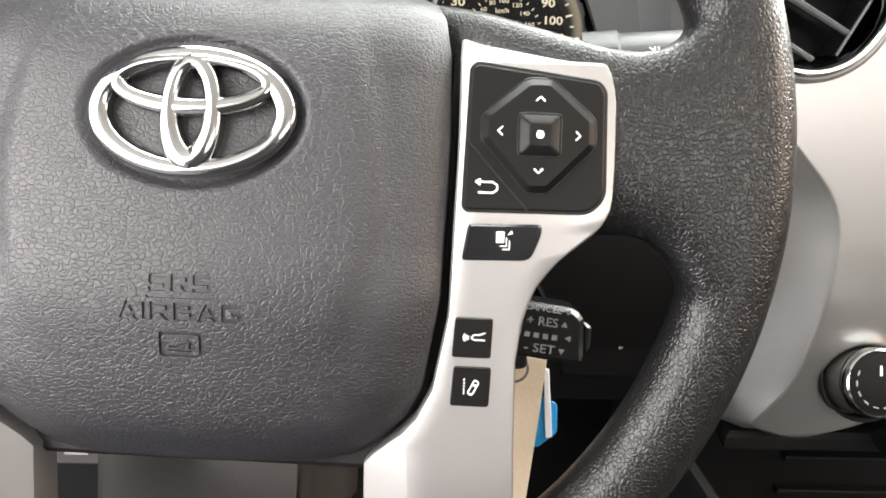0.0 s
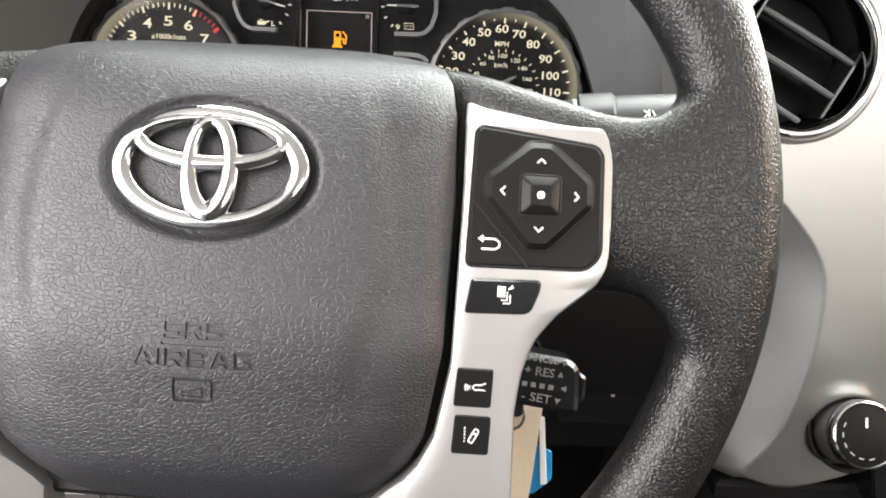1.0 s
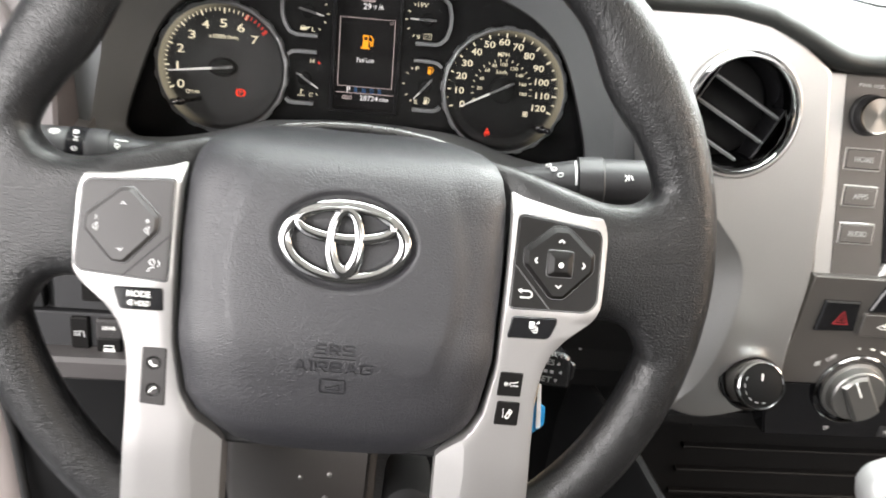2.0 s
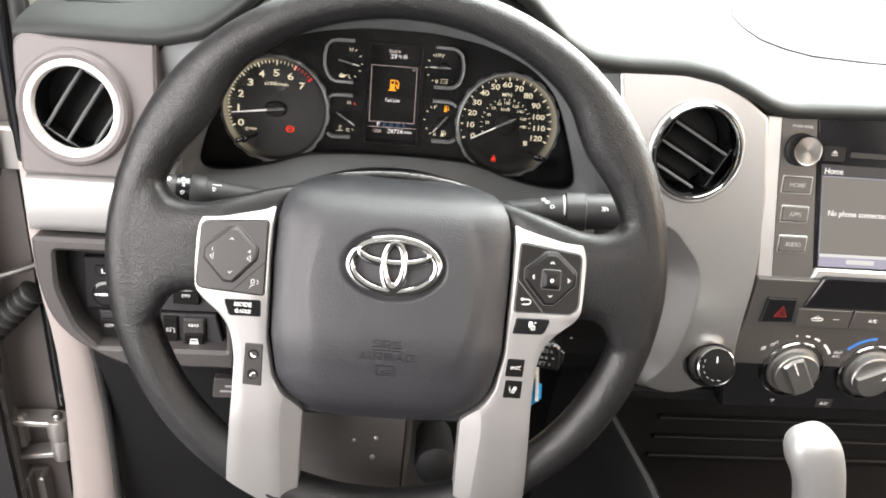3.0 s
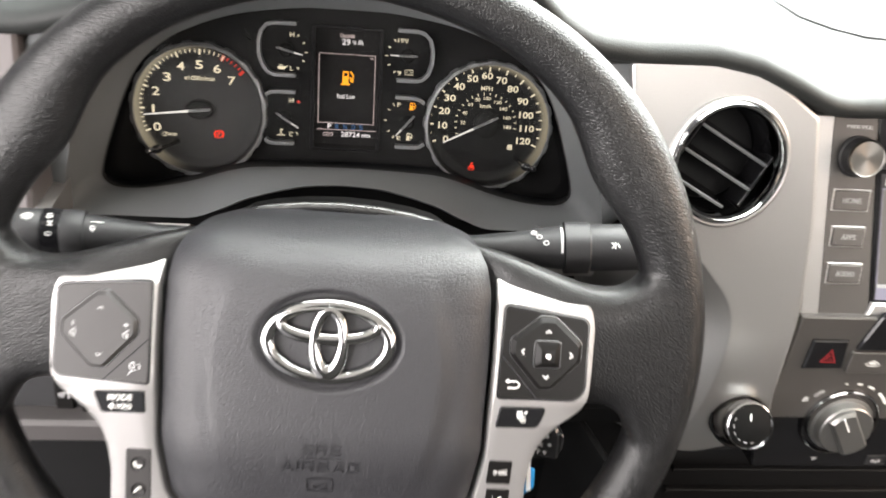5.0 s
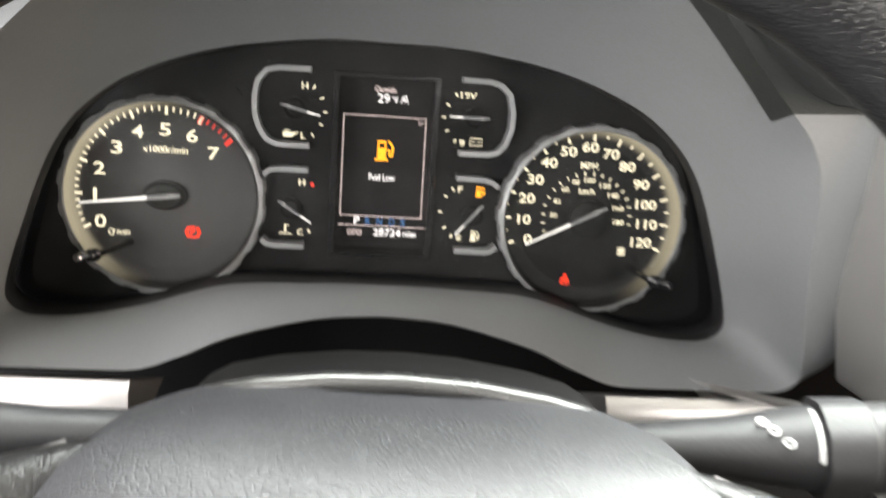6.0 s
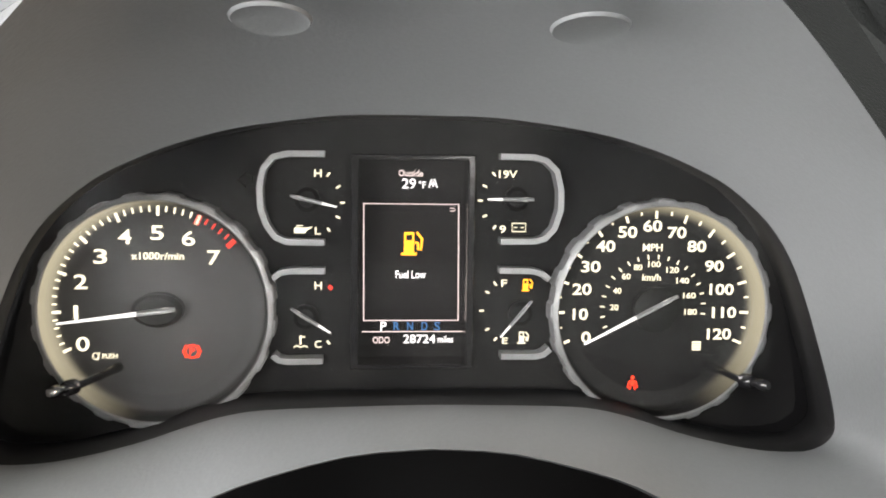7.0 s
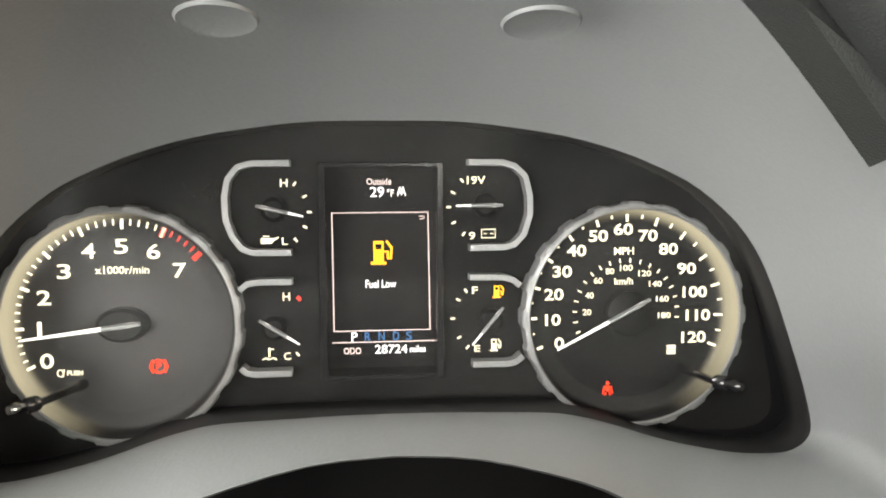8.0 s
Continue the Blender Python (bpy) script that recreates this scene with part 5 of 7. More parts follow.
def pod_rings():
    """Rings of the cowl from the cluster's bezel out to its front edge, right half from top to bottom."""
    outer = [(0.0, 0.420, 0.853), (0.035, 0.421, 0.852), (0.060, 0.424, 0.849), (0.074, 0.428, 0.842), (0.087, 0.432, 0.832), (0.101, 0.436, 0.820), (0.118, 0.440, 0.804), (0.138, 0.446, 0.786), (0.157, 0.450, 0.768), (0.168, 0.454, 0.748), (0.176, 0.460, 0.718), (0.184, 0.464, 0.688), (0.191, 0.466, 0.661), (0.1925, 0.467, 0.652), (0.190, 0.468, 0.646), (0.182, 0.468, 0.643), (0.160, 0.468, 0.643), (0.140, 0.468, 0.643), (0.122, 0.468, 0.643), (0.104, 0.468, 0.644), (0.085, 0.470, 0.651), (0.066, 0.473, 0.659), (0.030, 0.476, 0.668), (0.0, 0.477, 0.670)]
    outer = smooth_line(outer)
    rings = []
    for f in COWL_F:
        ring = []
        for (u, v), (x, y, z) in zip(BEZEL, outer):
            a = CLUSTER @ Vector((u, v, BEZEL_N))
            b = Vector((CX + x, y, z))
            p = a.lerp(b, f)
            # hollow the roof a little
            if v > 0.02:
                p.z += 0.010 * math.sin(math.pi * f) * min(1, (v - 0.02) / 0.045)
            # the shelf rolls over towards its front edge
            if v < -0.03:
                p.z += 0.0055 * math.sin(math.pi * f ** 0.8) * min(1, (-0.03 - v) / 0.012)
            ring.append(p)
        rings.append(ring)
    # flange that turns out towards the dash panels
    flange = []
    for p in rings[-1]:
        out = max(0.0, min(1.0, (p.x - CX - 0.085) / 0.06)) if p.z < 0.7 else 1.0 if p.x > CX + 0.1 else max(0.0, (p.x - CX - 0.06) / 0.04)
        wide = interp(p.z, [0.64, 0.66, 0.79, 0.82, 0.845], [0.006, 0.022, 0.044, 0.044, 0.004])
        flange.append(Vector((p.x + wide * out, p.y + 0.004 + 0.005 * out, p.z - 0.003 * (1 - out))))
    rings.append(flange)
    for ring in rings[-4:]:
        for p in ring:
            p.z = min(p.z, edge_at(p.x)[1] - 0.0145)
    rings = [ring + [Vector((2 * CX - p.x, p.y, p.z)) for p in ring[-2:0:-1]] for ring in rings]
    return rings


def build_dashboard():
    db = thing("dashboard", pose(0, 0, 0), "grey padded dashboard with satin silver panels", "dashboard")
    part("padded_top", build_dash_top(), db, "soft grey grained dash top")
    rings = pod_rings()
    # the padded top wraps into the upper front of the cowl
    count = len(rings[0])
    lining = {(k, i) for k in range(len(rings) - 1) for i in range(count)
              if rings[-2][i].z > 0.783 and rings[-2][i].x > CX + 0.05 and (k + 1 >= len(COWL_F) or COWL_F[k] > 0.8)}
    part("cowl", loft("cowl", rings, GREY, closed=True, angle=50, skip=lining), db, "grey plastic cowl round the instruments")
    part("cowl_lining", loft("cowl_lining", rings, PAD_GREY, closed=True, angle=50, skip={(k, i) for k in range(len(rings) - 1) for i in range(count)} - lining), db, "soft dark lining inside the hood's edge")
    # short dark tunnel from the bezel down to the dial plate
    tun = []
    for k, n in ((1.0, BEZEL_N), (0.997, BEZEL_N - 0.002), (1.02, 0.03), (1.08, 0.0)):
        tun.append([CLUSTER @ Vector((x * k, y * k - (0.002 if k > 1.01 else 0), n)) for x, y in mirrored(BEZEL)])
    part("bezel", loft("bezel", tun, BLACK, closed=True, angle=40), db, "matt black bezel")
    for x in (-0.115, -0.0215):
        part("cowl_dimple", lathe("cowl_dimple", [(0.0120, 0.0001), (0.0117, 0.0008), (0.0113, 0.0012), (0.0109, 0.0011), (0.0090, 0.0007), (0.005, 0.0006), (0.0, 0.0006)], GREY, 40), db, "shallow round dimple", Matrix.Translation((x, 0.476, 0.8135)) @ Matrix.Rotation(radians(180 - 25), 4, "X"))
    # wall that carries the cowl's sides and hides the depth behind
    part("inner_wall", box("inner_wall", (-0.36, 0.66, 0.30), (0.62, 0.67, 0.745), BLACK), db)

    # driver's end: vent panel, silver band, switch panel
    PD = plane_frame((0, 0.436, 0.72), 12)
    lv = rounded([(-0.3725, -0.053), (-0.262, -0.053), (-0.262, 0.060), (-0.3725, 0.060)], [0.006, 0.002, 0.002, 0.012], 4)
    part("vent_panel", prism("vent_panel", lv, -0.05, 0.0, WARM_GREY, 0.0025, holes=[oval(0.0395, 0.0415, (-0.3265, 0.004), 48)]), db, "warm grey vent panel", PD)
    rows = []
    for x in [-0.370 + 0.009 * i for i in range(14)]:
        rows.append([(x, 0.425 + 0.05, 0.668), (x, 0.427, 0.666), (x, 0.4215, 0.661), (x, 0.419, 0.650), (x, 0.4175, 0.638), (x, 0.4165, 0.628), (x, 0.4175, 0.6195), (x, 0.422, 0.6165), (x, 0.47, 0.616)])
    part("silver_band", loft("silver_band", rows, DASH_SILVER, caps=True, angle=50), db, "satin silver band")
    sp = rounded([(-0.3690, 0.0055), (-0.3685, -0.030), (-0.3600, -0.070), (-0.3400, -0.094), (-0.310, -0.1110), (-0.296, -0.1165), (-0.29, -0.1165), (-0.20, -0.1165), (-0.195, 0.0055)], [0.004, 0.02, 0.02, 0.012, 0.006, 0.003, 0.001, 0.002, 0.002], 4)
    hole = rounded([(-0.3505, -0.006), (-0.3510, -0.042), (-0.3380, -0.079), (-0.3205, -0.0985), (-0.207, -0.0985), (-0.207, -0.006)], [0.004, 0.008, 0.006, 0.002, 0.002, 0.002], 4)
    PL = plane_frame((0, 0.411, 0.609), 8)
    # the surround's shade is painted by its darker tone
    part("switch_surround", prism("switch_surround", sp, -0.06, 0.0, DARK_WARM, 0.003, holes=[hole]), db, "warm grey switch surround, darkened as shade", PL)
    part("switch_back", prism("switch_back", inset(hole, -0.004), -0.075, -0.028, BLACK, 0.001), db, m=PL)

    # silver panel round the right vent
    PR = plane_frame((0.2, 0.436, 0.72), 12)
    out = rounded([(-0.081, 0.066), (-0.014, 0.069), (0.022, 0.058), (0.0555, 0.0355), (0.068, -0.037), (0.0745, -0.112), (0.0712, -0.150), (0.0722, -0.182), (0.078, -0.207), (0.071, -0.236), (0.028, -0.254), (-0.004, -0.242), (0.013, -0.210), (0.0205, -0.155), (0.0215, -0.108), (-0.012, -0.070), (-0.057, -0.060)], [0.006, 0.03, 0.02, 0.004, 0.01, 0.02, 0.02, 0.02, 0.02, 0.02, 0.03, 0.006, 0.02, 0.03, 0.02, 0.01, 0.004], 5)
    part("silver_panel", curved_plate("silver_panel", out, [oval(0.0405, 0.0425, (-0.0045, 0.002), 56), oval(0.0215, 0.0215, (0.0505, -0.2055), 40)], lambda u, v: -2.2 * max(0.0, -v - 0.125) ** 2, -0.04, DASH_SILVER), db, "satin silver panel round the vent", PR)
    # facet that falls away towards the column
    line = [(x + 0.0006, y) for x, y in reversed(out[-36:])]
    curl = [-2.2 * max(0.0, -y - 0.125) ** 2 for x, y in line]
    reach = [interp(-y, [0.06, 0.11, 0.15, 0.205, 0.24], [1, 1.0, 0.9, 0.75, 0.5]) for x, y in line]
    rows = [[(x, y, -0.0011 + c) for (x, y), c in zip(line, curl)]]
    for dx, dy, n in ((0.0105, 0.004, -0.0065), (0.060, 0.010, -0.052), (0.090, 0.014, -0.10)):
        rows.append([(x - dx * q, y - dy * q, n + c) for (x, y), q, c in zip(line, reach, curl)])
    part("silver_facet", loft("silver_facet", rows, DASH_SILVER, angle=60), db, m=PR)
    # narrow silver strip under the cowl
    rows = []
    for x in [-0.262 + 0.01 * i for i in range(40)]:
        if x > 0.128:
            break
        rows.append([(x, 0.480, 0.630), (x, 0.4655, 0.6395), (x, 0.461, 0.636), (x, 0.459, 0.626), (x, 0.460, 0.612), (x, 0.466, 0.606), (x, 0.52, 0.604)])
    left = [r for r in rows if r[0][0] < -0.165]
    right = [r for r in rows if r[0][0] > 0.036]
    for r in (left, right):
        part("silver_strip", loft("silver_strip", r, DASH_SILVER, caps=True, angle=50), db)
    # lower panels
    rows = [[(x, 0.455, 0.603), (x, 0.44, 0.585), (x, 0.435, 0.53), (x, 0.45, 0.49), (x, 0.48, 0.46), (x, 0.56, 0.40), (x, 0.62, 0.2), (x, 0.62, 0.02)] for x in (-0.20, -0.175)]
    part("knee_panel", loft("knee_panel", rows, DARK, angle=40, thick=0.003), db)
    # near-black colour stands in for the deep shade under the dash
    rows = [[(x, 0.455, 0.603), (x, 0.445, 0.585), (x, 0.44, 0.53), (x, 0.445, 0.478), (x, 0.48, 0.46), (x, 0.56, 0.40), (x, 0.62, 0.2), (x, 0.62, 0.02)] for x in (0.03, 0.10, 0.17, 0.215)]
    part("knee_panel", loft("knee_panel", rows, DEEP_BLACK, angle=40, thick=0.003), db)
    rows = [[(x, 0.45, 0.475), (x, 0.455, 0.46), (x, 0.47, 0.35), (x, 0.49, 0.2), (x, 0.52, 0.0)] for x in (-0.345, -0.30, -0.24, -0.20)]
    part("lower_panel", loft("lower_panel", rows, BLACK, angle=40, thick=0.003), db, "black lower dash panel")
    return db


build_dashboard()


def vent_slats(parent, turn, length, n):
    """Three black vanes with paler noses."""
    spin = Matrix.Rotation(turn, 4, "Z")
    for y in (0.0125, -0.0072, -0.0270):
        half = math.sqrt(max(0.06, 1 - (y / 0.036) ** 2)) * length
        xs = [half * (-1 + 0.25 * i) for i in range(9)]
        vane = part("slat", xf(loft("slat", [[(x, y - 0.0009, n), (x, y + 0.0009, n), (x, y + 0.0050, n - 0.022), (x, y + 0.0036, n - 0.022)] for x in xs], BLACK_GLOSS, closed=True, caps=True), spin), parent)
        part("slat_nose", xf(loft("slat_nose", [[(x, y - 0.0011, n - 0.002), (x, y - 0.0010, n + 0.0012 + 0.002 * (1 - (x / half) ** 2)), (x, y + 0.0004, n + 0.0020 + 0.002 * (1 - (x / half) ** 2)), (x, y + 0.0011, n + 0.0010 + 0.002 * (1 - (x / half) ** 2)), (x, y + 0.0012, n - 0.002)] for x in xs], GREY, closed=True, caps=True), spin), vane)


def build_vent(m, turn, label, chrome, wide):
    v = thing("air_vent", m, label, "air vent", "round dash vents")
    sy = 1.06
    S = Matrix.Diagonal((1, sy, 1, 1))
    if wide:
        part("housing", xf(lathe("housing", [(0.0455, -0.0025), (0.0448, 0.0025), (0.0430, 0.0062), (0.0405, 0.0074), (0.0380, 0.0066), (0.0365, 0.0045), (0.0350, -0.001)], WARM_GREY, 64), S), v, "raised warm grey surround")
        part("ring", xf(lathe("ring", [(0.0378, 0.003), (0.0375, 0.0066), (0.0352, 0.0078), (0.0326, 0.0066), (0.0317, 0.0030), (0.0314, -0.001)], VENT_SILVER, 64), S), v, "satin silver ring")
    else:
        part("housing", xf(lathe("housing", [(0.0435, -0.003), (0.0430, 0.0025), (0.0412, 0.0040), (0.0395, 0.0030)], DASH_SILVER, 64), S), v)
        part("ring", xf(lathe("ring", [(0.0402, 0.0), (0.0400, 0.0042), (0.0388, 0.0056), (0.0372, 0.0056), (0.0360, 0.0040), (0.0352, 0.0005), (0.0350, -0.01)], CHROME, 72), S), v, "bright chrome ring")
    part("barrel", xf(lathe("barrel", [(0.0322 if wide else 0.036, -0.0005), (0.0325 if wide else 0.0345, -0.02), (0.033, -0.05), (0.0, -0.05)], BLACK_GLOSS, 48), S), v)
    lip = [(0.0335 * math.cos(t), 0.0335 * sy * math.sin(t)) for t in [2 * math.pi * i / 48 for i in range(48)]]
    part("drum", prism("drum", lip, -0.040, -0.036, BLACK, 0.001), v)
    vent_slats(v, turn, 0.031, -0.008)
    for s in (-1, 1):
        part("slat_frame", xf(prism("slat_frame", [(s * 0.0285, -0.020), (s * 0.0305, -0.020), (s * 0.0305, 0.020), (s * 0.0285, 0.020)], -0.03, -0.006, BLACK_GLOSS, 0.0004), Matrix.Rotation(turn, 4, "Z")), v)
    return v


build_vent(plane_frame((-0.3265, 0.4368, 0.7239), 12) @ Matrix.Translation((0, 0, 0.001)), radians(58), "round air vent with satin silver ring and slanted slats", False, True)
build_vent(plane_frame((0.1955, 0.4364, 0.7220), 12) @ Matrix.Translation((0, 0, 0.001)), radians(-28), "round air vent with chrome ring and slanted slats", True, False)

# ---- steering column, stalks and key ----
COVER_BROWN = material("warm_black_cover", (0.040, 0.036, 0.034), 0.45, grain=0.2, grain_size=0.0009)
COVER_LIP = material("smooth_black_lip", (0.02, 0.02, 0.02), 0.26, spread=0.02, specular=0.9)
def build_column():
    sc = thing("steering_column", WHEEL, "dark plastic steering column cover behind the wheel", "steering column")
    half = [(0.0, 0.0605), (0.020, 0.0597), (0.040, 0.0570), (0.052, 0.0540), (0.059, 0.0500), (0.064, 0.0420), (0.067, 0.0280), (0.068, 0.0), (0.068, -0.040), (0.066, -0.070), (0.060, -0.090), (0.045, -0.100), (0.0, -0.104)]
    ring = half + [(-x, y) for x, y in half[-2:0:-1]]
    rows = []
    for n, k, s in ((-0.068, 0.80, 0), (-0.0685, 0.95, 0), (-0.070, 0.975, 0), (-0.0725, 0.992, 0), (-0.076, 1.0, 0), (-0.105, 1.0, -0.001), (-0.135, 1.0, -0.008), (-0.18, 0.95, -0.030), (-0.25, 0.9, -0.060)):
        rows.append([(x * k, (y + 0.03) * k - 0.03 + s, n) for x, y in ring])
    # cover's near-black also carries the shade of the hood above
    part("upper_cover", loft("upper_cover", rows, DEEP_BLACK, closed=True, caps=True, angle=60), sc, "upper column cover, near-black with the hood's shade in its colour")
    lip = [(x, y - 0.0012) for x, y in half[:6]]
    lip = [(-x, y) for x, y in lip[:0:-1]] + lip
    part("cover_lip", tube("cover_lip", [(x, y, -0.0705) for x, y in lip], [0.0006] + [0.0030] * (len(lip) - 2) + [0.0006], COVER_LIP, 14), sc, "smooth rounded front lip")
    low = rounded([(-0.0690, -0.085), (-0.0690, -0.175), (-0.055, -0.215), (0.0245, -0.215), (0.0255, -0.168), (0.0265, -0.085)], [0.01, 0.03, 0.02, 0.004, 0.003, 0.004], 5)
    part("lower_cover", prism("lower_cover", low, -0.24, -0.080, COVER_BROWN, 0.006, angle=50), sc, "dark grey lower column cover")
    for x, y, r in ((-0.021, -0.160, 0.0016), (-0.003, -0.157, 0.0018), (-0.005, -0.1735, 0.0022)):
        part("screw", xf(lathe("screw", [(r, -0.0805), (r, -0.0792), (r * 0.5, -0.0788), (0, -0.0788)], BRUSHED, 12), Matrix.Translation((x, y, 0))), sc)
    part("tilt_lever", xf(lathe("tilt_lever", [(0.0, -0.15), (0.016, -0.15), (0.0175, -0.095), (0.0165, -0.086), (0.012, -0.083), (0.0, -0.083)], BLACK, 28), Matrix.Translation((0.048, -0.182, 0))), sc)
    part("lock_barrel", xf(lathe("lock_barrel", [(0.0, -0.12), (0.0165, -0.12), (0.0165, -0.086), (0.0150, -0.082), (0.0125, -0.084), (0.0, -0.085)], BLACK_GLOSS, 32), Matrix.Translation((0.106, -0.064, 0))), sc, "black ignition lock barrel")
    return sc


build_column()


def stalk_body(name, prof, mat, flat=1.0):
    return xf(lathe(name, prof, mat, 32, 40), Matrix.Diagonal((1, flat, 1, 1)))


def build_wiper_stalk():
    m = axis_frame((-0.001, 0.372, 0.685), (0.125, 0.3585, 0.699))
    s = thing("wiper_stalk", m, "black wiper stalk with white symbols beside the wheel", "stalk")
    part("arm", stalk_body("arm", [(0.0, -0.03), (0.0075, -0.03), (0.0078, 0.02), (0.0100, 0.045), (0.0128, 0.066), (0.0135, 0.070), (0.0135, 0.0725)], DARK), s)
    flat = rounded([(0.0168 * math.cos(radians(a)), 0.0168 * math.sin(radians(a))) for a in range(0, 360, 45)], 0.004, 4)
    part("collar", prism("collar", flat, 0.0730, 0.0885, DARK, 0.0012), s, "stepped eight-sided turning collar")
    part("grip", stalk_body("grip", [(0.0142, 0.0880), (0.0146, 0.0900), (0.0138, 0.125), (0.0128, 0.136), (0.0100, 0.1395), (0.0, 0.1405)], DARK), s)
    ms = [xf(stroke("m", pts, 0.0006, 0.0141, 0.0148, WHITE_INK), Matrix.Identity(4)) for pts in ([(-0.0016, 0.1000), (0.0, 0.1018), (0.0016, 0.1000)], [(-0.0014, 0.1035), (0.0014, 0.1048)], [(-0.0018, 0.1022), (0.0018, 0.1022)])]

    def wrap(me, base):
        for v in me.vertices:
            a, h = v.co.x / 0.0145, v.co.z
            v.co = (h * math.sin(a + base), -h * math.cos(a + base), v.co.y)
        return me
    base = FACE_R
    part("wiper_symbol", wrap(joined("wiper_symbol", ms), base + 0.35), s)
    part("setting_marks", wrap(stroke("m", [(-0.010 + 0.0022 * i, 0.0710) for i in range(10)], 0.0013, 0.0134, 0.0138, INK), base), s)
    part("setting_marks", wrap(joined("setting_marks", [stroke("m", oval(0.0014, 0.0016, (x, y), 10), 0.0006, 0.0118, 0.0131, INK, close=True) for x, y in ((0.0030, 0.0615), (-0.0015, 0.0575), (-0.0050, 0.0545))]), base), s)
    return s


FACE_R = math.pi + 0.6
build_wiper_stalk()


def build_light_stalk():
    m = axis_frame((-0.150, 0.374, 0.684), (-0.255, 0.3655, 0.690))
    s = thing("light_stalk", m, "black light stalk with white lamp symbols beside the wheel", "stalk")
    part("arm", stalk_body("arm", [(0.0, -0.02), (0.0070, -0.02), (0.0074, 0.02), (0.0095, 0.042), (0.0120, 0.0600), (0.0122, 0.0612)], DARK), s)
    part("drum", stalk_body("drum", [(0.0122, 0.0605), (0.0132, 0.0608), (0.0138, 0.0618), (0.0138, 0.0722), (0.0133, 0.0732)], DARK), s, "smooth dark grey drum")
    part("collar", stalk_body("collar", [(0.0132, 0.0730), (0.0138, 0.0736), (0.0138, 0.0832), (0.0132, 0.0838)], BLACK_GLOSS), s, "gloss black turning collar")
    part("grip", stalk_body("grip", [(0.0130, 0.0836), (0.0134, 0.0842), (0.0130, 0.101), (0.0118, 0.1045), (0.0, 0.1055)], DARK), s)

    def wrap(me, base):
        for v in me.vertices:
            a, h = -v.co.x / 0.0155, v.co.z
            v.co = (-h * math.sin(a + base), -h * math.cos(a + base), v.co.y)
        return me
    col = [letters("l", "D", WHITE_INK, 0.0034, 0.0030, (0.005, 0.0784), 0.0137, 0.0005, -math.pi / 2), stroke("l", [(-0.0024, 0.0768), (-0.0010, 0.0778), (-0.0024, 0.0790)], 0.0005, 0.0137, 0.0141, WHITE_INK), stroke("l", [(0.0010, 0.0768), (-0.0004, 0.0778), (0.0010, 0.0790)], 0.0005, 0.0137, 0.0141, WHITE_INK), stroke("l", oval(0.0013, 0.0013, (-0.0075, 0.0784), 10), 0.0004, 0.0137, 0.0141, WHITE_INK, close=True)]
    part("lamp_symbol", wrap(joined("lamp_symbol", col), FACE_L), s)
    sunm = [stroke("l", oval(0.0014, 0.0014, (0.0045, 0.0905), 12), 0.0006, 0.0132, 0.0137, WHITE_INK, close=True)] + [stroke("l", [(0.0045 + 0.0021 * math.cos(a), 0.0905 + 0.0021 * math.sin(a)), (0.0045 + 0.0032 * math.cos(a), 0.0905 + 0.0032 * math.sin(a))], 0.0005, 0.0132, 0.0137, WHITE_INK) for a in [math.pi / 4 * i for i in range(8)]]
    part("lamp_symbol", wrap(joined("lamp_symbol", sunm), FACE_L), s)
    part("lamp_symbol", wrap(joined("lamp_symbol", [letters("l", "D", WHITE_INK, 0.0032, 0.0028, (-0.002, 0.0555), 0.0112, 0.0008, -math.pi / 2), stroke("l", [(-0.005, 0.0555), (-0.0035, 0.0555)], 0.0005, 0.0112, 0.0120, WHITE_INK), stroke("l", [(0.003, 0.050), (0.0032, 0.057)], 0.0006, 0.0110, 0.0118, WHITE_INK)]), FACE_L), s)
    return s


FACE_L = math.pi + 0.6
build_light_stalk()


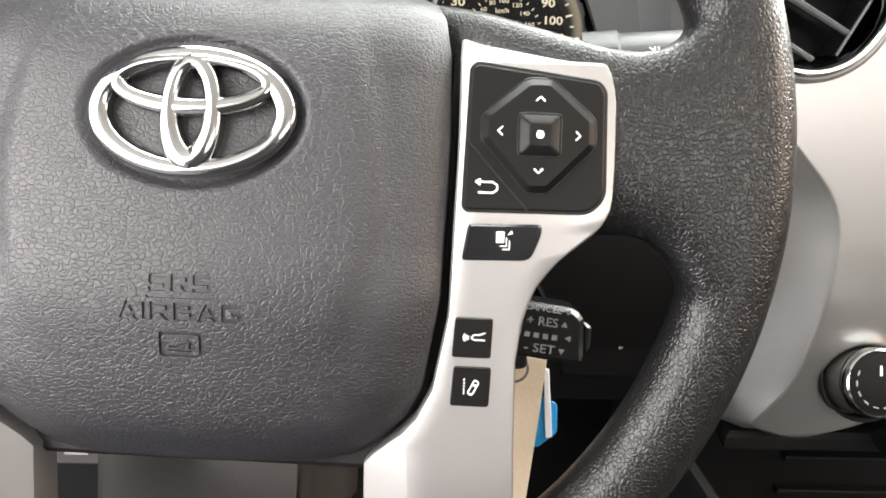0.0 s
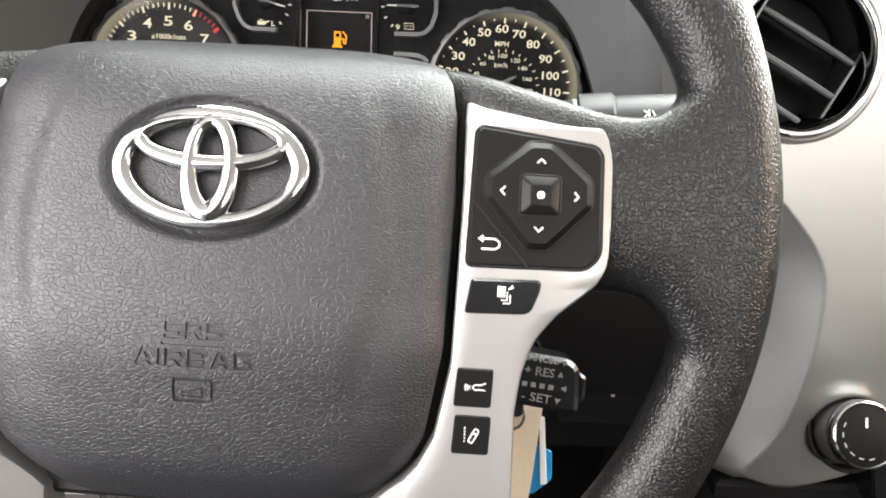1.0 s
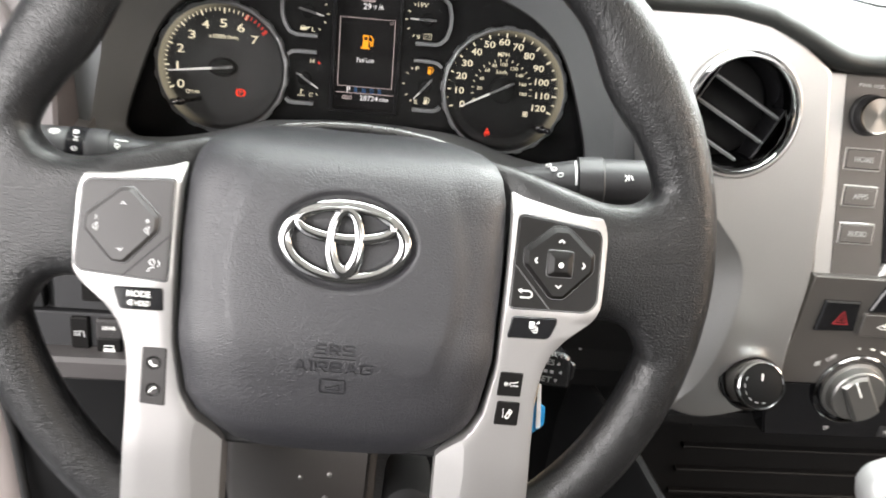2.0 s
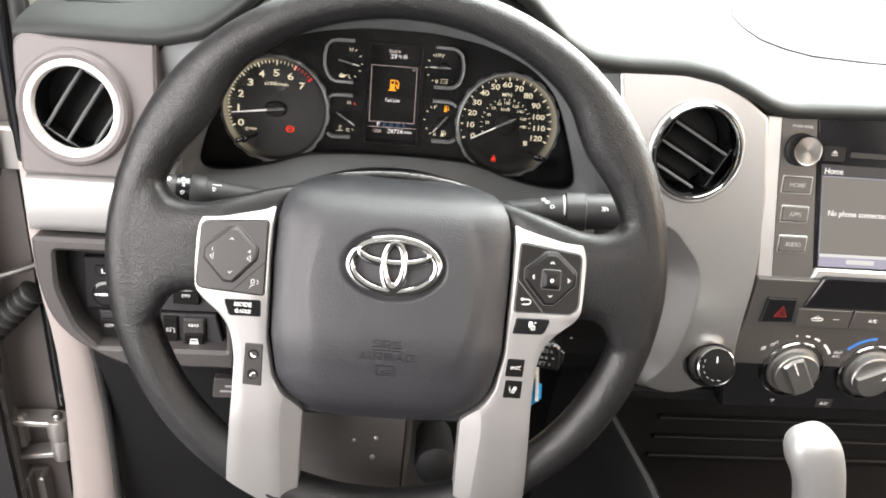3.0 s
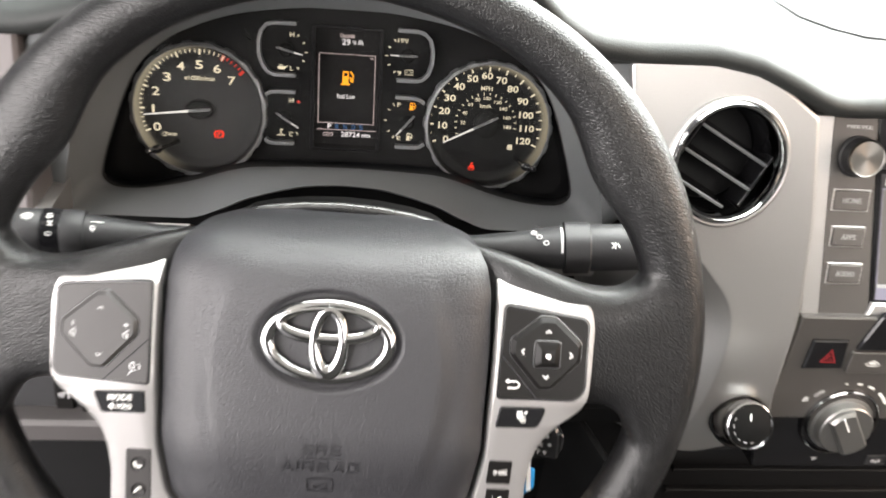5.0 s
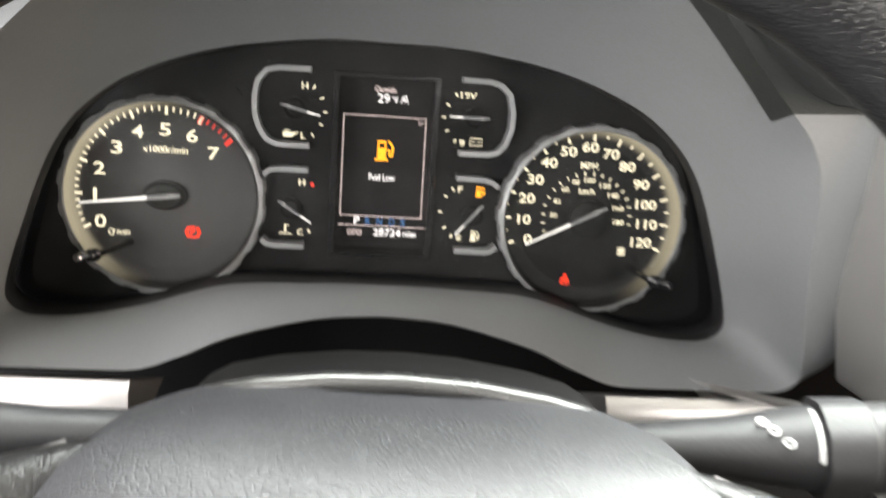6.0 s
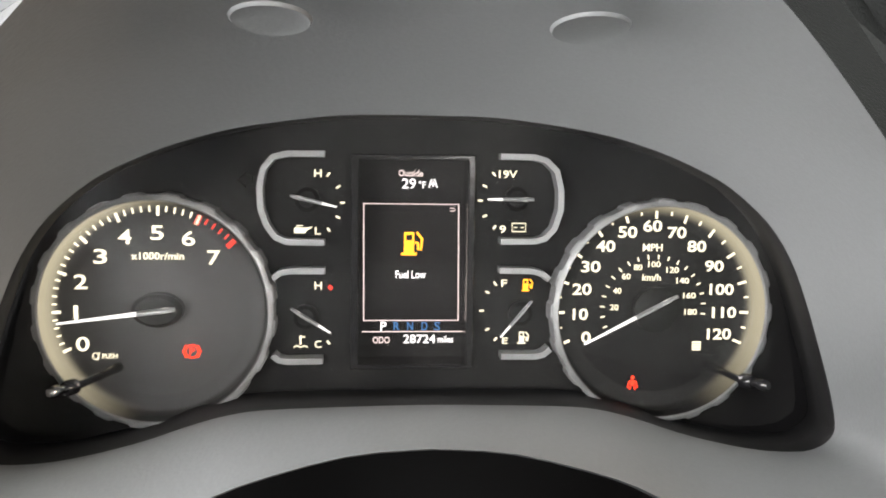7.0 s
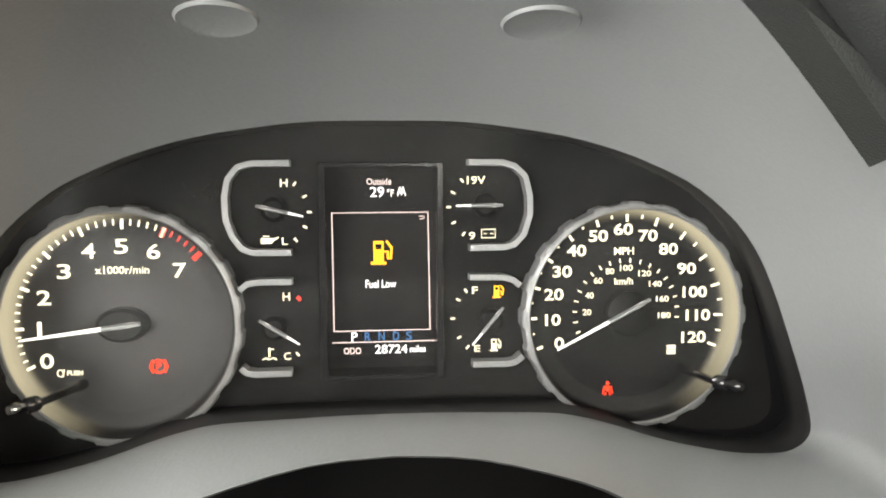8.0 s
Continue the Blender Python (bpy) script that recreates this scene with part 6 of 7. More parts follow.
def build_cruise_stalk():
    s = thing("cruise_stalk", WHEEL, "black cruise control stalk with grey lettering under the spoke", "stalk")
    body = rounded([(0.0985, -0.0768), (0.1345, -0.0808), (0.1340, -0.0622), (0.1300, -0.0588), (0.0995, -0.0552)], [0.003, 0.003, 0.003, 0.003, 0.003], 4)
    b = part("head", prism("head", body, -0.076, -0.055, BLACK_GLOSS, 0.0018), s, "black stalk head")
    part("push_end", prism("push_end", rounded([(0.1345, -0.0782), (0.1372, -0.0745), (0.1375, -0.0660), (0.1340, -0.0640)], 0.0012, 3), -0.075, -0.058, BLACK_GLOSS, 0.001), s)
    t = -0.10
    part("lettering", letters("lettering", "CANCEL", INK, 0.0024, 0.0145, (0.1182, -0.0590), -0.0552, 0.0003, t), b)
    part("lettering", letters("lettering", "+ RES", DIM_INK, 0.0033, 0.0118, (0.1182, -0.0641), -0.0552, 0.0003, t), b)
    part("lettering", letters("lettering", "- SET", DIM_INK, 0.0033, 0.0118, (0.1175, -0.0746), -0.0552, 0.0003, t), b)
    for x, y, a in ((0.1278, -0.0603, math.pi), (0.1266, -0.0652, 0), (0.1282, -0.0705, math.pi / 2), (0.1258, -0.0756, math.pi)):
        m = Matrix.Translation((x, y, 0)) @ Matrix.Rotation(a + t, 4, "Z")
        part("arrow_mark", xf(prism("arrow_mark", [(-0.0012, -0.0009), (0.0012, -0.0009), (0, 0.0013)], -0.0552, -0.0549, DIM_INK, 0.0001), m), b)
    part("symbol_bar", joined("symbol_bar", [stroke("l", [(0.1080 + 0.0035 * i, -0.0688 - 0.00035 * i), (0.1100 + 0.0035 * i, -0.0690 - 0.00035 * i)], 0.0019, -0.0552, -0.0549, DIM_INK) for i in range(5)]), b)
    part("arm", tube("arm", [(0.102, -0.067, -0.068), (0.09, -0.066, -0.085), (0.07, -0.062, -0.11)], [0.009, 0.0075, 0.007], BLACK), s)
    return s


build_cruise_stalk()


def build_key():
    k = thing("ignition_key", WHEEL, "ignition key with card and blue plastic tags hanging", "key")
    part("key_head", prism("key_head", rounded([(0.099, -0.070), (0.113, -0.070), (0.115, -0.088), (0.097, -0.088)], 0.004), -0.083, -0.076, BLACK, 0.001), k)
    part("key_ring", tube("key_ring", [(0.1095 + 0.006 * math.cos(a), -0.089 + 0.006 * math.sin(a), -0.0835) for a in [2 * math.pi * i / 20 for i in range(21)]], 0.0006, BRUSHED, 8, False), k, "steel split ring")
    part("card_tag", prism("card_tag", [(0.1010, -0.0835), (0.1238, -0.0865), (0.1212, -0.115), (0.1175, -0.150), (0.0975, -0.150)], -0.0905, -0.0898, PAPER, 0.0001), k, "plain buff card tag")
    part("blue_tag", prism("blue_tag", rounded([(0.1218, -0.103), (0.1295, -0.106), (0.1300, -0.1185), (0.1220, -0.1255), (0.1185, -0.125)], 0.0012, 3), -0.0935, -0.0925, BLUE, 0.0002), k, "blue plastic tag")
    part("white_strip", prism("white_strip", [(0.1228, -0.0905), (0.1252, -0.0908), (0.1280, -0.1205), (0.1250, -0.1210)], -0.0928, -0.0918, WHITE_TAG, 0.0002), k, "white plastic strip")
    return k


build_key()


# ---- centre stack ----
STACK_F = plane_frame((0.31, 0.455, 0.70), 18)
LOWER_F = plane_frame((0.31, 0.415, 0.575), 4)


def build_radio():
    r = thing("radio", STACK_F, "radio with touch screen lit in grey and taupe key strip", "radio")
    part("edge_strip", prism("edge_strip", [(-0.0425, 0.050), (-0.0285, 0.050), (-0.0145, -0.1005), (-0.0290, -0.1005)], -0.03, 0.0015, DASH_SILVER, 0.001), r, "satin silver edge strip")
    kp = part("key_strip", prism("key_strip", [(-0.0283, 0.050), (0.0052, 0.050), (0.0262, -0.1005), (-0.0143, -0.1005)], -0.03, 0.0005, STACK, 0.0006), r, "taupe key strip")
    for text, (u0, v0), (u1, v1) in (("HOME", (-0.0193, -0.0192), (0.0100, -0.0025)), ("APPS", (-0.0160, -0.0462), (0.0110, -0.0300)), ("AUDIO", (-0.0140, -0.0745), (0.0140, -0.0580))):
        c = ((u0 + u1) / 2, (v0 + v1) / 2)
        w, h = u1 - u0, v1 - v0
        part("key_frame", prism("key_frame", rect(w, h, 0.001, c), 0.0, 0.0010, DASH_SILVER, 0.0004, holes=[rect(w - 0.0022, h - 0.0022, 0.0008, c)]), kp)
        k = part("key", prism("key", rect(w - 0.0024, h - 0.0024, 0.0008, c), -0.002, 0.0022, STACK, 0.0007), kp)
        part("lettering", letters("lettering", text, DIM_INK, 0.0040, 0.0150 if text != "APPS" else 0.0115, c, 0.0022), k)
    part("lettering", letters("lettering", "PWR·VOL", INK, 0.0026, 0.020, (-0.0075, 0.0425), 0.0005), kp)
    m = Matrix.Translation((-0.0065, 0.0215, 0))
    k = part("volume_knob", lathe("volume_knob", [(0.0152, 0.0), (0.0150, 0.003), (0.0138, 0.004), (0.0134, 0.0125)], DARK, 48), r, "dark volume knob with spun metal cap", m)
    part("knob_cap", lathe("knob_cap", [(0.0134, 0.0120), (0.0137, 0.0133), (0.0130, 0.0147), (0.0122, 0.0141), (0.006, 0.0139), (0.0, 0.0138)], SPUN, 48), k, "spun metal cap")
    body = [(0.0055, 0.060), (0.205, 0.060), (0.205, -0.100), (0.0265, -0.100)]
    part("body", prism("body", body, -0.04, -0.001, BLACK_GLOSS, 0.001), r, "gloss black radio body")
    part("disc_slot", prism("disc_slot", rect(0.130, 0.0055, 0.001, (0.108, 0.0195)), -0.002, 0.0, DARK, 0.0005), r)
    k = part("eject_key", prism("eject_key", [(0.0160, 0.0125), (0.0370, 0.0125), (0.0370, 0.0270), (0.0145, 0.0270)], -0.002, 0.0008, BLACK, 0.0005), r)
    part("eject_mark", joined("eject_mark", [prism("e", [(0.0235, 0.0200), (0.0295, 0.0200), (0.0265, 0.0230)], 0.0008, 0.0011, INK, 0.0001), stroke("e", [(0.0235, 0.0185), (0.0295, 0.0185)], 0.0009, 0.0008, 0.0011, INK)]), k)
    sc = part("screen", prism("screen", [(0.0165, 0.0095), (0.185, 0.0095), (0.185, -0.0865), (0.0290, -0.0865)], -0.002, 0.0002, RADIO_DARK, 0.0002), r, "touch screen showing a grey menu")
    part("menu_field", prism("menu_field", [(0.0190, -0.0015), (0.183, -0.0015), (0.183, -0.0735), (0.0280, -0.0735)], 0.0002, 0.0004, RADIO_GREY, 0.0001), sc)
    part("menu_line", stroke("menu_line", [(0.183, -0.0012), (0.0188, -0.0012), (0.0278, -0.0735)], 0.0007, 0.0003, 0.0006, RADIO_LILAC), sc)
    part("menu_bar", prism("menu_bar", [(0.0282, -0.0738), (0.183, -0.0738), (0.183, -0.0862), (0.0292, -0.0862)], 0.0002, 0.0004, RADIO_LILAC, 0.0001), sc)
    part("menu_bar", prism("menu_bar", [(0.0282, -0.0738), (0.183, -0.0738), (0.183, -0.0768), (0.0287, -0.0768)], 0.0004, 0.0006, RADIO_LIGHT, 0.0001), sc)
    part("menu_bar", prism("menu_bar", rect(0.028, 0.0042, 0, (0.070, -0.0808)), 0.0004, 0.0007, RADIO_LIGHT, 0.0001), sc)
    part("lettering", letters("lettering", "Home", LCD_WHITE, 0.0056, 0.0178, (0.0290, 0.0040), 0.0003), sc)
    part("lettering", letters("lettering", "No phone connected.", LCD_WHITE, 0.0052, 0.0600, (0.0600, -0.0350), 0.0005), sc)
    part("lower_ledge", prism("lower_ledge", [(0.0268, -0.0880), (0.200, -0.0880), (0.200, -0.0985), (0.0225, -0.0985)], -0.002, 0.004, SILVER, 0.002), r, "pale ledge under the screen")
    return r


build_radio()


def arc_band(c, r, a0, a1, w, mat, n):
    return stroke("arc", [(c[0] + r * math.cos(radians(a0 + (a1 - a0) * i / 10)), c[1] + r * math.sin(radians(a0 + (a1 - a0) * i / 10))) for i in range(11)], w, n, n + 0.0004, mat)


def build_climate():
    p = thing("climate_panel", LOWER_F, "climate control panel with two turned metal knobs", "climate panel")
    upper = rounded([(-0.0300, 0.033), (-0.0320, -0.018), (-0.0385, -0.045), (-0.0385, -0.062), (0.230, -0.062), (0.230, 0.033)], [0.002, 0.02, 0.01, 0.002, 0.002, 0.002], 4)
    part("upper_face", prism("upper_face", upper, -0.06, 0.0, STACK, 0.001), p, "taupe upper face")
    part("lower_face", prism("lower_face", [(-0.0420, -0.0625), (0.230, -0.0625), (0.230, -0.1150), (-0.0300, -0.1150)], -0.06, -0.002, BLACK_GLOSS, 0.0015), p, "gloss black lower face")
    part("display_strip", prism("display_strip", rounded([(0.020, 0.006), (0.230, 0.006), (0.230, 0.038), (0.032, 0.038)], [0.002, 0.001, 0.001, 0.003], 3), -0.002, 0.003, BLACK_GLOSS, 0.001), p)
    for i, (a, b) in enumerate(((0.0165, 0.0705), (0.0715, 0.1245), (0.1255, 0.178))):
        k = part("key", prism("key", rounded([(a, -0.0150), (b, -0.0150), (b, 0.0045), (a + 0.001, 0.0045)], [0.003 if i == 0 else 0.0004, 0.0004, 0.0004, 0.0015], 3), -0.002, 0.0035, STACK, 0.0007), p)
        if i == 0:
            part("key_mark", joined("key_mark", [stroke("c", [(0.0310, -0.0062), (0.0335, -0.0045), (0.0370, -0.0028), (0.0405, -0.0045), (0.0430, -0.0062), (0.0405, -0.0075), (0.0335, -0.0075)], 0.0007, 0.0035, 0.0038, WHITE_INK, close=True), stroke("c", [(0.0345, -0.0052), (0.0395, -0.0052)], 0.0012, 0.0035, 0.0038, WHITE_INK)]), k)
            part("key_mark", stroke("c", [(0.0530, -0.0055), (0.0590, -0.0055)], 0.0006, 0.0035, 0.0038, INK), k)
        elif i == 1:
            part("lettering", letters("lettering", "A/C", WHITE_INK, 0.0034, 0.0090, (0.0930, -0.0052), 0.0035), k)
    # hazard key
    hz = part("hazard_key", prism("hazard_key", [(-0.0185, -0.0125), (0.0135, -0.0115), (0.0120, 0.0140), (-0.0165, 0.0140)], -0.002, 0.0030, BLACK_GLOSS, 0.0012), p, "black hazard key with red triangle")
    part("triangle_mark", stroke("tri", [(-0.0060, -0.0050), (0.0055, -0.0050), (0.0, 0.0058)], 0.0017, 0.0030, 0.0034, RED_PRINT, close=True), hz)
    part("triangle_mark", stroke("tri", [(-0.0028, -0.0030), (0.0025, -0.0030), (0.0, 0.0018)], 0.0009, 0.0030, 0.0034, RED_PRINT, close=True), hz)
    # knobs
    for c, lean, ridged in (((0.0305, -0.0655), 0.55, False), ((0.1105, -0.0655), -1.10, True)):
        m = Matrix.Translation((*c, 0))
        part("knob_ring", lathe("knob_ring", [(0.0322, 0.0), (0.0320, 0.002), (0.0305, 0.0028), (0.0298, 0.0015), (0.0298, -0.001)], CHROME, 64), p, "thin chrome ring", m)
        rib = (lambda a, r, z: 0.0004 * math.sin(a * 60) if r > 0.019 and 0.004 < z < 0.013 else 0.0) if ridged else None
        k = part("knob", lathe("knob", [(0.0262, 0.0), (0.0258, 0.003), (0.0232, 0.0040), (0.0224, 0.0105), (0.0212, 0.0118), (0.0, 0.0120)], KNOB_METAL, 180 if ridged else 64, 30, rib), p, "turned grey metal knob", m)
        q = Matrix.Rotation(lean, 4, "Z")
        arc = [(0.0213 * math.sin(radians(a)), 0.0213 * math.cos(radians(a))) for a in range(-30, 31, 6)]
        bar = arc + [(x, -y) for x, y in reversed(arc)]
        part("grip", xf(prism("grip", bar, 0.010, 0.0180, KNOB_METAL, 0.0022, dish=lambda u, v: -2.5 * v * v), q), k, "raised finger grip")
        part("pointer", xf(stroke("pointer", [(0, 0.005), (0, 0.0195)], 0.0014, 0.0170, 0.0181, WHITE_INK), q), k)
    c = (0.0305, -0.0655)
    part("fan_scale", joined("fan_scale", [arc_band(c, 0.0382, 100 - k * 15, 100 - k * 15 - (3 + 3.2 * k), 0.0014 + 0.0003 * k, WHITE_INK, 0.0) for k in range(3)] + [arc_band(c, 0.0382, 50, 30, 0.0026, WHITE_INK, 0.0)]), p, "white fan speed marks")
    part("lettering", letters("lettering", "OFF", INK, 0.0032, 0.0088, (0.0045, -0.0375), 0.0, 0.0004, 0.6), p)
    part("fan_mark", joined("fan_mark", [stroke("f", [(-0.0075, -0.0450 + d), (-0.0030, -0.0435 + d)], 0.0012, 0, 0.0004, INK) for d in (0, 0.0022)]), p)
    part("lettering", letters("lettering", "MAX", INK, 0.0030, 0.0082, (0.0720, -0.0445), 0.0), p)
    part("lettering", letters("lettering", "A/C", INK, 0.0030, 0.0075, (0.0710, -0.0488), 0.0), p)
    part("cold_scale", arc_band((0.1105, -0.0655), 0.0385, 140, 95, 0.0030, BLUE_PRINT, 0.0), p, "blue cold marks")
    s = part("socket_cap", prism("socket_cap", rect(0.0175, 0.0105, 0.001, (0.0770, -0.1070)), -0.003, -0.0012, DARK, 0.0005), p)
    part("lettering", letters("lettering", "AUX", INK, 0.0034, 0.0092, (0.0770, -0.1070), -0.0012), s)
    part("usb_mark", joined("usb_mark", [stroke("u", [(0.0195, -0.1050), (0.0240, -0.1045)], 0.0008, -0.002, -0.0016, INK), stroke("u", [(0.0205, -0.1075), (0.0235, -0.1055)], 0.0008, -0.002, -0.0016, INK)]), p)
    return p


build_climate()


def build_drive_knob():
    m = plane_frame((0.2, 0.436, 0.72), 12) @ Matrix.Translation((0.0505, -0.2055, -0.0125)) @ Matrix.Rotation(radians(-15), 4, "X")
    k = thing("drive_selector_knob", m, "black drive selector knob with bright chrome ring", "knob")
    part("socket", lathe("socket", [(0.0235, 0.001), (0.0228, 0.0016), (0.0213, 0.0002), (0.0205, -0.02), (0.0, -0.02)], BLACK, 48), k)
    part("barrel", lathe("barrel", [(0.0188, -0.02), (0.0186, 0.014), (0.0180, 0.015)], STACK, 48), k)
    part("chrome_ring", lathe("chrome_ring", [(0.0184, 0.012), (0.0192, 0.0135), (0.0193, 0.0160), (0.0187, 0.0172), (0.0190, 0.0184), (0.0186, 0.0204), (0.0176, 0.0210), (0.0170, 0.0202)], CHROME, 64), k, "bright chrome ring")
    part("face", lathe("face", [(0.0172, 0.0200), (0.0164, 0.0204), (0.0, 0.0206)], DEEP_BLACK, 48), k)
    part("pointer", stroke("pointer", [(0, 0.004), (0, 0.0095)], 0.0012, 0.0206, 0.0210, WHITE_INK), k)
    part("setting_marks", joined("setting_marks", [arc_band((0, 0), 0.0132, a, a + 12, 0.0007, DIM_INK, 0.0205) for a in (150, 175, 200, 225, 250, 275)]), k)
    return k


build_drive_knob()


# ---- driver's switches ----
def build_switches():
    m = plane_frame((0, 0.411, 0.609), 8) @ Matrix.Translation((0, 0, -0.02))
    a = thing("mirror_switch", m, "black mirror switch panel with white marks", "switch panel")
    part("plate", prism("plate", [(-0.3340, -0.0690), (-0.285, -0.0690), (-0.285, -0.0190), (-0.3340, -0.0190)], -0.012, 0.0, BLACK, 0.001), a)
    part("selector", prism("selector", rect(0.020, 0.0105, 0.002, (-0.3140, -0.0310)), -0.002, 0.002, BLACK_GLOSS, 0.0008), a)
    part("lettering", letters("lettering", "L", WHITE_INK, 0.0042, 0.0030, (-0.3165, -0.0310), 0.002), a)
    part("mirror_pad", lathe("mirror_pad", [(0.0125, -0.001), (0.0125, 0.0035), (0.010, 0.005), (0.0, 0.004)], BLACK_GLOSS, 32), a, m=Matrix.Translation((-0.3150, -0.0530, 0)))
    part("arrow_mark", joined("arrow_mark", [prism("m", [(-0.3255, -0.0530), (-0.3225, -0.0515), (-0.3225, -0.0545)], 0.0046, 0.0050, WHITE_INK, 0.0001), stroke("m", [(-0.3215, -0.0530), (-0.3095, -0.0530)], 0.0022, 0.0046, 0.0050, INK)]), a)
    b = thing("door_switch", m, "black switch panel with door and lamp keys", "switch panel")
    part("plate", prism("plate", [(-0.3215, -0.1030), (-0.2125, -0.1030), (-0.2200, -0.0715), (-0.3235, -0.0715)], -0.012, 0.0, DARK, 0.001), b)
    part("upper_plate", prism("upper_plate", [(-0.2780, -0.0690), (-0.2150, -0.0690), (-0.2150, -0.0300), (-0.2780, -0.0300)], -0.012, -0.001, DARK, 0.001), b)
    for u0, u1, v0, v1, words in ((-0.3215, -0.3070, -0.0965, -0.0785, ("OFF",)), (-0.2665, -0.2535, -0.0990, -0.0735, ()), (-0.2570, -0.2335, -0.0600, -0.0360, ("DOOR", "OFF"))):
        c = ((u0 + u1) / 2, (v0 + v1) / 2)
        k = part("key", prism("key", rect(u1 - u0, v1 - v0, 0.0015, c), -0.002, 0.0035, BUTTON, 0.001), b)
        for i, w in enumerate(words):
            part("lettering", letters("lettering", w, INK, 0.0028, 0.0026 * len(w), (c[0], c[1] + 0.003 - 0.006 * i), 0.0035), k)
        if not words:
            part("lamp_symbol", joined("lamp_symbol", [stroke("l", [(c[0] - 0.004, c[1] + d), (c[0] - 0.001, c[1] + d)], 0.0006, 0.0035, 0.0038, INK) for d in (-0.0015, 0, 0.0015)] + [stroke("l", [(c[0], c[1] - 0.0022), (c[0], c[1] + 0.0022), (c[0] + 0.003, c[1] + 0.0015), (c[0] + 0.0035, c[1] - 0.003)], 0.0007, 0.0035, 0.0038, INK)]), k)
    r = part("rear_window_rocker", prism("rear_window_rocker", rect(0.0195, 0.0290, 0.002, (-0.2385, -0.0885)), -0.002, 0.0050, BUTTON_GREY, 0.0018), b, "grey rear window rocker")
    part("rocker_lower", prism("rocker_lower", rect(0.0180, 0.0145, 0.002, (-0.2385, -0.0950)), 0.004, 0.0068, BUTTON, 0.0014), r)
    part("lettering", letters("lettering", "REAR", WHITE_INK, 0.0026, 0.0095, (-0.2385, -0.0800), 0.0050), r)
    part("window_mark", joined("window_mark", [stroke("w", [(-0.2425, -0.0980), (-0.2345, -0.0980), (-0.2355, -0.0935), (-0.2415, -0.0935)], 0.0008, 0.0068, 0.0072, WHITE_INK, close=True), prism("w", rect(0.0070, 0.0020, 0, (-0.2385, -0.0968)), 0.0068, 0.0072, WHITE_INK, 0.0001)]), r)


build_switches()


def build_release():
    h = thing("hood_release", plane_frame((-0.2145, 0.448, 0.4295), 8), "dark plastic release handle with pale marking under the dash", "handle")
    part("handle", prism("handle", rounded([(-0.017, -0.011), (0.017, -0.011), (0.018, 0.010), (-0.015, 0.012)], 0.003), -0.016, 0.006, DARK_WARM, 0.0015), h)
    for x, y, l in ((0.0005, 0.0035, 0.009), (-0.0015, -0.0025, 0.015)):
        part("marking_bar", prism("marking_bar", rect(l, 0.0022, 0, (x, y)), 0.0058, 0.0063, DIM_INK, 0.0001), h)


build_release()


# ---- outlet panel behind the wheel, console and selector ----
def build_outlet():
    m = plane_frame((0.13, 0.4395, 0.535), 3)
    o = thing("outlet_panel", m, "black outlet panel with dim lettering, deepened for shade under the dash", "outlet panel")
    # plate is blackened to hold the shade behind the wheel
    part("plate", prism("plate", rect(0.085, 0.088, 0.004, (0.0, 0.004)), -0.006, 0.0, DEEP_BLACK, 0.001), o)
    part("seam", stroke("seam", [(-0.040, 0.0155), (0.040, 0.0155)], 0.0010, 0.0, 0.0004, DARK), o)
    part("lettering", letters("lettering", "OUTPUT", DIM_INK, 0.0036, 0.0215, (-0.001, 0.0010), 0.0), o)
    part("key_mark", joined("key_mark", [prism("k", rect(0.0050, 0.0022, 0, (-0.010, 0.0360)), 0, 0.0004, DIM_INK, 0.0001), stroke("k", [(-0.0125, 0.0320), (-0.0075, 0.0320)], 0.0012, 0, 0.0004, DIM_INK)]), o)
    part("lamp_mark", prism("lamp_mark", rect(0.0022, 0.0016, 0, (-0.0085, -0.020)), 0, 0.0004, DIM_INK, 0.0001), o)
    return o


build_outlet()


def build_console():
    c = thing("centre_console", pose(0, 0, 0), "black centre console with ribbed open tray", "console")
    rows = []
    for x, y, z in ((0.128, 0.46, 0.478), (0.150, 0.40, 0.468), (0.172, 0.31, 0.455), (0.190, 0.20, 0.430), (0.205, 0.05, 0.395)):
        rows.append([(x - 0.012, y, 0.02), (x - 0.006, y, z - 0.05), (x, y, z - 0.006), (x + 0.004, y, z - 0.001), (x + 0.010, y, z - 0.002), (x + 0.015, y, z - 0.008), (x + 0.022, y, z - 0.06), (x + 0.026, y, z - 0.14)])
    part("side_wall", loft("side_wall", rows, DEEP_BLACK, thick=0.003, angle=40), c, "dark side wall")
    part("tray", box("tray", (0.15, -0.2, 0.27), (0.62, 0.52, 0.30), BLACK), c)
    part("tray_back", box("tray_back", (0.15, 0.500, 0.27), (0.62, 0.512, 0.47), BLACK), c)
    part("tray_lip", box("tray_lip", (0.19, 0.428, 0.452), (0.62, 0.50, 0.463), BLACK, 0.003), c)
    for i in range(4):
        z = 0.305 + 0.030 * i
        part("rib", box("rib", (0.262, 0.494 - 0.001 * i, z), (0.60, 0.5005, z + 0.004), BLACK, 0.001), c)
    return c


build_console()


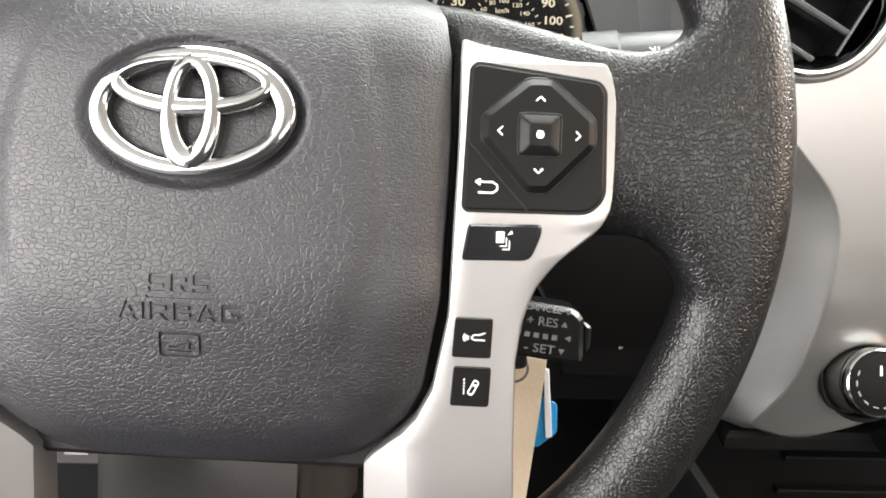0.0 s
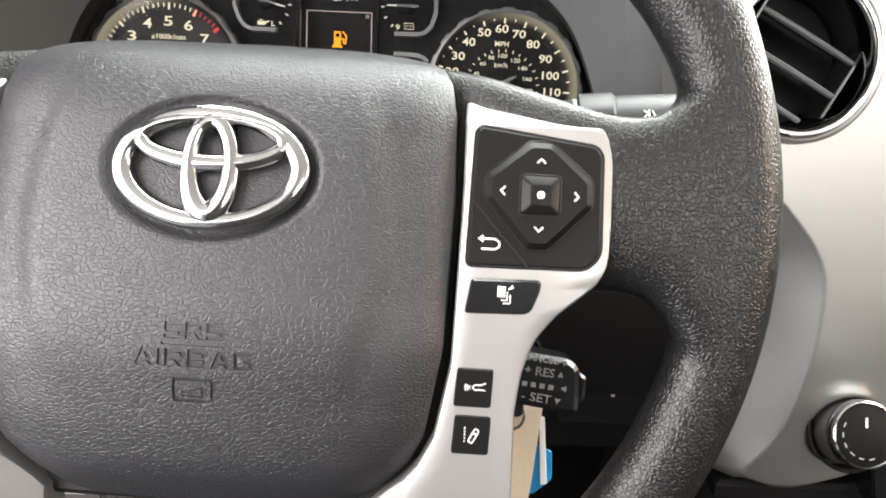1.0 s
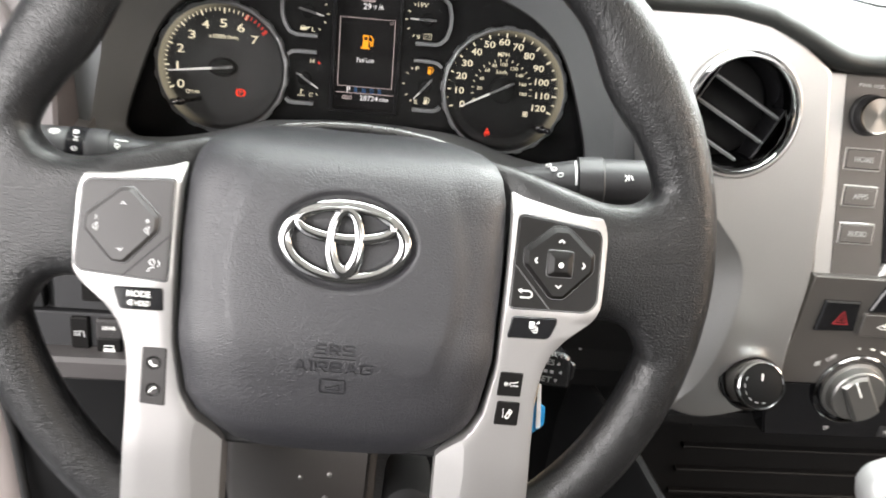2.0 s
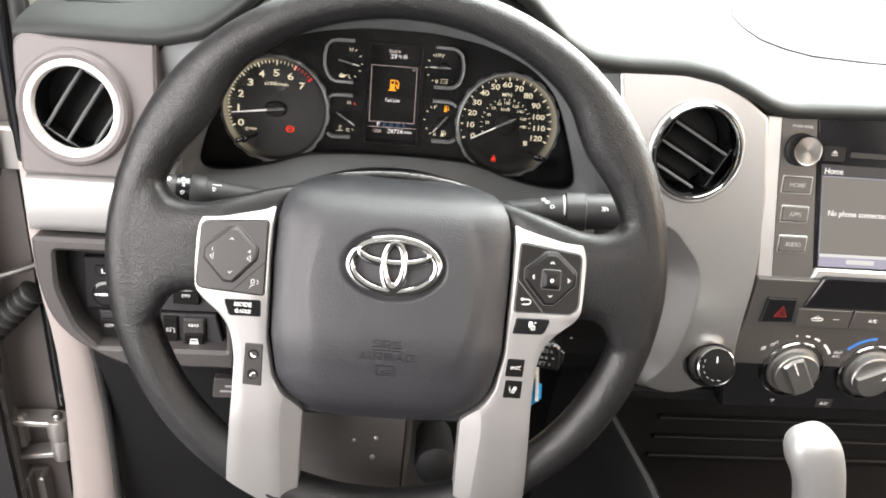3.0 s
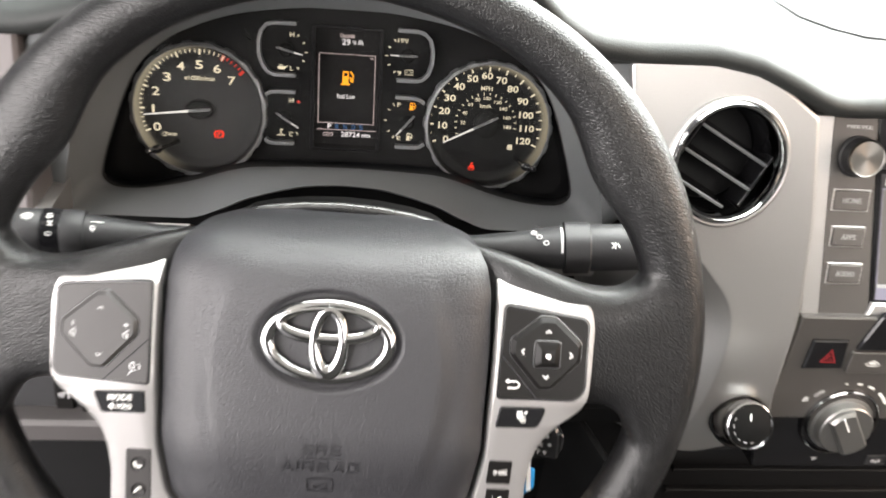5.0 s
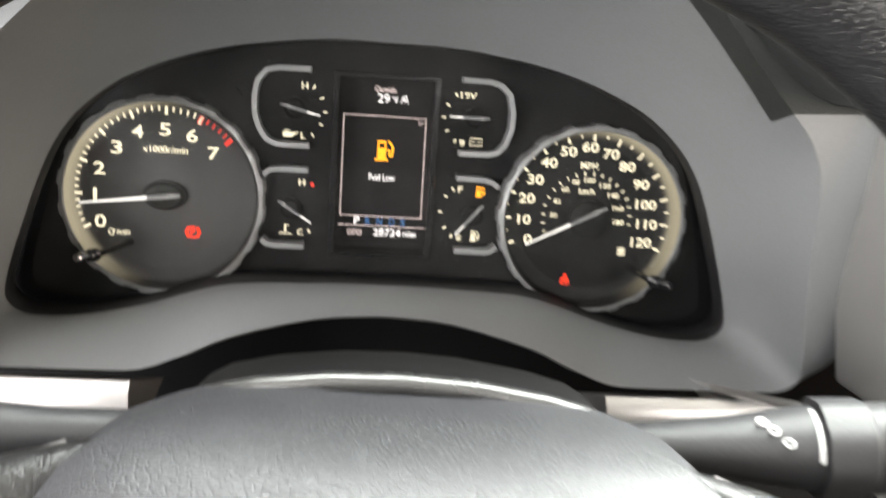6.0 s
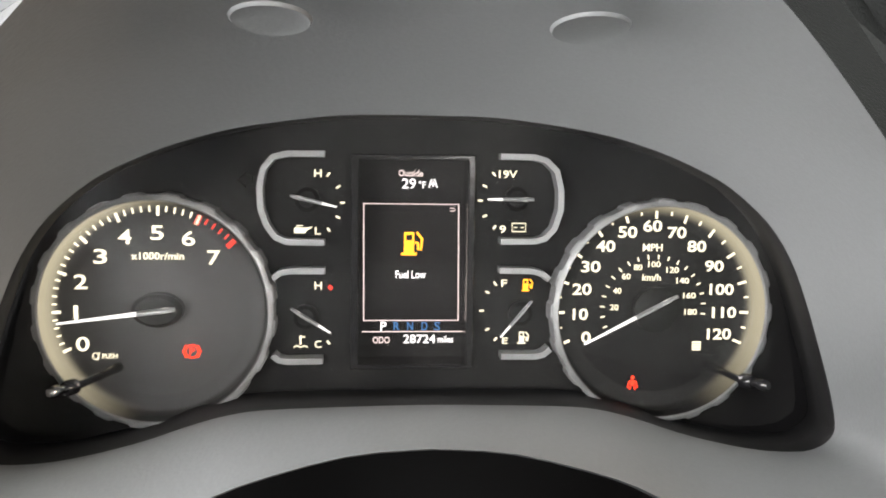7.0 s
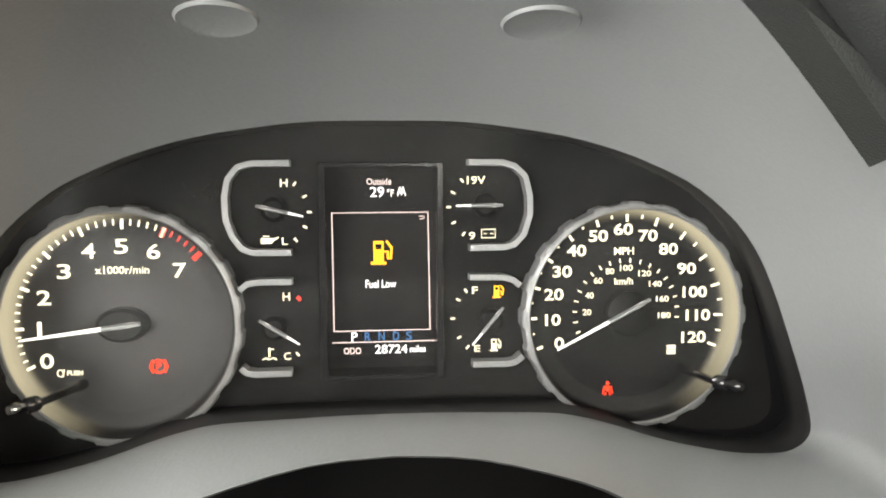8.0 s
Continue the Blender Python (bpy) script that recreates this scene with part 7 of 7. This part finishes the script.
def build_selector():
    g = thing("gear_selector", pose(0, 0, 0), "gear selector with satin silver grip on the console", "gear selector")
    rows = []
    spine = [((0.327, 0.268, 0.430), 0.0210, 0.0150), ((0.316, 0.268, 0.465), 0.0210, 0.0155), ((0.3075, 0.268, 0.492), 0.0203, 0.0160), ((0.300, 0.269, 0.513), 0.0208, 0.0170), ((0.291, 0.271, 0.531), 0.0222, 0.0175), ((0.2845, 0.273, 0.543), 0.0195, 0.0160), ((0.2805, 0.274, 0.551), 0.0135, 0.0110), ((0.279, 0.2745, 0.5545), 0.0060, 0.0050)]
    spine = [(q[:3], q[3], q[4]) for q in smooth_line([(*p, a, b) for p, a, b in spine], 4)]
    for i, (p, a, b) in enumerate(spine):
        d = (Vector(spine[min(i + 1, len(spine) - 1)][0]) - Vector(spine[max(i - 1, 0)][0])).normalized()
        u = Vector((0, 1, 0)).cross(d).normalized()
        v = d.cross(u)
        row = []
        for k in range(28):
            t = 2 * math.pi * k / 28
            c, s = math.cos(t), math.sin(t)
            row.append(Vector(p) + u * a * math.copysign(abs(c) ** 0.7, c) + v * b * math.copysign(abs(s) ** 0.7, s))
        rows.append(row)
    part("grip", loft("grip", rows, GRIP_PAINT, closed=True, caps=True, angle=80), g, "satin silver grip")
    part("lever", tube("lever", [(0.326, 0.268, 0.445), (0.338, 0.268, 0.38), (0.345, 0.268, 0.30)], 0.008, BLACK, 12), g)
    part("gate", lathe("gate", [(0.072, 0.0), (0.071, 0.006), (0.066, 0.009), (0.02, 0.010), (0.0, 0.010)], BLACK_GLOSS, 48), g, "gloss black gate plate", pose(0.355, 0.27, 0.300))
    part("gate_rim", tube("gate_rim", [(0.355 + 0.0715 * math.cos(t), 0.27 + 0.0715 * math.sin(t), 0.3065) for t in [2 * math.pi * i / 48 for i in range(49)]], 0.0012, BRUSHED, 8, False), g)
    return g


build_selector()


# ---- driver's door opening ----
def build_kick_trim():
    rows = []
    for z, xl, xr, y in ((0.665, -0.3880, -0.3720, 0.452), (0.60, -0.3900, -0.3700, 0.452), (0.55, -0.3905, -0.3660, 0.452), (0.52, -0.3900, -0.3600, 0.453), (0.49, -0.3880, -0.3540, 0.454), (0.45, -0.3870, -0.3490, 0.455), (0.38, -0.3885, -0.3455, 0.457), (0.32, -0.3925, -0.3460, 0.459), (0.25, -0.3975, -0.3480, 0.461), (0.15, -0.412, -0.350, 0.463), (0.02, -0.42, -0.352, 0.466)):
        w = xr - xl
        rows.append([(xl, y + 0.05, z), (xl, y + 0.012, z), (xl + w * 0.12, y + 0.002, z), (xl + w * 0.35, y, z), (xl + w * 0.7, y + 0.001, z), (xr - w * 0.06, y + 0.005, z), (xr, y + 0.012, z), (xr, y + 0.05, z)])
    solid("kick_trim", loft("kick_trim", rows, PALE_TRIM, angle=50), "pale grey plastic kick trim beside the door opening", "trim", kind="structure")
    pts = [(xr + 0.002, y + 0.004, z) for z, xr, y in ((0.49, -0.352, 0.452), (0.45, -0.3475, 0.453), (0.38, -0.3440, 0.455), (0.32, -0.3445, 0.457), (0.25, -0.346, 0.459), (0.02, -0.350, 0.463))]
    solid("door_seal", tube("door_seal", pts, 0.004, RUBBER, 10), "black rubber seal along the kick trim", "seal", kind="structure")


build_kick_trim()
solid("door_pillar", box("door_pillar", (-0.56, 0.575, 0.0), (-0.405, 0.66, 1.15), PILLAR), "warm grey inner body pillar at the door opening", "pillar", kind="structure")
solid("pillar_seal", tube("pillar_seal", [(-0.421, 0.57, 0.02), (-0.419, 0.57, 0.30), (-0.416, 0.565, 0.50), (-0.412, 0.56, 0.70), (-0.405, 0.555, 0.95)], 0.007, RUBBER, 10), "black rubber door seal on the pillar", "seal", kind="structure")

solid("seal_channel", tube("seal_channel", [(-0.436, 0.572, 0.02), (-0.434, 0.572, 0.30), (-0.431, 0.567, 0.50), (-0.427, 0.562, 0.70), (-0.420, 0.557, 0.95)], 0.0085, BLACK_GLOSS, 12), "dark channel beside the pillar seal", "seal", kind="structure")


def build_door():
    m = Matrix.Translation((-0.492, 0.555, 0)) @ Matrix.Rotation(radians(195), 4, "Z")
    d = thing("driver_door", m, "open driver's door with dark inner panel", "door")
    part("panel", box("panel", (0.0, -0.045, 0.02), (1.05, 0.045, 0.72), DARK, 0.012), d, "dark door panel")
    part("edge", box("edge", (-0.006, -0.030, 0.05), (-0.001, 0.030, 0.70), BODY, 0.001), d, "grey painted door edge")
    part("arm_rest", box("arm_rest", (0.2, 0.046, 0.38), (0.8, 0.10, 0.43), BLACK, 0.012), d)
    h = part("hinge", xf(lathe("hinge", [(0.0, -0.003), (0.0125, -0.003), (0.0135, 0.0), (0.0135, 0.024), (0.0120, 0.027), (0.0, 0.027)], STEEL, 28), Matrix.Translation((0.018, -0.004, 0))), d, "bare metal lower hinge", m.inverted() @ pose(-0.452, 0.552, 0.262))
    part("knuckle", xf(lathe("knuckle", [(0.0, -0.034), (0.0115, -0.034), (0.0125, -0.031), (0.0125, -0.006), (0.0115, -0.004), (0.0, -0.004)], STEEL, 28), Matrix.Translation((0.018, -0.004, 0))), h)
    part("arm", prism("arm", rounded([(-0.040, -0.012), (0.014, -0.015), (0.022, 0.004), (0.010, 0.012), (-0.034, 0.010)], 0.004), 0.020, 0.026, STEEL, 0.001), h)
    part("arm", xf(prism("arm", rounded([(-0.040, -0.010), (0.016, -0.014), (0.016, 0.010), (-0.034, 0.010)], 0.004), -0.030, -0.024, STEEL, 0.001), Matrix.Rotation(radians(-12), 4, "Y")), h)
    part("web", box("web", (-0.030, -0.004, -0.022), (-0.024, 0.010, 0.020), STEEL, 0.001), h)
    part("pin", lathe("pin", [(0.0, -0.038), (0.006, -0.038), (0.006, 0.031), (0.004, 0.033), (0.0, 0.033)], BRUSHED, 20), h, m=Matrix.Translation((0.018, -0.004, 0)))
    for x, y in ((-0.022, -0.004), (-0.036, 0.004)):
        part("bolt", xf(lathe("bolt", [(0.006, 0.026), (0.006, 0.030), (0.004, 0.0315), (0.0, 0.0315)], STEEL, 6), Matrix.Translation((x, y, 0))), h)
    b = part("hinge", box("hinge", (-0.03, 0.0, -0.022), (0.014, 0.018, 0.022), STEEL, 0.003), d, "bare metal upper hinge", m.inverted() @ pose(-0.440, 0.556, 0.628))
    part("pin", lathe("pin", [(0.0, -0.026), (0.006, -0.026), (0.006, 0.026), (0.0, 0.026)], BRUSHED, 20), b, m=Matrix.Translation((-0.012, -0.008, 0)))
    c = thing("door_check", pose(-0.478, 0.56, 0.10), "bare metal door check strap channel", "door check")
    part("channel", box("channel", (-0.012, -0.01, -0.08), (-0.004, 0.014, 0.085), STEEL, 0.002), c)
    part("channel", box("channel", (0.006, -0.01, -0.08), (0.013, 0.014, 0.085), STEEL, 0.002), c)
    part("web", box("web", (-0.006, 0.006, -0.08), (0.008, 0.014, 0.085), STEEL, 0.001), c)
    return d


build_door()


def build_boot():
    a, b = Vector((-0.432, 0.545, 0.470)), Vector((-0.500, 0.535, 0.400))
    L = (b - a).length
    prof = [(0.0, 0.0)]
    n = 9
    for i in range(n):
        z = L * i / n
        prof += [(0.0105, z), (0.0150, z + L / n * 0.3), (0.0150, z + L / n * 0.55), (0.0105, z + L / n * 0.9)]
    prof.append((0.0, L))
    solid("wiring_boot", lathe("wiring_boot", prof, RUBBER, 24, 40), "ribbed black rubber wiring boot at the door", "wiring boot", m=axis_frame(a, b))
    solid("check_strap", tube("check_strap", [(-0.425, 0.545, 0.502), (-0.45, 0.53, 0.498), (-0.52, 0.50, 0.487)], 0.0035, BRUSHED, 10), "thin bright door check rod", "door check")


build_boot()


# ---- details on the dash top ----
def top_z(x, y):
    ey, ez = edge_at(x)
    d = y - ey
    f = interp(d, [0.007, 0.016, 0.03, 0.06, 0.10, 0.16, 0.24, 0.36], [0, 0.03, 0.1, 0.28, 0.5, 0.75, 0.95, 1])
    dz = interp(d, [0.007, 0.016, 0.03, 0.06, 0.10, 0.16, 0.24, 0.36, 0.56], [0.0004, 0.0022, 0.004, 0.006, 0.007, 0.006, 0.004, 0.0, -0.008])
    return ez * (1 - f) + top_flat(x) * f + dz


def build_defroster():
    v = thing("defroster_grille", pose(-0.322, 0.532, top_z(-0.322, 0.532) + 0.001), "black side window defroster grille in the dash top", "grille")
    o = rounded([(-0.028, -0.023), (0.018, -0.023), (0.036, -0.008), (0.042, 0.034), (-0.028, 0.034)], [0.004, 0.012, 0.012, 0.006, 0.006], 4)
    part("frame", prism("frame", o, -0.01, 0.002, PAD_GREY, 0.0015, holes=[inset(o, 0.007)]), v)
    part("well", prism("well", inset(o, 0.005), -0.012, -0.003, BLACK, 0.0005), v)
    for i in range(5):
        part("slat", box("slat", (-0.021, -0.012 + 0.009 * i, -0.004), (0.026 + 0.002 * i, -0.009 + 0.009 * i, 0.0005), BLACK, 0.0005), v)
    return v


build_defroster()
seam = [(0.305, 0.695), (0.290, 0.650), (0.287, 0.612), (0.294, 0.580), (0.312, 0.560), (0.334, 0.5485), (0.40, 0.549), (0.55, 0.560), (0.8, 0.575)]
solid("airbag_lid_seam", tube("airbag_lid_seam", [(x, y, top_z(x, y) + 0.0002) for x, y in seam], 0.0012, BLACK, 8), "fine dark seam of the passenger airbag lid", "seam", kind="structure")
